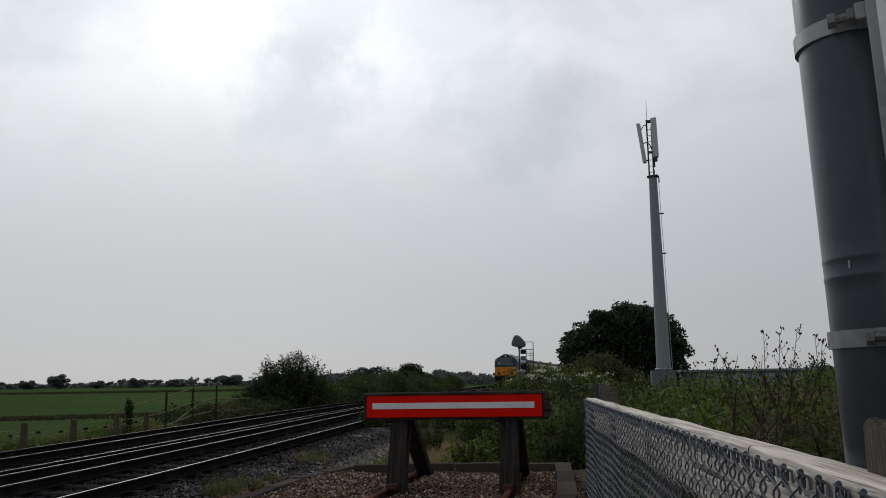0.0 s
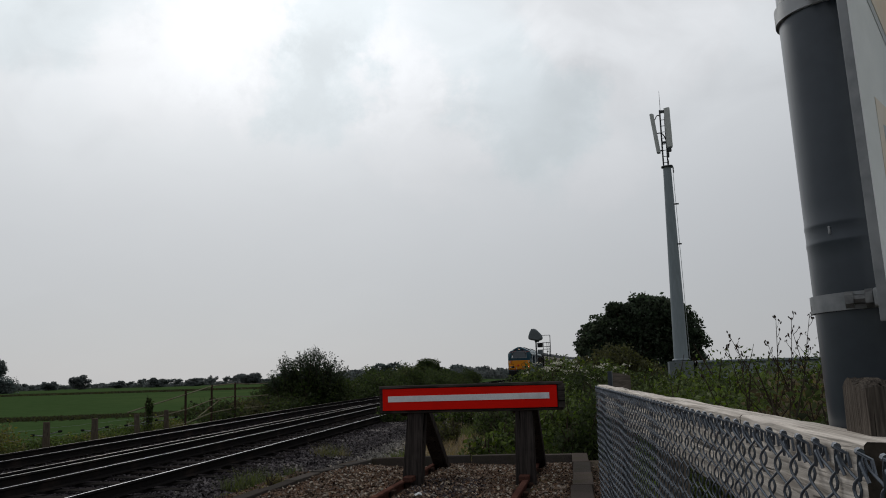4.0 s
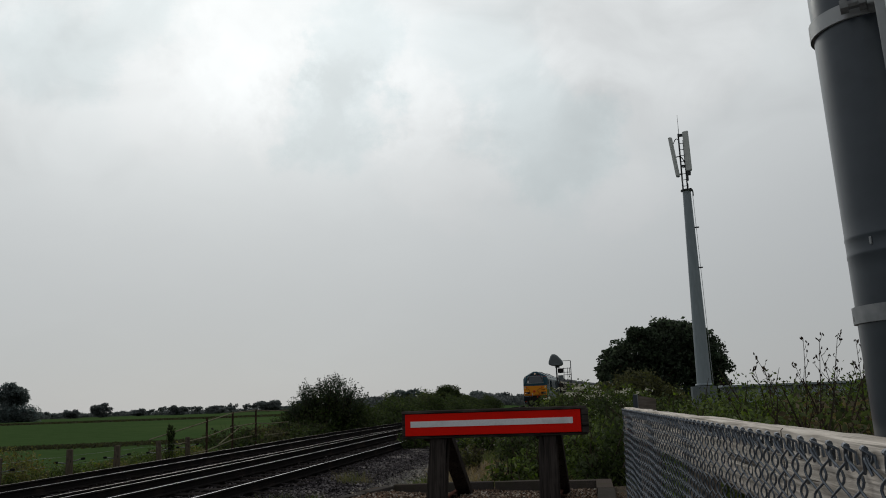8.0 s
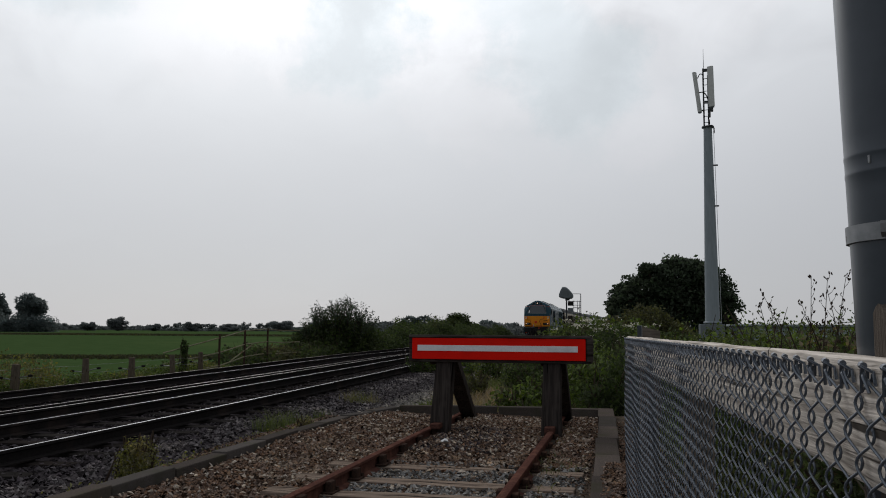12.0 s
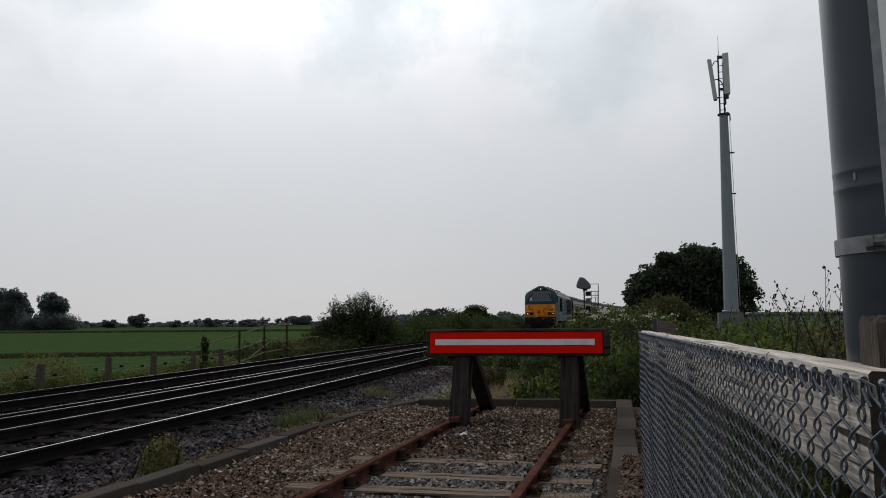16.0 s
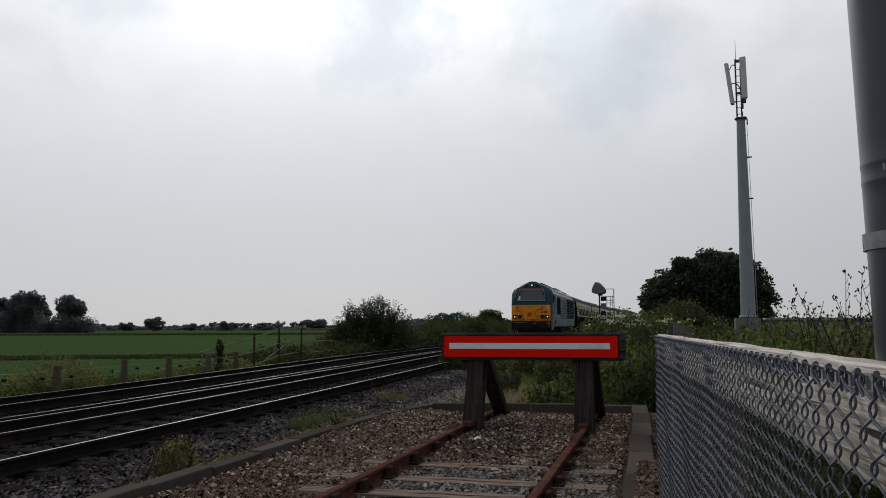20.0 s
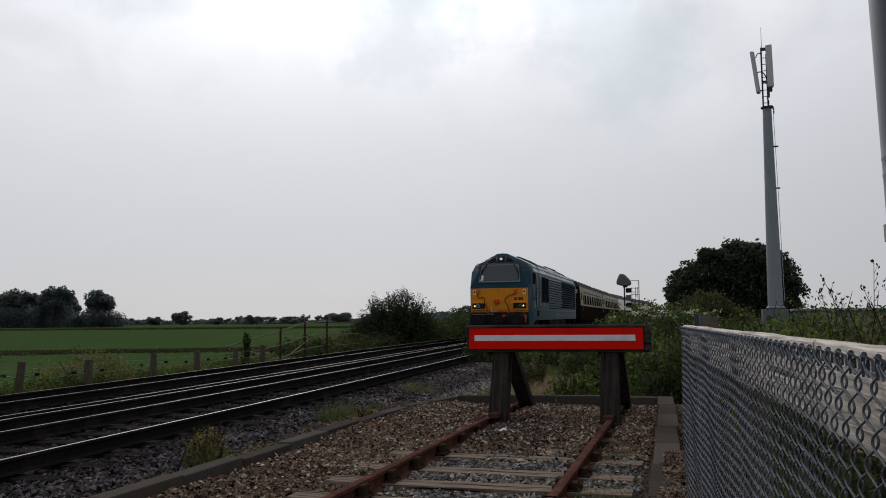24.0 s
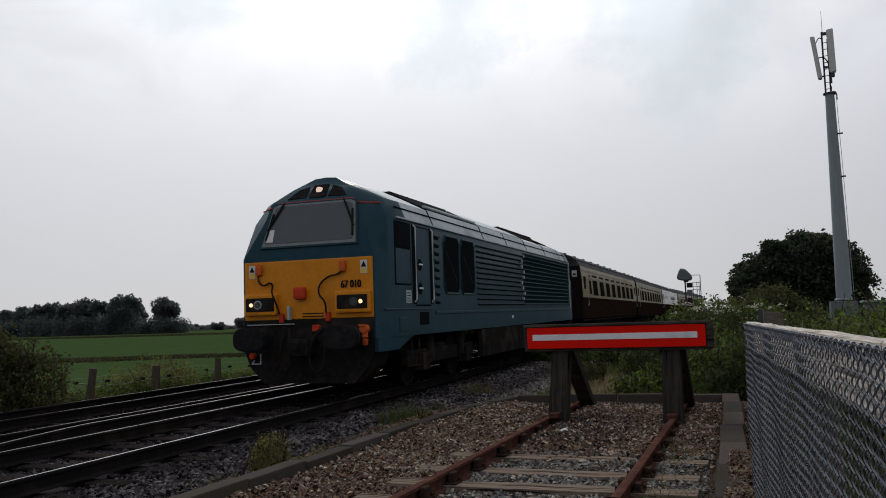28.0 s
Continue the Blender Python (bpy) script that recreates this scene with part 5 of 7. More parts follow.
def build_trees():
    rng = np.random.default_rng(77)
    x, y = at_bearing(2.85, 70)
    blobs = [(-3.6, 0, 3.3, 1.7, 2.2, 1.9), (-2.0, 0, 4.9, 2.3, 2.6, 1.9), (0.3, 0, 5.9, 2.6, 2.8, 2.0), (2.2, 0, 5.6, 2.2, 2.6, 2.0), (3.6, 0, 4.1, 1.9, 2.2, 2.2), (3.9, 0.3, 2.4, 1.4, 1.8, 1.6), (0, -0.5, 3.0, 3.6, 2.6, 2.7), (-3.0, -0.3, 1.8, 2.0, 2.0, 1.6), (1.9, 0, 1.9, 2.4, 2.0, 1.8), (-4.6, 0, 3.9, 0.8, 0.9, 0.8), (1.0, 0.2, 7.3, 1.2, 1.4, 0.6)]
    for _ in range(46):
        a, u = rng.uniform(0.05, 3.1), rng.uniform(0.80, 1.02)
        blobs.append((math.cos(a) * 5.1 * u, rng.normal() * 0.8, 2.9 + math.sin(a) * 4.6 * u, rng.uniform(0.3, 0.75), rng.uniform(0.3, 0.7), rng.uniform(0.25, 0.6)))
    build_tree("oak_tree", x, y, -0.5, blobs, leaf_oak, 0.17, 46, 0.38, 2.6, "broad dark oak behind the phone mast", 5)
    # group of tall trees at the edge of the field, and one that stands apart
    spots = [(-49.2, 10.0, 3.6), (-48.4, 10.5, 3.6), (-47.65, 11.2, 3.8), (-46.9, 11.6, 3.8), (-46.1, 12.0, 4.0), (-45.25, 11.4, 3.6), (-44.45, 12.6, 4.2), (-43.65, 12.4, 4.0), (-42.85, 11.4, 3.4), (-42.2, 12.9, 3.8), (-41.5, 12.7, 4.0), (-40.9, 10.2, 2.6), (-39.35, 11.7, 4.6)]
    for k, (b, h, w) in enumerate(spots):
        x, y = at_bearing(b, 196 + rng.uniform(-3, 3))
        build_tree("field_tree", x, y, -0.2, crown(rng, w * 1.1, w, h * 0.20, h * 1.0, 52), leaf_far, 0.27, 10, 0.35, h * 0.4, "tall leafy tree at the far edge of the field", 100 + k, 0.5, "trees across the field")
    # dense low growth under the group of tall trees
    under = []
    for b in np.arange(-50.5, -38.2, 0.35):
        x, y = at_bearing(b, 192 + rng.uniform(-3, 3))
        under.append((x, y, 1.6, 3.0, 2.4, 2.8 + rng.uniform(-0.4, 0.9) + (1.5 if b < -41 else 0)))
    p = blob_points(rng, under, 9.0, 0.8)
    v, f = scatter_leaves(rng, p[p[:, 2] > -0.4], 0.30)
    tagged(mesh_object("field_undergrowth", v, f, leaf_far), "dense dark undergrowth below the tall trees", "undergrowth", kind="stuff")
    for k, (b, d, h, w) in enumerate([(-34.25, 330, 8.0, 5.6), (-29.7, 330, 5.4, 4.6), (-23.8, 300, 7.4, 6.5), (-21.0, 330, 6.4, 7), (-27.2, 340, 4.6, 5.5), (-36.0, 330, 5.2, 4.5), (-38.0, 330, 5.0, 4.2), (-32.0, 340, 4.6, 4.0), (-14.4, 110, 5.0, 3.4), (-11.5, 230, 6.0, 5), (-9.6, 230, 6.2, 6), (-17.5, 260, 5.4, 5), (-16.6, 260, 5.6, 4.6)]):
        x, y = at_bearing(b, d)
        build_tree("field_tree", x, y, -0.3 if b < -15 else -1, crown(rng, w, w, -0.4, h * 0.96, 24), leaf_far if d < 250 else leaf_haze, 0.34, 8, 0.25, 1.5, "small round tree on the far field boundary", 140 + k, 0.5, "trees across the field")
    # poplar pair by the line
    for k, b in enumerate((-13.35, -13.1)):
        x, y = at_bearing(b, 190)
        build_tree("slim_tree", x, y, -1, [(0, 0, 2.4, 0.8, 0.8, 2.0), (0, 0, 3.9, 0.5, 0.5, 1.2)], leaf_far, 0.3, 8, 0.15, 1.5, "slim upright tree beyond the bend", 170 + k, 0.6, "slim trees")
    # long low tree belt on the horizon: a hedge line with small trees standing out of it
    pts = []
    for b in np.arange(-62, 24, 0.4):
        d = 430 + 60 * math.sin(b * 0.7) + rng.normal() * 15
        x, y = at_bearing(b, d)
        pts.append((x, y, 0.8, 3.6, 3.0, 1.6 + 1.6 * abs(noise.noise((b * 0.35, 0, 0)))))
    b = -60.0
    while b < 24:
        b += rng.uniform(0.25, 0.9)
        d = 420 + 60 * math.sin(b * 0.7)
        x, y = at_bearing(b, d)
        h = (2.0 + 3.4 * max(0.0, noise.noise((b * 0.22, 3, 0)) + 0.45)) * rng.uniform(0.65, 1.15)
        w = rng.uniform(1.3, 3.2)
        for _ in range(6):
            pts.append((x + rng.normal() * w * 0.7, y + rng.normal(), 0.5 + h * rng.uniform(0.45, 0.9), w * rng.uniform(0.35, 0.7), 1.4, h * rng.uniform(0.14, 0.3)))
    for b in np.arange(-20, 1, 0.8):
        d = 240 + rng.normal() * 20
        x, y = at_bearing(b, d)
        pts.append((x, y, 0.6, 3.4, 2.5, 2.0 + rng.uniform(0, 1.3)))
    p = blob_points(rng, pts, 4.2, 0.6)
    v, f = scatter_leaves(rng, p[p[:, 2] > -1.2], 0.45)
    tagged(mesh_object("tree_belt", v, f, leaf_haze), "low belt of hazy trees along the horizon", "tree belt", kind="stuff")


def build_bushes():
    rng = np.random.default_rng(55)
    # thorn bush beyond the running lines, with a hedge that trails off along the track
    x, y = at_bearing(-20.0, 41)
    blobs = [(-1.4, 0, 1.1, 1.0, 1.0, 0.85), (0.0, 0, 1.5, 1.35, 1.2, 1.05), (1.1, 0, 1.4, 1.0, 1.0, 0.95), (-0.2, 0, 0.8, 2.2, 1.5, 1.0), (1.9, 0, 0.9, 1.2, 1.2, 1.0), (-2.0, 0, 0.8, 1.1, 1.1, 0.8)]
    bush = build_bush("thorn_bush", x, y, -0.5, blobs, leaf_hedge, 0.075, 95, "bushy thorn with twiggy top beside the line", 61)
    r3 = np.random.default_rng(88)
    shoots, leaves = bmesh.new(), []
    for _ in range(150):
        u = r3.uniform(-2.1, 2.1)
        top = 3.55 - 0.33 * (u - 0.25) ** 2 - r3.uniform(0, 0.75)
        a = np.array([u * 0.72 + r3.normal() * 0.1, r3.normal() * 0.5, 1.2])
        e = np.array([u * 1.10 + r3.normal() * 0.12, r3.normal() * 0.7, max(1.7, top)])
        tube([a, (a + e) / 2 + [0, 0, 0.05], e], [0.02, 0.012, 0.004], 4, shoots)
        w = r3.uniform(0.25, 1.02, (60, 1))
        leaves.append(a + (e - a) * w + r3.normal(size=(60, 3)) * [0.07, 0.07, 0.06])
    tagged(part("shoot_tangle", shoots, bark, bush), kind="stuff")
    v, f = scatter_leaves(r3, np.concatenate(leaves), 0.055, 0.0, 0.8)
    tagged(mesh_object("shoot_foliage", v, f, leaf_oak, bush), kind="stuff")
    # round tree standing beyond the hedge
    x, y = at_bearing(-11.6, 100)
    build_tree("hedge_tree", x, y, -0.6, crown(np.random.default_rng(31), 2.5, 2.0, 0.4, 4.3, 60) + [(-1.9, 0, 1.5, 1.2, 1.2, 1.3), (1.9, 0, 1.6, 1.2, 1.2, 1.3)], leaf_hedge, 0.11, 42, 0.18, 1.4, "small round tree beyond the lineside hedge", 91)
    for k in range(17):
        yy = 42.5 + k * 3.6
        xx = float(line_x(yy)) - 7.0 + rng.normal() * 0.4
        h = 1.5 + 0.35 * math.sin(k * 2.1) + (0.5 if k in (5, 6) else 0)
        build_bush("hedge_bush", xx, yy, -0.5, [(0, 0, h * 0.55, 1.6, 2.8, h * 0.8), (0.3, -1.2, h * 0.6, 1.2, 1.6, h * 0.7), (-0.6, 1.5, h * 0.7, 1.3, 1.6, h * 0.75)], leaf_hedge, 0.085, 62, "dark hedge along the far side of the line", 200 + k)
    for k in range(4):
        yy = 28 + k * 3.2
        build_bush("bramble_patch", side_x(yy) - 0.9, yy, -0.6, [(0, 0, 0.45, 1.1, 1.5, 0.65), (0.3, 0.9, 0.6, 0.9, 1.0, 0.6)], leaf_sallow if k == 1 else leaf_hedge, 0.08, 60, "tangled brambles by the handrail", 230 + k, "brambles", twigs=25)
    # shrubs along the lineside posts
    build_bush("field_shrub", -10.95, 9.7, -0.55, [(0, 0, 0.75, 0.85, 0.9, 0.85), (0.5, 0.35, 0.85, 0.6, 0.6, 0.75), (-0.6, -0.3, 0.75, 0.8, 0.8, 0.7), (0.1, 0, 1.25, 0.5, 0.5, 0.4), (-0.9, 0.2, 1.15, 0.6, 0.6, 0.65), (-0.3, 0, 1.55, 0.45, 0.45, 0.3)], leaf_sallow, 0.042, 400, "dull leafy shrub by the lineside posts", 240, "shrub", twigs=40, leafy=14)
    for k, (yy, h, mt) in enumerate([(14.9, 1.3, leaf_brown), (13.1, 0.75, leaf_hedge), (18.0, 0.7, leaf_hedge), (11.4, 0.75, leaf_bright), (20.2, 0.7, leaf_hedge), (22.4, 0.9, leaf_hedge), (8.0, 0.8, leaf_bright), (6.2, 0.7, leaf_hedge), (14.3, 0.7, leaf_bright), (16.9, 0.75, leaf_bright), (19.1, 0.65, leaf_brown), (24.0, 0.8, leaf_brown), (12.2, 0.6, leaf_brown)]):
        h *= 0.86
        build_bush("lineside_weeds", side_x(yy) - 0.5, yy, -0.55, [(0, 0, h * 0.38, 0.5, 1.0, h * 0.66), (0.1, 0.7, h * 0.33, 0.45, 0.7, h * 0.58), (-0.3, -0.8, h * 0.33, 0.4, 0.7, h * 0.5)], weed_leaf if mt is leaf_brown else leaf_bright, 0.036, 300, "tangled weeds round the lineside posts", 250 + k, "weeds")
    build_bush("elder_sapling", side_x(22.6) - 0.3, 22.6, -0.5, [(0, 0, 1.12, 0.13, 0.13, 0.28), (0, 0, 0.7, 0.10, 0.10, 0.3)], leaf_hedge, 0.05, 500, "slim ivy-clad sapling by the posts", 260, "sapling")
    # scrub behind the buffer stop
    scrub = [(-4.6, 24.5, 0.9, leaf_hedge), (-3.3, 23.0, 0.8, leaf_bright), (-2.6, 25.0, 0.8, leaf_bright), (-1.4, 23.5, 0.8, leaf_bright), (0.6, 18.2, 1.2, leaf_bright), (1.0, 20.5, 1.6, leaf_hedge), (1.2, 14.9, 1.05, leaf_bright), (2.1, 13.0, 1.25, leaf_hedge), (2.2, 16.0, 1.45, leaf_hedge), (2.75, 10.6, 1.0, leaf_hedge), (-0.2, 22.5, 1.5, leaf_hedge), (3.4, 19.0, 1.35, leaf_hedge), (-0.35, 13.6, 0.6, leaf_bright), (1.35, 12.9, 0.75, leaf_hedge), (0.0, 15.6, 0.7, leaf_bright), (0.9, 16.6, 0.95, leaf_bright), (-1.9, 17.5, 0.6, leaf_sallow), (-0.8, 19.0, 0.8, leaf_hedge)]
    for k, (xx, yy, h, mt) in enumerate(scrub):
        r = min(0.9, h * 0.62)
        build_bush("scrub_bush", xx, yy, -0.45, [(0, 0, h * 0.5, r, r, h * 0.62), (0.55 * r, 0.4 * r, h * 0.75, 0.7 * r, 0.75 * r, h * 0.42), (-0.55 * r, -0.2 * r, h * 0.6, 0.66 * r, 0.75 * r, h * 0.45), (0.1 * r, -0.5 * r, h * 0.35, 0.85 * r, 0.55 * r, h * 0.4)], mt, 0.05, 170, "dense green scrub behind the buffer stop", 300 + k, twigs=15)
    e = build_bush("elder_bush", 0.9, 23.5, -0.45, [(0, 0, 1.2, 1.5, 1.2, 0.95), (1.1, 0.2, 1.15, 1.0, 1.0, 0.9), (-1.0, 0, 1.15, 0.9, 0.9, 0.8), (0, 0, 0.5, 1.9, 1.2, 0.7)], leaf_bright, 0.06, 140, "elder bush dotted with white flower heads", 330)
    r2 = np.random.default_rng(9)
    n = 60
    a = r2.uniform(0, 6.28, n)
    c = np.stack([np.cos(a) * r2.uniform(0.2, 1.8, n), -0.95 + r2.normal(size=n) * 0.2, 1.3 + r2.uniform(-0.2, 0.7, n)], 1)
    p = (c[:, None] + r2.normal(size=(n, 14, 3)) * [0.07, 0.07, 0.02]).reshape(-1, 3)
    v, f = scatter_leaves(r2, p, 0.03, 0.6)
    tagged(mesh_object("blossom", v, f, petal, e), "flat white flower heads", kind="stuff")
    # low sallow in front of the oak
    x, y = at_bearing(0.9, 47)
    build_bush("sallow_bush", x, y, -0.5, [(0, 0, 1.5, 2.2, 1.8, 1.5), (-1.3, 0, 1.2, 1.4, 1.4, 1.3), (1.6, 0, 1.2, 1.6, 1.4, 1.3), (0.4, 0, 2.4, 1.3, 1.2, 0.9)], leaf_sallow, 0.10, 60, "rounded dull green bush in front of the oak", 340)
    # bramble bank behind the fence
    bank = [(2.9, 9.2, 1.3, leaf_bright), (3.6, 8.0, 1.3, leaf_bright), (4.4, 9.6, 1.36, leaf_bright), (5.6, 12.5, 1.42, leaf_bright), (2.9, 6.6, 1.2, leaf_bright), (3.5, 5.6, 1.28, leaf_brown), (3.35, 4.4, 1.2, leaf_hedge), (4.3, 6.9, 1.34, leaf_bright), (3.6, 3.1, 1.1, leaf_hedge), (3.4, 2.2, 1.0, leaf_brown), (5.2, 8.6, 1.36, leaf_bright), (6.2, 10.3, 1.36, leaf_hedge), (3.6, 12.0, 1.4, leaf_bright), (4.2, 4.9, 1.25, leaf_brown), (7.5, 14.0, 1.4, leaf_bright), (3.0, 11.0, 1.32, leaf_bright), (4.6, 11.5, 1.4, leaf_bright), (6.8, 12.0, 1.36, leaf_hedge), (5.0, 6.2, 1.3, leaf_hedge)]
    for k, (xx, yy, h, mt) in enumerate(bank):
        h = h * 1.12
        build_bush("bramble_bush", xx, yy, -0.45, [(0, 0, h * 0.5, 0.75, 0.75, h * 0.62), (0.45, 0.3, h * 0.75, 0.55, 0.6, h * 0.5), (-0.4, -0.2, h * 0.65, 0.5, 0.6, h * 0.5), (0.1, -0.4, h * 0.45, 0.7, 0.5, h * 0.5)], mt, 0.03, 330, "brambles and withering weeds behind the fence", 400 + k, "brambles", twigs=4, twig_mat=seed_stem if mt is leaf_brown else None, shell=0.8)
    n = 90
    c = np.stack([r2.uniform(2.5, 4.6, n), r2.uniform(3, 7, n), r2.uniform(0.3, 0.9, n)], 1)
    p = (c[:, None] + r2.normal(size=(n, 6, 3)) * 0.012).reshape(-1, 3)
    v, f = scatter_leaves(r2, p, 0.012)
    tagged(mesh_object("thistle_down", v, f, petal), "pale tufts of thistle down among the weeds", "weeds", kind="stuff")


def build_dock():
    """Branching dry stalks with pointed dark seed heads."""
    rng = np.random.default_rng(14)
    for b, d, top in [(8.6, 5.3, 1.40), (9.9, 5.1, 1.60), (11.2, 5.0, 1.58), (12.9, 5.1, 1.61), (14.8, 5.0, 1.56)]:
        x, y = at_bearing(b, d)
        t = tagged(holder("dock_stalk", pose(x, y, -0.45)), "tall dry branching stalk with dark seed heads", "weed", "dry stalks")
        h = top + 0.45
        heads = bmesh.new()

        def bud(p, s):
            way = Vector((rng.normal() * 0.5, rng.normal() * 0.5, 1)).normalized().to_track_quat("Z", "Y").to_matrix().to_4x4()
            bmesh.ops.create_icosphere(heads, subdivisions=1, radius=s, matrix=Matrix.Translation(p) @ way @ Matrix.Diagonal((0.7, 0.7, 1.7, 1)))

        lean = Vector((rng.normal() * 0.10, rng.normal() * 0.06, 0))
        root = Vector((0, 0, 0))
        fork = lean * 0.6 + Vector((0, 0, h * 0.62))
        part("stem", tube([root, lean * 0.25 + Vector((0, 0, h * 0.35)), fork], [0.008, 0.0065, 0.005], 6), seed_stem, t)
        for k in range(3):
            side = (-0.27, 0.03, 0.24)[k] + rng.normal() * 0.06
            tip = fork + Vector((side, rng.normal() * 0.08, h * 0.38 * (1.0 if k == 1 else rng.uniform(0.65, 0.98))))
            mid = fork.lerp(tip, 0.5) + Vector((side * 0.16 + rng.normal() * 0.02, 0, -0.03))
            arm = tube([fork, mid, tip], [0.0045, 0.0034, 0.0016], 5)
            for q in np.linspace(0.2, 0.97, 11):
                p = fork.lerp(mid, q * 2) if q < 0.5 else mid.lerp(tip, q * 2 - 1)
                n = rng.uniform(0.025, 0.085) * (1.15 - 0.5 * q)
                a = rng.choice([-1, 1]) * rng.uniform(0.5, 1.0)
                e = p + Vector((a * n * 0.75, rng.normal() * n * 0.5, n))
                tube([p, p.lerp(e, 0.5) + Vector((a * 0.004, 0, -0.003)), e], [0.0022, 0.0018, 0.0012], 4, arm)
                for g in range(int(rng.integers(1, 4))):
                    bud(e + Vector((rng.normal() * 0.008, rng.normal() * 0.008, 0.006 + rng.normal() * 0.006)), rng.uniform(0.0055, 0.009))
            for g in range(3):
                bud(tip + Vector((rng.normal() * 0.007, 0, rng.uniform(-0.012, 0.012))), rng.uniform(0.0055, 0.009))
            part("branch", arm, seed_stem, t)
        tagged(part("seed_tuft", heads, seed_stem, t), kind="stuff")


def build_grass():
    rng = np.random.default_rng(41)

    def tuft(name, label, spots, height, mat, per, spread, width=0.005):
        for k, (x, y, z, s) in enumerate(spots):
            n = int(per * s)
            xy = np.array([x, y]) + rng.normal(size=(n, 2)) * spread * s
            v, f = blades(rng, xy, z, height * s, width)
            tagged(mesh_object(name, v, f, mat), label, "weeds", "weeds beside the edging", "stuff")

    tuft("weed_clump", "yellowish weeds growing out of the ballast", [(-3.45, 10.5, -0.36, 1.1), (-3.30, 10.8, -0.38, 1.0), (-3.62, 10.2, -0.34, 0.8), (-3.42, 12.0, -0.38, 0.7), (-3.80, 14.8, -0.34, 1.0), (-3.60, 15.2, -0.36, 0.9), (-2.75, 8.6, -0.4, 0.6)], 0.30, blade, 150, 0.11, 0.004)
    for k, (wx, wy, h) in enumerate([(-2.78, 5.7, 0.62), (-2.68, 9.5, 0.42), (-2.6, 7.7, 0.24), (-2.62, 6.7, 0.2), (-2.66, 8.6, 0.3), (-2.6, 4.7, 0.16)]):
        build_bush("weed_clump", wx, wy, -0.38, [(0, 0, h * 0.42, h * 0.27, h * 0.27, h * 0.46), (h * 0.15, 0, h * 0.62, h * 0.2, h * 0.2, h * 0.32), (-h * 0.14, 0.02, h * 0.5, h * 0.2, h * 0.2, h * 0.36)], weed_leaf, 0.014, 2600, "upright yellowish weed growing out of the ballast", 500 + k, "weed", twigs=10, twig_mat=seed_stem)
    m = 2600
    y = rng.uniform(3.2, 11, m)
    x = -2.48 - np.abs(rng.normal(size=m)) * 0.13
    keep = np.array([noise.noise((q * 1.1, 3, 0)) for q in y]) > -0.05
    v, f = blades(rng, np.stack([x, y], 1)[keep], -0.30, 0.13, 0.006, 0.7)
    tagged(mesh_object("edge_weeds", v, f, blade), "low yellow-green weeds along the concrete edging", "weeds", kind="stuff")
    m = 15000
    y = rng.uniform(3.0, 11, m)
    keep = np.array([noise.noise((q * 1.6, 7, 0)) for q in y]) > -0.12
    c = np.stack([-2.40 - np.abs(rng.normal(size=m)) * 0.26, y, -0.25 + np.abs(rng.normal(size=m)) * 0.05], 1)[keep]
    v, f = scatter_leaves(rng, c, 0.018, 0.5)
    tagged(mesh_object("edge_leaves", v, f, weed_leaf), "creeping yellow-green weeds along the concrete edging", "weeds", kind="stuff")
    m = 1500
    y = rng.uniform(3.5, 11.2, m)
    x = 1.0 + rng.normal(size=m) * 0.16
    keep = np.array([noise.noise((q * 1.7, 8, 0)) for q in y]) > 0.05
    v, f = blades(rng, np.stack([x, y], 1)[keep], -0.16, 0.10, 0.004, 0.8)
    tagged(mesh_object("siding_weeds", v, f, blade), "thin weeds between the rail and the slabs", "weeds", kind="stuff")
    # rough grass behind the buffer stop
    m = 30000
    x, y = rng.uniform(-3.4, 2.6, m), rng.uniform(11.7, 24, m)
    dry = np.array([noise.noise((p * 0.55 + 1.3, q * 0.4, 2)) for p, q in zip(x, y)]) - 0.12 + 0.9 * np.exp(-((x + 1.05) ** 2) / 0.55 - (y - 13.6) ** 2 / 12)
    keep = x > line_x(y) + 3.3
    for sel, mat, name, label, h in ((keep & (dry > 0.08), blade_dry, "dry_grass", "dry beige grass behind the buffer stop", 0.27), (keep & (dry <= 0.08), blade, "rough_grass", "rough green grass behind the buffer stop", 0.24)):
        v, f = blades(rng, np.stack([x, y], 1)[sel], -0.44, h, 0.008, 0.5)
        tagged(mesh_object(name, v, f, mat), label, "grass", kind="stuff")
    # taller grass along the fence and by the far lineside
    m = 6000
    y = rng.uniform(1.6, 12, m)
    x = fence_x(y) + np.abs(rng.normal(size=m)) * 0.7 + 0.7
    v, f = blades(rng, np.stack([x, y], 1), -0.44, 0.55, 0.007, 0.4)
    tagged(mesh_object("fence_grass", v, f, blade), "long grass behind the fence", "grass", kind="stuff")
    m = 26000
    y = rng.uniform(4, 44, m)
    x = side_x(y) - 0.35 + rng.normal(size=m) * 0.6
    v, f = blades(rng, np.stack([x, y], 1), -0.58, 0.40, 0.010, 0.5)
    tagged(mesh_object("lineside_grass", v, f, blade), "rough grass along the lineside posts", "grass", kind="stuff")
    # uncut strip across the field
    m = 42000
    u = rng.uniform(-30, 75, m)
    w = rng.normal(size=m) * 1.0
    c, s = math.cos(radians(26)), math.sin(radians(26))
    cx, cy = at_bearing(-30, 48)
    x, y = cx + 12 - u * c - w * s, cy + 3 - u * s + w * c
    keep = np.array([noise.noise((q * 0.23, 1.5, 4)) for q in u]) > -0.18
    v, f = blades(rng, np.stack([x, y], 1)[keep], -0.62, 0.19, 0.07, 0.4)
    tagged(mesh_object("uncut_strip", v, f, strip_grass), "brownish uncut grass strip across the field", "grass", kind="stuff")


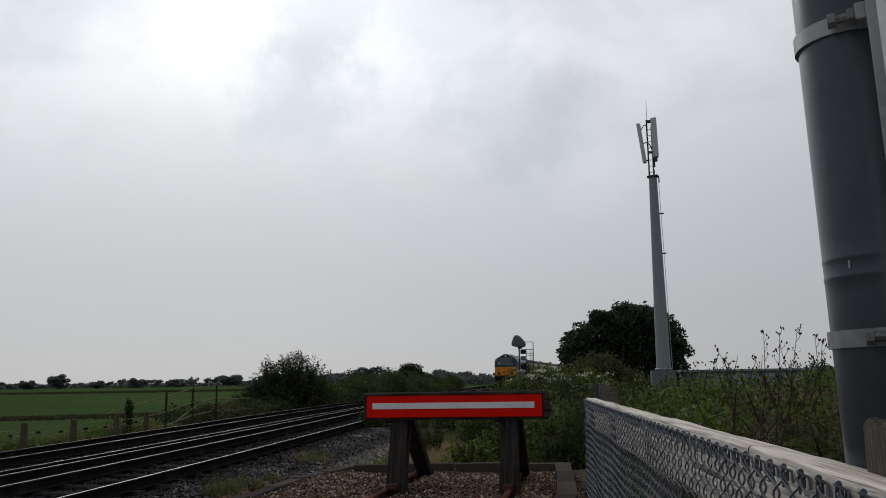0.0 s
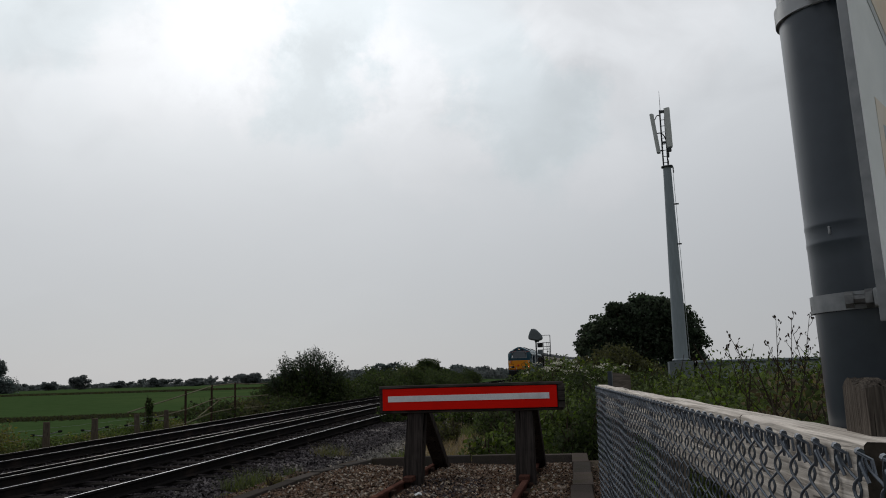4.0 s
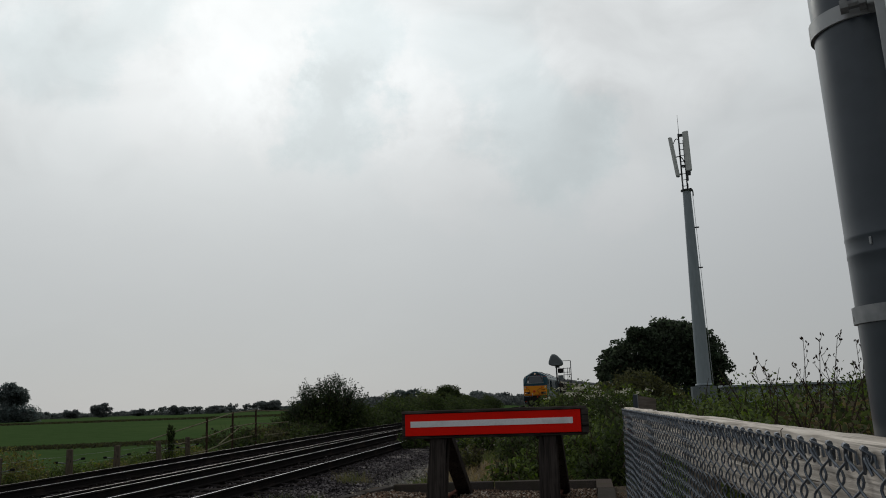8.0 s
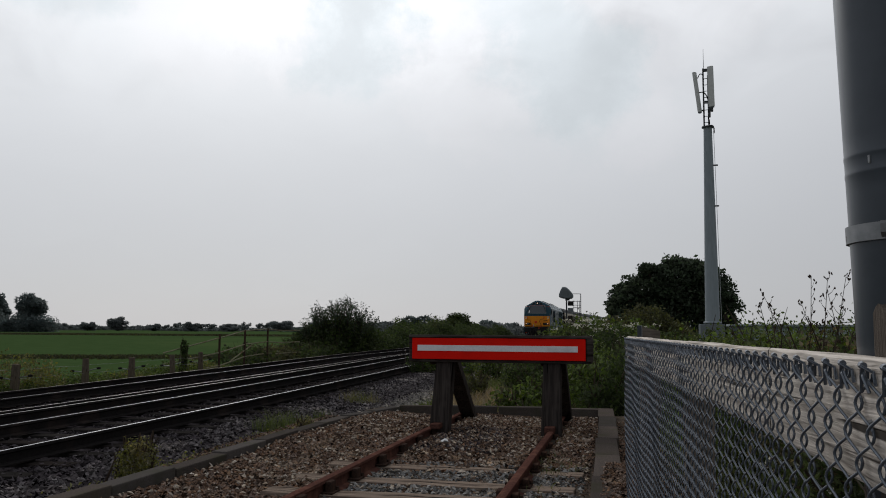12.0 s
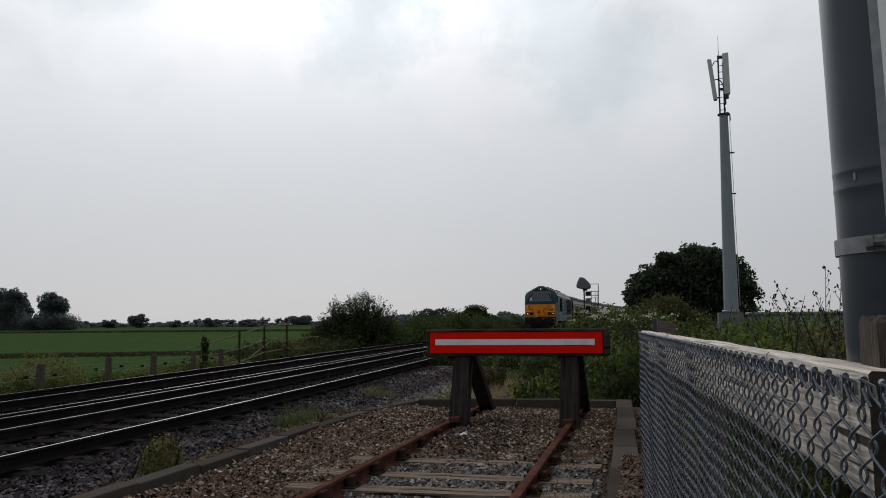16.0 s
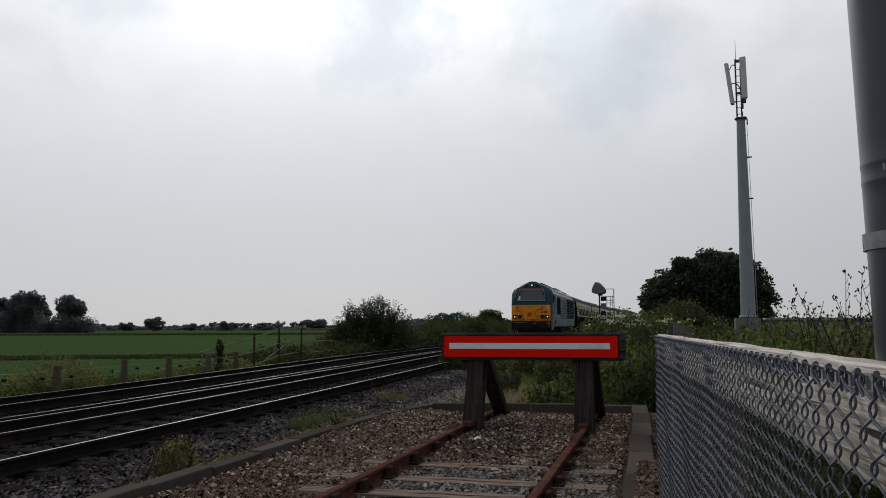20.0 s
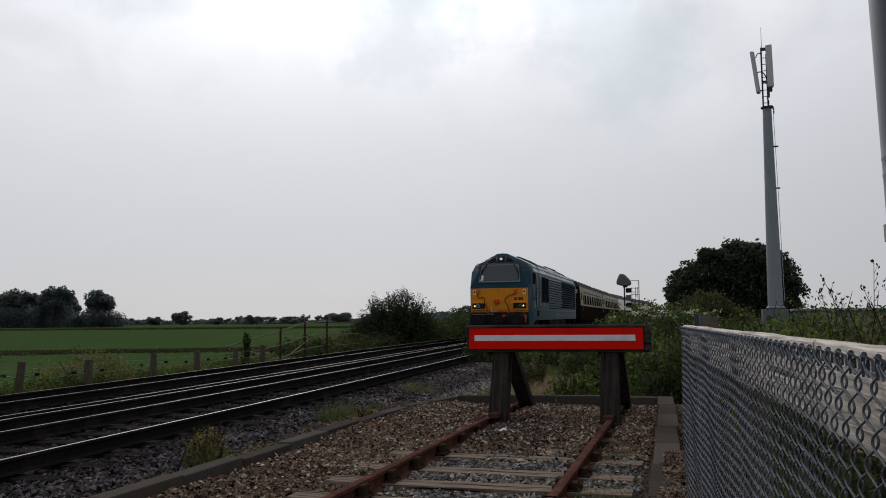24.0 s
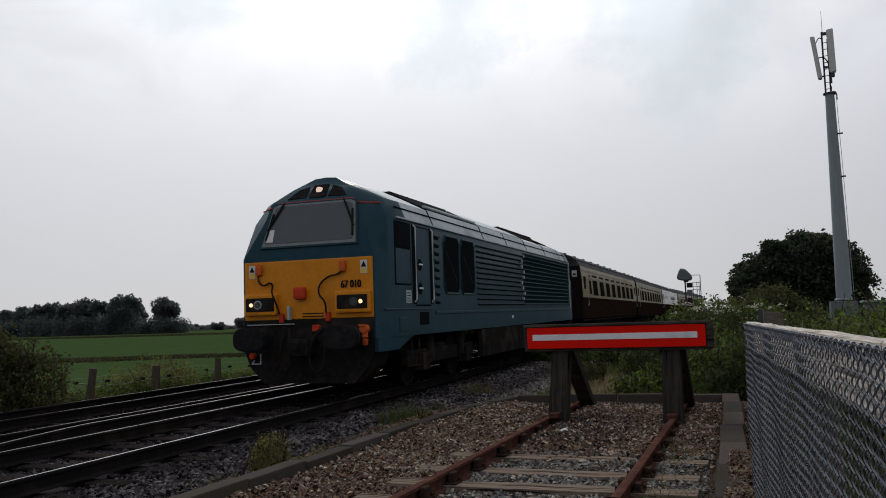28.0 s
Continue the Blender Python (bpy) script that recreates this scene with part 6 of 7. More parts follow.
def build_field_edge():
    """A rough dark headland in front of the far trees."""
    rng = np.random.default_rng(47)
    m = 40000
    u = rng.uniform(-190, -20, m)
    w = rng.normal(size=m) * 2.2
    x, y = u, 146 + 0.10 * (u + 100) + w
    v, f = blades(rng, np.stack([x, y], 1), ground_z(x, y) - 0.03, 0.30, 0.2, 0.4)
    tagged(mesh_object("field_headland", v, f, strip_grass), "dark uncut headland along the far side of the field", "grass", kind="stuff")


build_field_edge()
build_trees()
build_bushes()
build_dock()
build_grass()


def build_scrap():
    b = bmesh.new()
    rng = np.random.default_rng(2)
    ring = [b.verts.new((0.05 * math.cos(a) * rng.uniform(0.7, 1.3), 0.04 * math.sin(a) * rng.uniform(0.7, 1.3), 0.02 * rng.normal())) for a in np.linspace(0, 5.6, 8)]
    top = b.verts.new((0, 0, 0.035))
    low = b.verts.new((0, 0, -0.01))
    for i in range(8):
        b.faces.new((ring[i], ring[(i + 1) % 8], top))
        b.faces.new((ring[(i + 1) % 8], ring[i], low))
    o = part("paper_scrap", b, white_rail, None)
    o.location = (-0.38, 8.05, -0.06)
    tagged(o, "crumpled scrap of white paper on the stones", "litter")


build_scrap()


def build_insect():
    t = tagged(holder("flying_insect"), "small dark insect flying past", "insect")
    b = bmesh.new()
    bmesh.ops.create_icosphere(b, subdivisions=2, radius=0.0030, matrix=Matrix.Diagonal((0.7, 1.3, 0.75, 1)))
    part("body", b, cable_black, t, smooth=True)
    for s in (-1, 1):
        w = prism([(s * 0.001, -0.002), (s * 0.006, -0.003), (s * 0.007, 0.001), (s * 0.0015, 0.002)], 0.002, 0.0023, axis="z")
        part("wing", w, dark_steel, t)
    return t


INSECT = build_insect()

# ---- the train ----
SECTION = [(1.345, 1.02), (1.345, 2.48), (1.345, 3.17), (1.19, 3.53), (0.70, 3.78), (0.24, 3.99), (0.0, 4.02)]


def hull(bm, stations, z_low):
    """A body shell: at each station (y, scale in x, drop of the roof, z of the floor) the half section is mirrored."""
    rings = []
    for y, sx, drop, low in stations:
        half = [(x * sx, low if k == 0 else min(z, 4.02 - drop) if z > 2.9 else z) for k, (x, z) in enumerate(SECTION)]
        pts = half + [(-x, z) for x, z in half[-2::-1]]
        rings.append([bm.verts.new((x, y, z)) for x, z in pts])
    for a, b in zip(rings, rings[1:]):
        for i in range(len(a) - 1):
            bm.faces.new((a[i], a[i + 1], b[i + 1], b[i]))
        bm.faces.new((a[-1], a[0], b[0], b[-1]))
    return rings


def wheelset(parent, y, r):
    w = holder("wheelset", pose(0, y, r))
    w.parent = parent
    for s in (-1, 1):
        b = lathe([(r * 0.25, -0.07), (r * 0.8, -0.03), (r * 0.86, -0.07), (r, -0.068), (r, 0.05), (r + 0.028, 0.052), (r + 0.028, 0.072), (r * 0.2, 0.06)], 28)
        bmesh.ops.transform(b, matrix=pose(0, 0, 0, 0, -90 * s, 0), verts=b.verts)
        t = part("wheel", b, loco_black, w, smooth=True)
        t.location = (0.74 * s, 0, 0)
    part("axle", rod((-0.7, 0, 0), (0.7, 0, 0), 0.09, n=10), loco_black, w)
    return w


def bogie(parent, y, base, r):
    g = part("bogie_frame", box(-1.12, y - base / 2 - 0.75, 0.42, -0.98, y + base / 2 + 0.75, 0.72, 0.03), loco_black, parent)
    b = box(0.98, y - base / 2 - 0.75, 0.42, 1.12, y + base / 2 + 0.75, 0.72, 0.03)
    box(-1.05, y - 0.3, 0.45, 1.05, y + 0.3, 0.8, 0.03, b)
    for s in (-1, 1):
        for e in (-1, 1):
            box(s * 1.14 - 0.1, y + e * base / 2 - 0.2, 0.3, s * 1.14 + 0.1, y + e * base / 2 + 0.2, 0.66, 0.03, b)
            rod((s * 1.14, y + e * (base / 2 - 0.42), 0.5), (s * 1.14, y + e * (base / 2 - 0.42), 0.98), 0.1, bm=b)
    part("bogie_detail", b, loco_black, g)
    return [wheelset(parent, y + e * base / 2, r) for e in (-1, 1)]


def build_loco():
    """Origin: rail level under the middle of the front; y runs to the back."""
    t = tagged(holder("diesel_locomotive"), "blue diesel locomotive with a yellow nose and lit lamps", "locomotive")
    L = 18.6
    b = bmesh.new()
    st = [(0.90, 0.99, 0.01, 1.02), (1.4, 1.0, 0.0, 1.02), (3.2, 1.0, 0.0, 1.02), (15.2, 1.0, 0.0, 1.02), (17.2, 1.0, 0.0, 1.02), (17.7, 0.99, 0.01, 1.02)]
    rings = hull(b, st, 1.02)
    for ring, sign, at in ((rings[0], 1, 0.0), (rings[-1], -1, L)):
        for v in ring:
            v.co.y = at + sign * (0.50 + max(0.0, v.co.z - 3.17) * 0.55)
    # sloping cab fronts
    for ring, s, y0 in ((rings[0], -1, 0.0), (rings[-1], 1, L)):
        front = []
        for v in ring:
            z = v.co.z
            back = 0.0 if z < 2.5 else (z - 2.48) * 0.36 if z < 3.55 else 0.378 + (z - 3.53) * 0.9
            narrow = float(np.interp(z, (2.48, 3.17, 3.53, 3.78, 3.99), (0.968, 0.735, 0.76, 0.84, 0.9)))
            front.append(b.verts.new((v.co.x * narrow, y0 - s * back, z)))
        n = len(ring)
        for i in range(n):
            j = (i + 1) % n
            b.faces.new((ring[i], ring[j], front[j], front[i]))
        top = n // 2
        for i in range(top - 1):
            b.faces.new((front[i], front[i + 1], front[n - 2 - i], front[n - 1 - i]))
        b.faces.new((front[top - 1], front[top], front[top + 1]))
    body = part("body", b, [loco_blue, loco_roof], t, smooth=True)
    for p in body.data.polygons:
        c = p.center
        if 1.0 < c.y < 17.6 and c.z > 3.2:
            p.material_index = 1
    for end, s, y0 in ((0, -1, 0.0), (1, 1, L)):
        def fy(d):
            return y0 + s * d
        lo, hi = sorted((fy(0.012), fy(-0.08)))
        part("nose_panel", box(-1.265, lo, 1.385, 1.265, hi, 2.43, 0.02), loco_yellow, t, "yellow warning panel")
        # windscreen: frame and tinted glass on the slope
        scr = holder("windscreen", Matrix.Translation((0, fy(-0.21), 3.09)) @ (pose(0, 0, 0, -20) if s < 0 else pose(0, 0, 0, -20, 0, 180)))
        scr.parent = t
        part("screen_frame", prism([(-0.97, -0.46), (0.97, -0.46), (0.85, 0.40), (0.77, 0.44), (-0.77, 0.44), (-0.85, 0.40)], -0.022, 0.02), loco_blue, scr)
        part("screen_seal", prism([(-0.93, -0.43), (0.93, -0.43), (0.82, 0.37), (0.73, 0.41), (-0.73, 0.41), (-0.82, 0.37)], -0.028, -0.02), seal_grey, scr)
        part("glass", prism([(-0.87, -0.37), (0.87, -0.37), (0.77, 0.33), (0.69, 0.37), (-0.69, 0.37), (-0.77, 0.33)], -0.034, -0.026), screen_glass, scr, "dark tinted windscreen")
        for sx in (-1, 1):
            wp = tube([(sx * 0.60, -0.06, 0.42), (sx * 0.80, -0.055, 0.0), (sx * 0.86, -0.05, -0.12)], 0.016, 6)
            tube([(sx * 0.79, -0.045, 0.22), (sx * 0.86, -0.045, -0.3)], 0.02, 5, wp)
            part("wiper", wp, cable_black, scr)
        if s < 0:
            part("cab_notice", box(-0.85, -0.037, -0.345, -0.72, -0.0345, -0.10), white_rail, scr)
        part("red_line", tube([(-1.20, fy(-0.570), 3.418), (-0.92, fy(-0.325), 3.42), (-0.84, fy(-0.345), 3.44), (-0.76, fy(-0.37), 3.515), (0.76, fy(-0.37), 3.515), (0.84, fy(-0.345), 3.44), (0.92, fy(-0.325), 3.42), (1.20, fy(-0.570), 3.418)], 0.013, 5), red_enamel, t)
        lean = pose(0, fy(-0.52), 3.695, -42, 0, 0 if s < 0 else 180)
        part("lamp_recess", prism([(-0.15, -0.15), (0.15, -0.15), (0.17, -0.10), (0.15, 0.20), (-0.15, 0.20), (-0.17, -0.10)], -0.015, 0.05), loco_black, t).matrix_basis = lean
        top_lamp = rod((0, fy(-0.50), 3.735), (0, fy(-0.62), 3.735), 0.058, n=16)
        part("top_lamp", top_lamp, lamp_dim if s < 0 else pale_grey, t, "lit round headlamp on the roof")
        for sx in (-1, 1):
            part("roof_recess", prism([(sx * 0.22, -0.13), (sx * 0.60, -0.15), (sx * 0.44, 0.09), (sx * 0.24, 0.17)], -0.008, 0.05), loco_black, t).matrix_basis = lean
            cl = holder("lamp_cluster", pose(sx * 0.90, fy(0.0), 1.66))
            cl.parent = t
            lo2, hi2 = sorted((s * 0.10, s * -0.02))
            part("surround", box(-0.33, lo2, -0.19, 0.33, hi2, 0.19, 0.03), loco_yellow, cl)
            lo3, hi3 = sorted((s * 0.115, s * 0.05))
            part("lens_panel", box(-0.29, lo3, -0.125, 0.29, hi3, 0.125, 0.03), loco_black, cl)
            hl = part("headlamp", rod((sx * 0.035, s * 0.10, 0.0), (sx * 0.035, s * 0.121, 0.0), 0.078, n=18), pale_grey if sx < 0 else dark_steel, cl, "round headlamp")
            part("headlamp_glass", rod((sx * 0.035, s * 0.12, 0.0), (sx * 0.035, s * 0.127, 0.0), 0.060, n=18), screen_glass, hl)
            part("marker_lamp", rod((sx * 0.17, s * 0.10, 0.0), (sx * 0.17, s * 0.128, 0.0), 0.034, n=14), lamp_warm if s < 0 else red_enamel, cl, "glowing orange-white marker lamp")
            part("warning_label", box(sx * 1.1 - 0.065, min(fy(0.013), fy(0.02)), 2.14, sx * 1.1 + 0.065, max(fy(0.013), fy(0.02)), 2.37), white_rail, t)
            part("label_panel", box(sx * 1.1 - 0.055, min(fy(0.019), fy(0.022)), 2.15, sx * 1.1 + 0.055, max(fy(0.019), fy(0.022)), 2.23), faded_label, t)
            part("warning_symbol", prism([(sx * 1.1 - 0.05, 2.25), (sx * 1.1 + 0.05, 2.25), (sx * 1.1, 2.35)], fy(0.021), fy(0.024)), loco_black, t)
            if sx > 0:
                hose = [(0.71, 2.26), (0.70, 2.20), (0.62, 2.14), (0.44, 2.12), (0.25, 1.98), (0.27, 1.80), (0.40, 1.68), (0.41, 1.48)]
            else:
                hose = [(-0.94, 2.24), (-0.97, 2.10), (-0.86, 1.98), (-0.72, 2.06), (-0.66, 2.0), (-0.66, 1.86), (-0.555, 1.66), (-0.50, 1.48)]
            hose = [(x, fy(0.11 if z < 1.9 else 0.05), z) for x, z in hose]
            top, end = hose[0], hose[-1]
            part("jumper_cable", tube(rounded(hose), 0.016, 6), cable_black, t)
            part("jumper_socket", box(top[0] - 0.06, min(fy(0.01), fy(0.09)), 2.18, top[0] + 0.06, max(fy(0.01), fy(0.09)), 2.39, 0.045), orange_cap, t)
            part("jumper_plug", box(end[0] - 0.042, min(fy(0.01), fy(0.08)), 1.33, end[0] + 0.05, max(fy(0.01), fy(0.08)), 1.50, 0.03), red_enamel, t)
            bf = part("buffer", rod((sx * 0.87, fy(0.0), 1.05), (sx * 0.87, fy(0.45), 1.05), 0.10, n=14), loco_black, t)
            hb = bmesh.new()
            for grow, near, far in ((1.0, 0.43, 0.475), (0.965, 0.475, 0.50), (0.89, 0.50, 0.515)):
                oval = []
                for k in range(28):
                    c, n = math.cos(2 * math.pi * k / 28), math.sin(2 * math.pi * k / 28)
                    oval.append((sx * 0.87 - 0.01 + 0.335 * grow * math.copysign(abs(c) ** 0.55, c), 1.06 + 0.205 * grow * math.copysign(abs(n) ** 0.72, n)))
                prism(oval, fy(near), fy(far), hb)
            part("buffer_head", hb, buffer_black, bf, "greasy black oval buffer face")
            part("brake_pipe", tube(rounded([(sx * 0.33, fy(0.08), 1.22), (sx * 0.24, fy(0.22), 1.10), (sx * 0.17, fy(0.32), 0.85), (sx * 0.20, fy(0.33), 0.58), (sx * 0.31, fy(0.28), 0.45), (sx * 0.38, fy(0.12), 0.60)]), 0.028, 7), cable_black, t)
            part("air_pipe", tube(rounded([(sx * 0.46, fy(0.06), 1.12), (sx * 0.44, fy(0.20), 0.95), (sx * 0.42, fy(0.26), 0.66), (sx * 0.52, fy(0.22), 0.50)]), 0.022, 7), cable_black, t)
            if sx > 0:
                ck = part("pipe_cock", rod((sx * 1.13, fy(0.02), 1.19), (sx * 1.13, fy(0.17), 1.19), 0.072, n=12), orange_cap, t, "orange pipe cock")
                part("cock_neck", tube(rounded([(sx * 1.13, fy(0.10), 1.15), (sx * 1.15, fy(0.13), 1.03), (sx * 1.13, fy(0.10), 0.93)]), 0.05, 8), orange_cap, ck)
                part("cock_lever", box(sx * 1.13 - 0.085, min(fy(0.15), fy(0.19)), 1.235, sx * 1.13 + 0.03, max(fy(0.15), fy(0.19)), 1.265, 0.008), orange_cap, ck)
            else:
                part("foot_step", tube([(sx * 1.06, fy(0.04), 0.68), (sx * 1.06, fy(0.13), 0.62), (sx * 0.88, fy(0.13), 0.62), (sx * 0.88, fy(0.13), 0.80)], 0.014, 6), pale_grey, t)
                part("hose_cap", rod((sx * 1.08, fy(0.03), 0.76), (sx * 1.08, fy(0.11), 0.76), 0.055, n=10), red_enamel, t)
        part("red_socket", box(-0.23, min(fy(0.01), fy(0.13)), 1.73, 0.0, max(fy(0.01), fy(0.13)), 1.95, 0.05), red_enamel, t, "red multiple-working socket")
        part("white_lever", box(-0.36, min(fy(0.01), fy(0.1)), 1.38, -0.31, max(fy(0.01), fy(0.1)), 1.62, 0.01), pale_grey, t)
        for k in range(3):
            part("lettering_bar", box(-0.10, min(fy(0.013), fy(0.018)), 1.37 + k * 0.05, 0.32 - 0.1 * (k == 0), max(fy(0.013), fy(0.018)), 1.39 + k * 0.05), loco_black, t)
        # apron, coupler and plough
        ap = prism([(-1.262, 1.385), (1.262, 1.385), (1.25, 0.80), (1.15, 0.55), (0.88, 0.27), (-0.88, 0.27), (-1.15, 0.55), (-1.25, 0.80)], fy(-0.7), fy(0.03))
        part("apron", ap, loco_black, t)
        part("step_bar", box(-1.2, min(fy(0.02), fy(0.06)), 1.30, -0.25, max(fy(0.02), fy(0.06)), 1.315), pale_grey, t)
        part("coupler", box(-0.2, min(fy(0.0), fy(0.4)), 0.75, 0.2, max(fy(0.0), fy(0.4)), 1.05, 0.05), loco_black, t)
        part("red_cock", rod((0.215, fy(0.03), 1.23), (0.215, fy(0.13), 1.23), 0.055, n=10), red_enamel, t)
        part("cock_handle", box(0.15, min(fy(0.10), fy(0.14)), 1.17, 0.20, max(fy(0.10), fy(0.14)), 1.28, 0.012), red_enamel, t)
        part("coupling_hook", box(-0.05, min(fy(0.3), fy(0.5)), 0.86, 0.05, max(fy(0.3), fy(0.5)), 1.0, 0.02), loco_black, t)
    # running number on the nose
    cu = bpy.data.curves.new("number", "FONT")
    cu.body, cu.size, cu.extrude, cu.align_x, cu.align_y = "67 010", 0.165, 0.002, "CENTER", "CENTER"
    tmp = bpy.data.objects.new("tmp_text", cu)
    me = bpy.data.meshes.new_from_object(tmp)
    bpy.data.objects.remove(tmp)
    me.materials.append(loco_black)
    num = new("number_lettering", me)
    num.parent = t
    slim = Matrix.Diagonal((0.84, 1.12, 1, 1))
    num.matrix_basis = pose(0.85, -0.018, 1.96, 90) @ slim
    for k, d in enumerate((-0.009, -0.0045, 0.0045, 0.009)):
        share(num, t, pose(0.85 + d, -0.0184 - 0.0004 * k, 1.96, 90) @ slim)
    # sides: doors, windows, louvres, intakes
    for sx in (-1, 1):
        X = 1.345 * sx

        def plate(name, y0, y1, z0, z1, thick, mat, label="", parent=t, bev=0.008):
            a, c = sorted((X - 0.01 * sx, X + thick * sx))
            return part(name, box(a, y0, z0, c, y1, z1, bev), mat, parent, label)

        plate("window_gap", 0.80, 1.58, 1.95, 3.125, 0.003, loco_gap)
        plate("cab_window", 0.86, 1.52, 2.66, 3.09, 0.008, dark_glass)
        plate("window_panel", 0.83, 1.55, 1.98, 2.62, 0.005, loco_blue)
        plate("door_gap", 1.79, 2.63, 1.56, 3.11, 0.003, loco_gap)
        d = plate("cab_door", 1.82, 2.60, 1.59, 3.08, 0.008, loco_blue)
        for yy in (1.72, 2.68):
            part("rail_recess", box(min(X, X + 0.006 * sx), yy - 0.07, 1.60, max(X, X + 0.006 * sx), yy + 0.07, 3.12, 0.002), loco_gap, d)
            part("handrail", tube([(X + 0.005 * sx, yy, 1.64), (X + 0.05 * sx, yy, 1.69), (X + 0.05 * sx, yy, 3.06), (X + 0.005 * sx, yy, 3.11)], 0.017, 6), white_rail, d)
        for zz in (1.90, 2.36):
            cup = rod((X - 0.01 * sx, 2.02, zz), (X + 0.014 * sx, 2.02, zz), 0.115, n=18)
            hd = part("door_handle", cup, loco_gap, d)
            part("lever", box(min(X, X + 0.045 * sx), 1.92, zz - 0.015, max(X, X + 0.045 * sx), 2.12, zz + 0.02, 0.01), bright_steel, hd)
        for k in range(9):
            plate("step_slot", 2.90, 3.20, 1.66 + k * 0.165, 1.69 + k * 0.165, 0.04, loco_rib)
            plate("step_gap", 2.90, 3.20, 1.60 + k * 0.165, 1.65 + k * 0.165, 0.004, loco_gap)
        plate("data_panel", 1.30, 1.56, 1.62, 1.86, 0.005, pale_grey)
        for k in range(4):
            plate("lettering_bar", 1.33, 1.53 - 0.04 * (k % 2), 1.65 + k * 0.05, 1.67 + k * 0.05, 0.007, loco_gap)
        plate("step_recess", 1.98, 2.50, 1.20, 1.45, 0.004, loco_grille)
        plate("side_rib", 0.30, 2.75, 1.50, 1.53, 0.016, loco_rib)
        plate("lower_hatch", 0.95, 1.45, 1.10, 1.36, 0.006, loco_blue)
        skirt = prism([(0.02, 0.79), (0.92, 0.79), (1.55, 0.98), (1.80, 1.03), (0.02, 1.03)], X - 0.09 * sx, X - 0.02 * sx, axis="x")
        part("cab_skirt", skirt, loco_blue, t)
        for y0 in (3.48, 4.64):
            g = prism([(y0, 1.97), (y0 + 0.12, 1.83), (y0 + 0.90, 1.83), (y0 + 1.02, 1.97), (y0 + 1.02, 2.90), (y0 + 0.90, 3.05), (y0 + 0.12, 3.05), (y0, 2.90)], X - 0.01 * sx, X + 0.006 * sx, axis="x")
            gr = part("intake_grille", g, loco_grille, t)
            rim = [(y0, 1.97), (y0 + 0.12, 1.83), (y0 + 0.90, 1.83), (y0 + 1.02, 1.97), (y0 + 1.02, 2.90), (y0 + 0.90, 3.05), (y0 + 0.12, 3.05), (y0, 2.90), (y0, 1.97)]
            part("grille_frame", tube([(X + 0.006 * sx, p, q) for p, q in rim], 0.022, 6), loco_blue, gr)
            part("grille_brace", tube([(X + 0.008 * sx, y0 + 0.15, 2.75), (X + 0.008 * sx, y0 + 0.85, 2.1)], 0.008, 4), loco_rib, gr)
        part("gutter", box(min(X - 0.06 * sx, X + 0.03 * sx), 0.9, 3.165, max(X - 0.06 * sx, X + 0.03 * sx), 17.7, 3.20, 0.01), loco_roof, t)
        part("cant_rail", tube([(sx * 1.262, 1.0, 3.395), (sx * 1.262, 17.6, 3.395)], 0.014, 5), loco_gap, t)
        plate("sole_bar", 2.9, L - 1.0, 1.40, 1.46, 0.02, loco_blue)
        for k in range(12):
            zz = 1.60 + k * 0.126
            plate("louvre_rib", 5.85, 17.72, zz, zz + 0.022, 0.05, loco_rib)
        # shade between the rear ribs, put in as dark strips
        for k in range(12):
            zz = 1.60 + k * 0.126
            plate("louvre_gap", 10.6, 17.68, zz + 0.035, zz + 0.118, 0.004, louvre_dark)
        # thin dark strips stand in for the shade below the front ribs
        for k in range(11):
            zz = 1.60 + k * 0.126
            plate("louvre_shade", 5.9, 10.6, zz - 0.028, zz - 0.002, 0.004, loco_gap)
        plate("louvre_frame", 17.80, 17.88, 1.50, 3.14, 0.03, pale_grey)
        plate("marker_label", 9.1, 9.28, 1.22, 1.30, 0.004, white_rail)
        part("side_step", tube([(X + 0.02 * sx, 1.45, 0.95), (X + 0.02 * sx, 1.45, 0.55), (X - 0.06 * sx, 1.45, 0.45), (X + 0.02 * sx, 1.85, 0.45), (X + 0.02 * sx, 1.85, 0.95)], 0.016, 6), chair_iron, t)
        # plain pale shapes in place of the operator's mark
        for k in range(9):
            plate("operator_mark", 10.35 + 0.16 * math.sin(k * 1.7), 10.48 + 0.16 * math.sin(k * 1.7), 1.72 + k * 0.155, 1.80 + k * 0.155, 0.052, pale_grey, bev=0.004)
        plate("tank", 6.2, L - 6.2, 0.35, 1.0, -0.12, loco_black)
    # roof: dark vents and hatches
    mirror = lambda pts: pts + [(-x, z) for x, z in pts[::-1]]
    part("exhaust_box", prism(mirror([(1.10, 3.45), (1.08, 3.60), (0.98, 3.66), (0.42, 3.93), (0.36, 4.01)]), 3.0, 6.6), loco_black, t)
    for sx in (-1, 1):
        for y in np.arange(3.2, 6.6, 0.42):
            part("exhaust_rib", tube([(sx * 1.06, y, 3.62), (sx * 0.42, y, 3.955)], 0.02, 5), dark_steel, t)
        part("exhaust_rail", tube([(sx * 1.10, 3.0, 3.63), (sx * 1.10, 6.6, 3.63)], 0.03, 6), loco_roof, t)
    part("roof_hatch", prism(mirror([(1.16, 3.47), (1.14, 3.60), (0.72, 3.815), (0.26, 4.02)]), 6.65, 11.2), loco_roof, t)
    part("fan_housing", prism(mirror([(0.92, 3.6), (0.90, 3.72), (0.42, 3.96), (0.36, 4.04)]), 11.6, 16.0), loco_black, t)
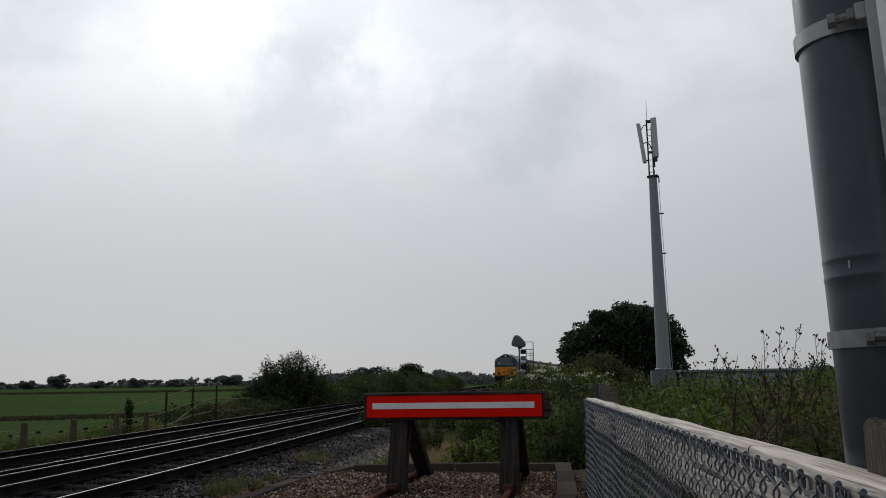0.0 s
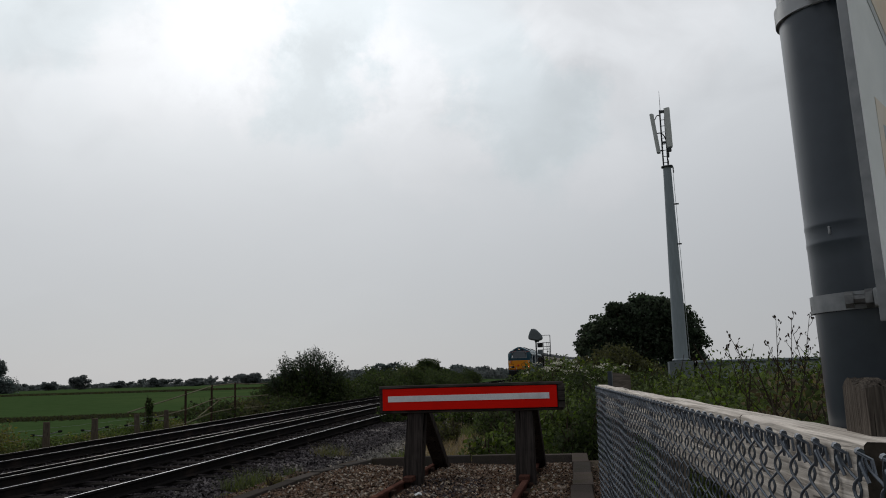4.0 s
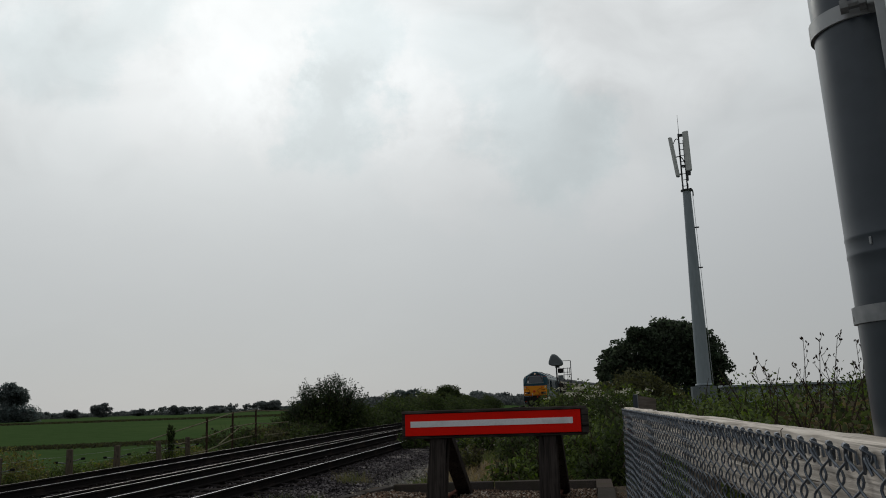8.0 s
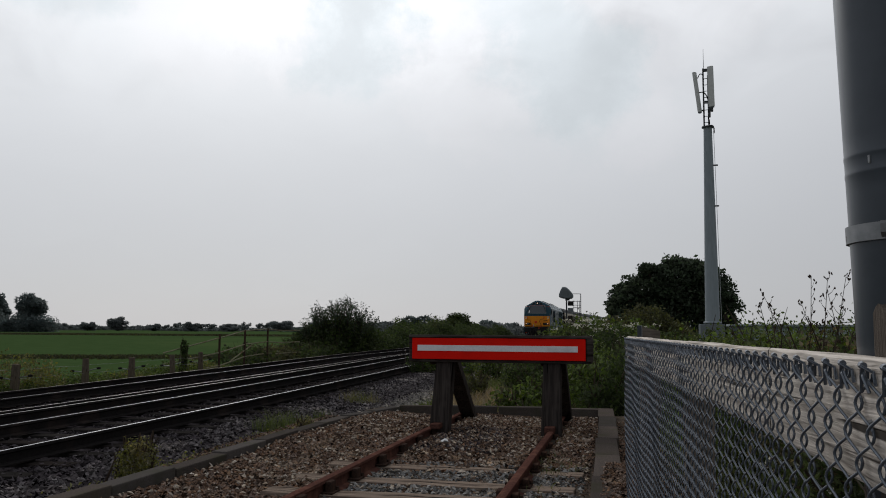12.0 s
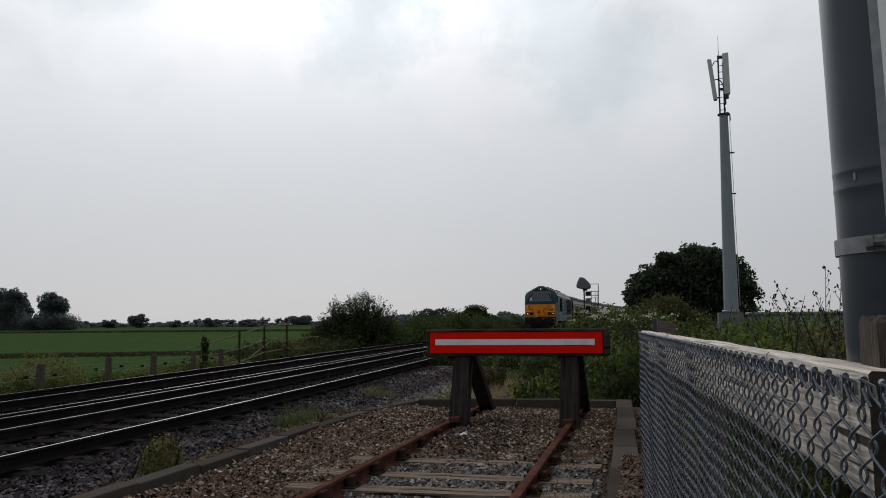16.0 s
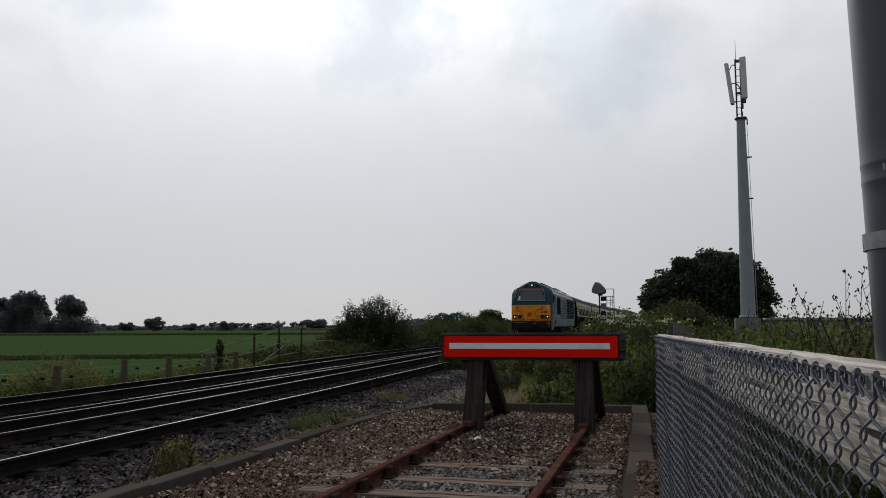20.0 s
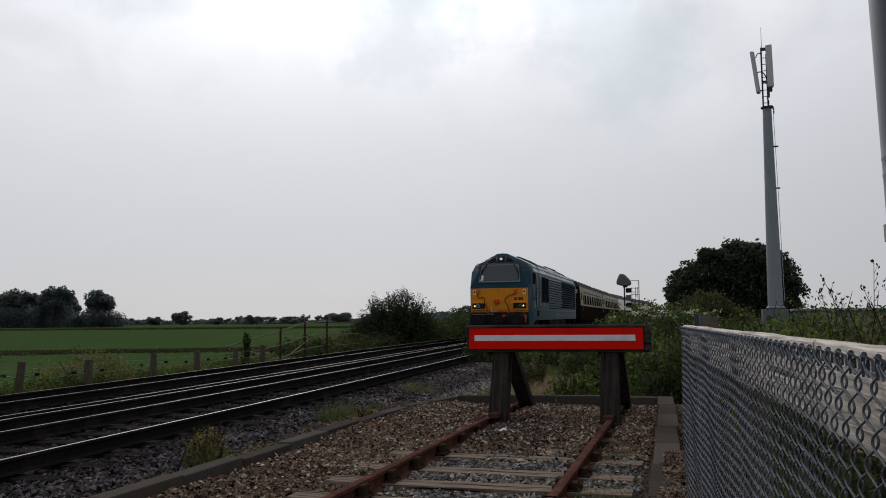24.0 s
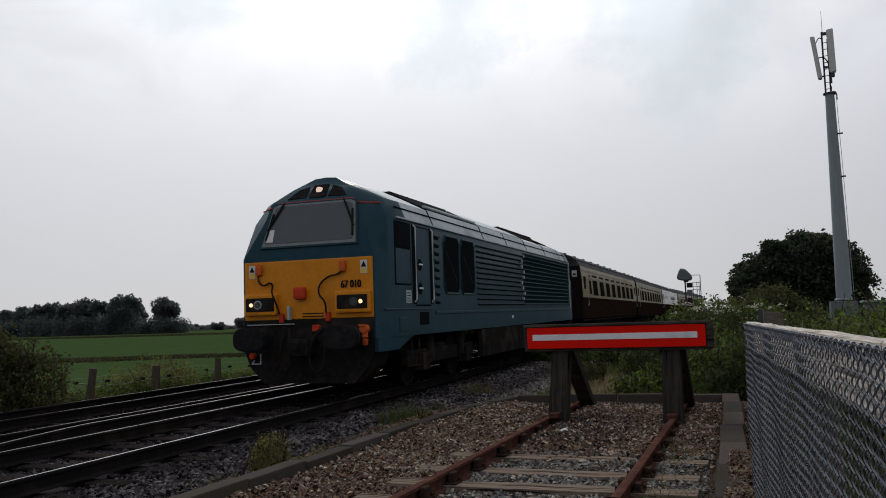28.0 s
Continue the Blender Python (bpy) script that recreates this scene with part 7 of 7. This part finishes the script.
    for y in (2.9, 6.62, 8.9, 11.25, 13.9, 16.3):
        part("roof_joint", prism(mirror([(1.35, 3.17), (1.198, 3.538), (0.705, 3.79), (0.24, 4.0)]), y, y + 0.045), loco_gap, t)
    ax = []
    for y in (4.0, L - 4.0):
        ax += bogie(t, y, 2.8, 0.4825)
    return t, ax


def build_coach(pale):
    """A coach; the pale kind has small high windows in a grey side."""
    label = "pale grey railway coach with small high windows" if pale else "umber and cream railway coach with a pale grey roof"
    t = tagged(holder("railway_coach"), label, "coach", "coaches behind the locomotive")
    L, H = 19.9, 1.425
    wall = [(1.41, 1.02), (H, 1.5), (H, 1.86), (H, 2.1), (1.40, 2.75), (1.335, 3.16)]
    roof = [(1.335, 3.16), (1.22, 3.42), (0.92, 3.61), (0.47, 3.73), (0, 3.77)]
    low = [p for p in wall if p[1] <= 1.86]
    up = [p for p in wall if p[1] >= 1.86]
    mir = lambda pts: pts + [(-x, z) for x, z in pts[::-1] if x > 0]
    upper = coach_grey if pale else coach_cream
    part("lower_body", prism(mir(low), 0.06, L - 0.06), coach_umber, t)
    part("upper_body", prism(mir(up), 0.06, L - 0.06), upper, t)
    part("roof", prism(mir(roof), 0.0, L), coach_roof, t, smooth=False)
    for s in (-1, 1):
        part("letterboard", prism([(s * 1.35, 3.00), (s * 1.385, 2.99), (s * 1.352, 3.15), (s * 1.32, 3.16)], 0.06, L - 0.06), upper, t)
        part("rain_strip", tube([(s * 1.235, 0.1, 3.40), (s * 1.235, L - 0.1, 3.40)], 0.018, 5), coach_end, t)
        part("waist_moulding", box(s * 1.43 - 0.012, 0.06, 1.85, s * 1.43 + 0.006, L - 0.06, 1.885), coach_umber, t)
    outline = mir([(1.41, 1.02), (H, 1.5), (H, 2.1), (1.39, 2.75), (1.33, 3.15), (1.20, 3.41), (0.90, 3.60), (0.45, 3.72)])
    for y0, y1 in ((0.0, 0.055), (L - 0.055, L)):
        part("end_wall", prism(outline, y0, y1), coach_end, t)
    for yy in (-0.3, L):
        part("gangway", box(-0.5, yy, 1.05, 0.5, yy + 0.3, 3.2, 0.03), cable_black, t)
    part("notice_plate", box(1.02, -0.01, 2.72, 1.22, 0.0, 2.98), pale_grey, t)
    part("notice_symbol", box(1.07, -0.014, 2.78, 1.17, -0.0105, 2.86), coach_end, t)
    if pale:
        lights = [(9.5 + i * 0.95, 0.6, 2.38, 2.78) for i in range(6)] + [(2.2, 0.6, 2.38, 2.78), (4.4, 0.6, 2.38, 2.78)]
    else:
        lights = [(1.75, 0.55, 2.05, 2.84)] + [(2.72 + i * 1.98 + (0.12 if i > 3 else 0), 1.34, 2.0, 2.88) for i in range(8)]
    for s in (-1, 1):
        for y, wide, z0, z1 in lights:
            w = part("window", box(s * 1.40 - 0.03, y, z0, s * 1.40 + 0.03, y + wide, z1, 0.02), coach_glass, t)
            f = [part("window_bar", box(s * 1.405 - 0.03, y + wide * q - 0.02, z0, s * 1.405 + 0.032, y + wide * q + 0.02, z1, 0.004), upper, w) for q in (0.0, 1.0)]
            f.append(part("vent_light", box(s * 1.405 - 0.03, y, z1 - 0.22, s * 1.405 + 0.030, y + wide, z1 - 0.195, 0.004), upper, w))
            for ob in [w] + f:
                for v in ob.data.vertices:
                    v.co.x += s * (-0.045 * (v.co.z - 2.1) / 0.65 + 0.012)
        for y in (0.35, L - 1.05):
            d = part("door", box(s * 1.402 - 0.03, y, 1.1, s * 1.402 + 0.03, y + 0.7, 1.86, 0.01), coach_umber, t)
            part("door_window", box(s * 1.39 - 0.03, y + 0.1, 2.15, s * 1.39 + 0.03, y + 0.6, 2.75, 0.02), coach_glass, d)
            part("grab_rail", tube([(s * 1.43, y + 0.85, 1.55), (s * 1.47, y + 0.85, 1.6), (s * 1.47, y + 0.85, 2.2), (s * 1.43, y + 0.85, 2.25)], 0.014, 5), bright_steel, d)
        part("step_board", box(s * 1.31 - 0.08, 0.2, 0.92, s * 1.31 + 0.08, L - 0.2, 0.98), loco_black, t)
    for y in (1.6, 3.9, 6.2, 8.5, 10.8, 13.1, 15.4, 17.7):
        for x in (-0.42, 0.42):
            part("roof_vent", lathe([(0.10, 3.66), (0.12, 3.80), (0.06, 3.83)], 10), coach_roof, t).location = (x, y, 0)
    part("underframe", box(-1.05, 5.0, 0.45, 1.05, L - 5.0, 1.02, 0.03), loco_black, t)
    for y in (2.9, L - 2.9):
        bogie(t, y, 2.6, 0.457)
    return t


LOCO, AXLES = build_loco()
COACH = build_coach(False)
COACHES = [COACH, copy_thing(COACH, pose(0, 0, 0)), build_coach(True)] + [copy_thing(COACH, pose(0, 0, 0)) for _ in range(2)]

build_siding()
build_siding_bed()
running_line(0.0, -1.18, "near running line with worn shiny rails on dark sleepers", 1, (rail_top, rail_top, conductor_top), 0.0, 7.2)
running_line(-SPACING, -1.18, "far running line with shiny rails on dark sleepers", 2, (rail_top, dull_top, dark_top), 0.052)

# where the front of the train is (metres ahead) at each time
FRONT = [(0, 100.0), (1.5, 98.6), (3, 97.0), (4.5, 95.2), (6, 93.2), (8, 90.2), (9, 88.5), (10, 86.4), (12, 81.4), (13.5, 76.7), (15, 71.2), (16.5, 65.6), (18, 59.7), (20, 52.1), (21.5, 45.5), (24, 33.6), (25, 28.35), (26, 22.95), (27, 17.2), (28, 11.35)]


def on_track(front, back, length):
    """The pose of a vehicle whose front end is back metres behind the train's front."""
    def at(d):
        y = front + back + d
        return Vector((float(line_x(np.float64(y))), y, float(rise(y))))
    a, b = at(length * 0.2), at(length * 0.8)
    d = (b - a).normalized()
    o = a - d * length * 0.2
    return pose(o.x, o.y, o.z, math.degrees(math.asin(d.z)), 0, math.degrees(math.atan2(-d.x, d.y)))


def front_at(t):
    """The front between the rows above, eased through each of them."""
    ts, fs = np.array([r[0] for r in FRONT], float), np.array([r[1] for r in FRONT])
    v = np.gradient(fs, ts)
    k = int(np.clip(np.searchsorted(ts, t) - 1, 0, len(ts) - 2))
    h = ts[k + 1] - ts[k]
    u = (t - ts[k]) / h
    return float((2 * u**3 - 3 * u**2 + 1) * fs[k] + (u**3 - 2 * u**2 + u) * h * v[k] + (-2 * u**3 + 3 * u**2) * fs[k + 1] + (u**3 - u**2) * h * v[k + 1])


def motions():
    times = np.arange(0, 28.01, 0.5)
    walk(LOCO, [(float(t), on_track(front_at(t), 0.0, 18.6)) for t in times])
    for k, c in enumerate(COACHES):
        walk(c, [(float(t), on_track(front_at(t), 20.35 + 20.6 * k, 19.9)) for t in times])
    # an insect crosses in front, from beyond the fence to the verge of the line
    walk(INSECT, [(0.0, pose(2.052, 0.012, 3.655, 0, 0, 110)), (24.7, pose(2.052, 0.012, 3.655, 0, 0, 110)), (25.1, pose(2.2, 1.4, 2.6, 0, 0, 110)), (25.4, pose(1.69, 2.01, 1.914, 0, 0, 110)), (25.7, pose(0.913, 1.72, 1.665, 0, 0, 110)), (26.0, pose(0.136, 1.432, 1.416, 0, 0, 110)), (26.3, pose(-0.64, 1.144, 1.167, 0, 0, 110)), (27.2, pose(-2.26, -0.4, 0.008, 0, 0, 110)), (28.0, pose(-2.26, -0.4, 0.008, 0, 0, 110))])
    # the wheels roll forward as the train comes on
    rows, t = [], 0.0
    while t < 28.0001:
        rows.append(t)
        t = round(t + 0.1, 3)
    for w in AXLES:
        y, r = w.location.y, 0.4825
        walk(w, [(t, pose(0, y, r, math.degrees((100.0 - front_at(t)) / r) % 360)) for t in rows])

    for c in COACHES:
        for w in c.children:
            if w.name.startswith("wheelset"):
                y, r = w.location.y, 0.457
                walk(w, [(t, pose(0, y, r, math.degrees((100.0 - front_at(t)) / r) % 360)) for t in rows])


motions()
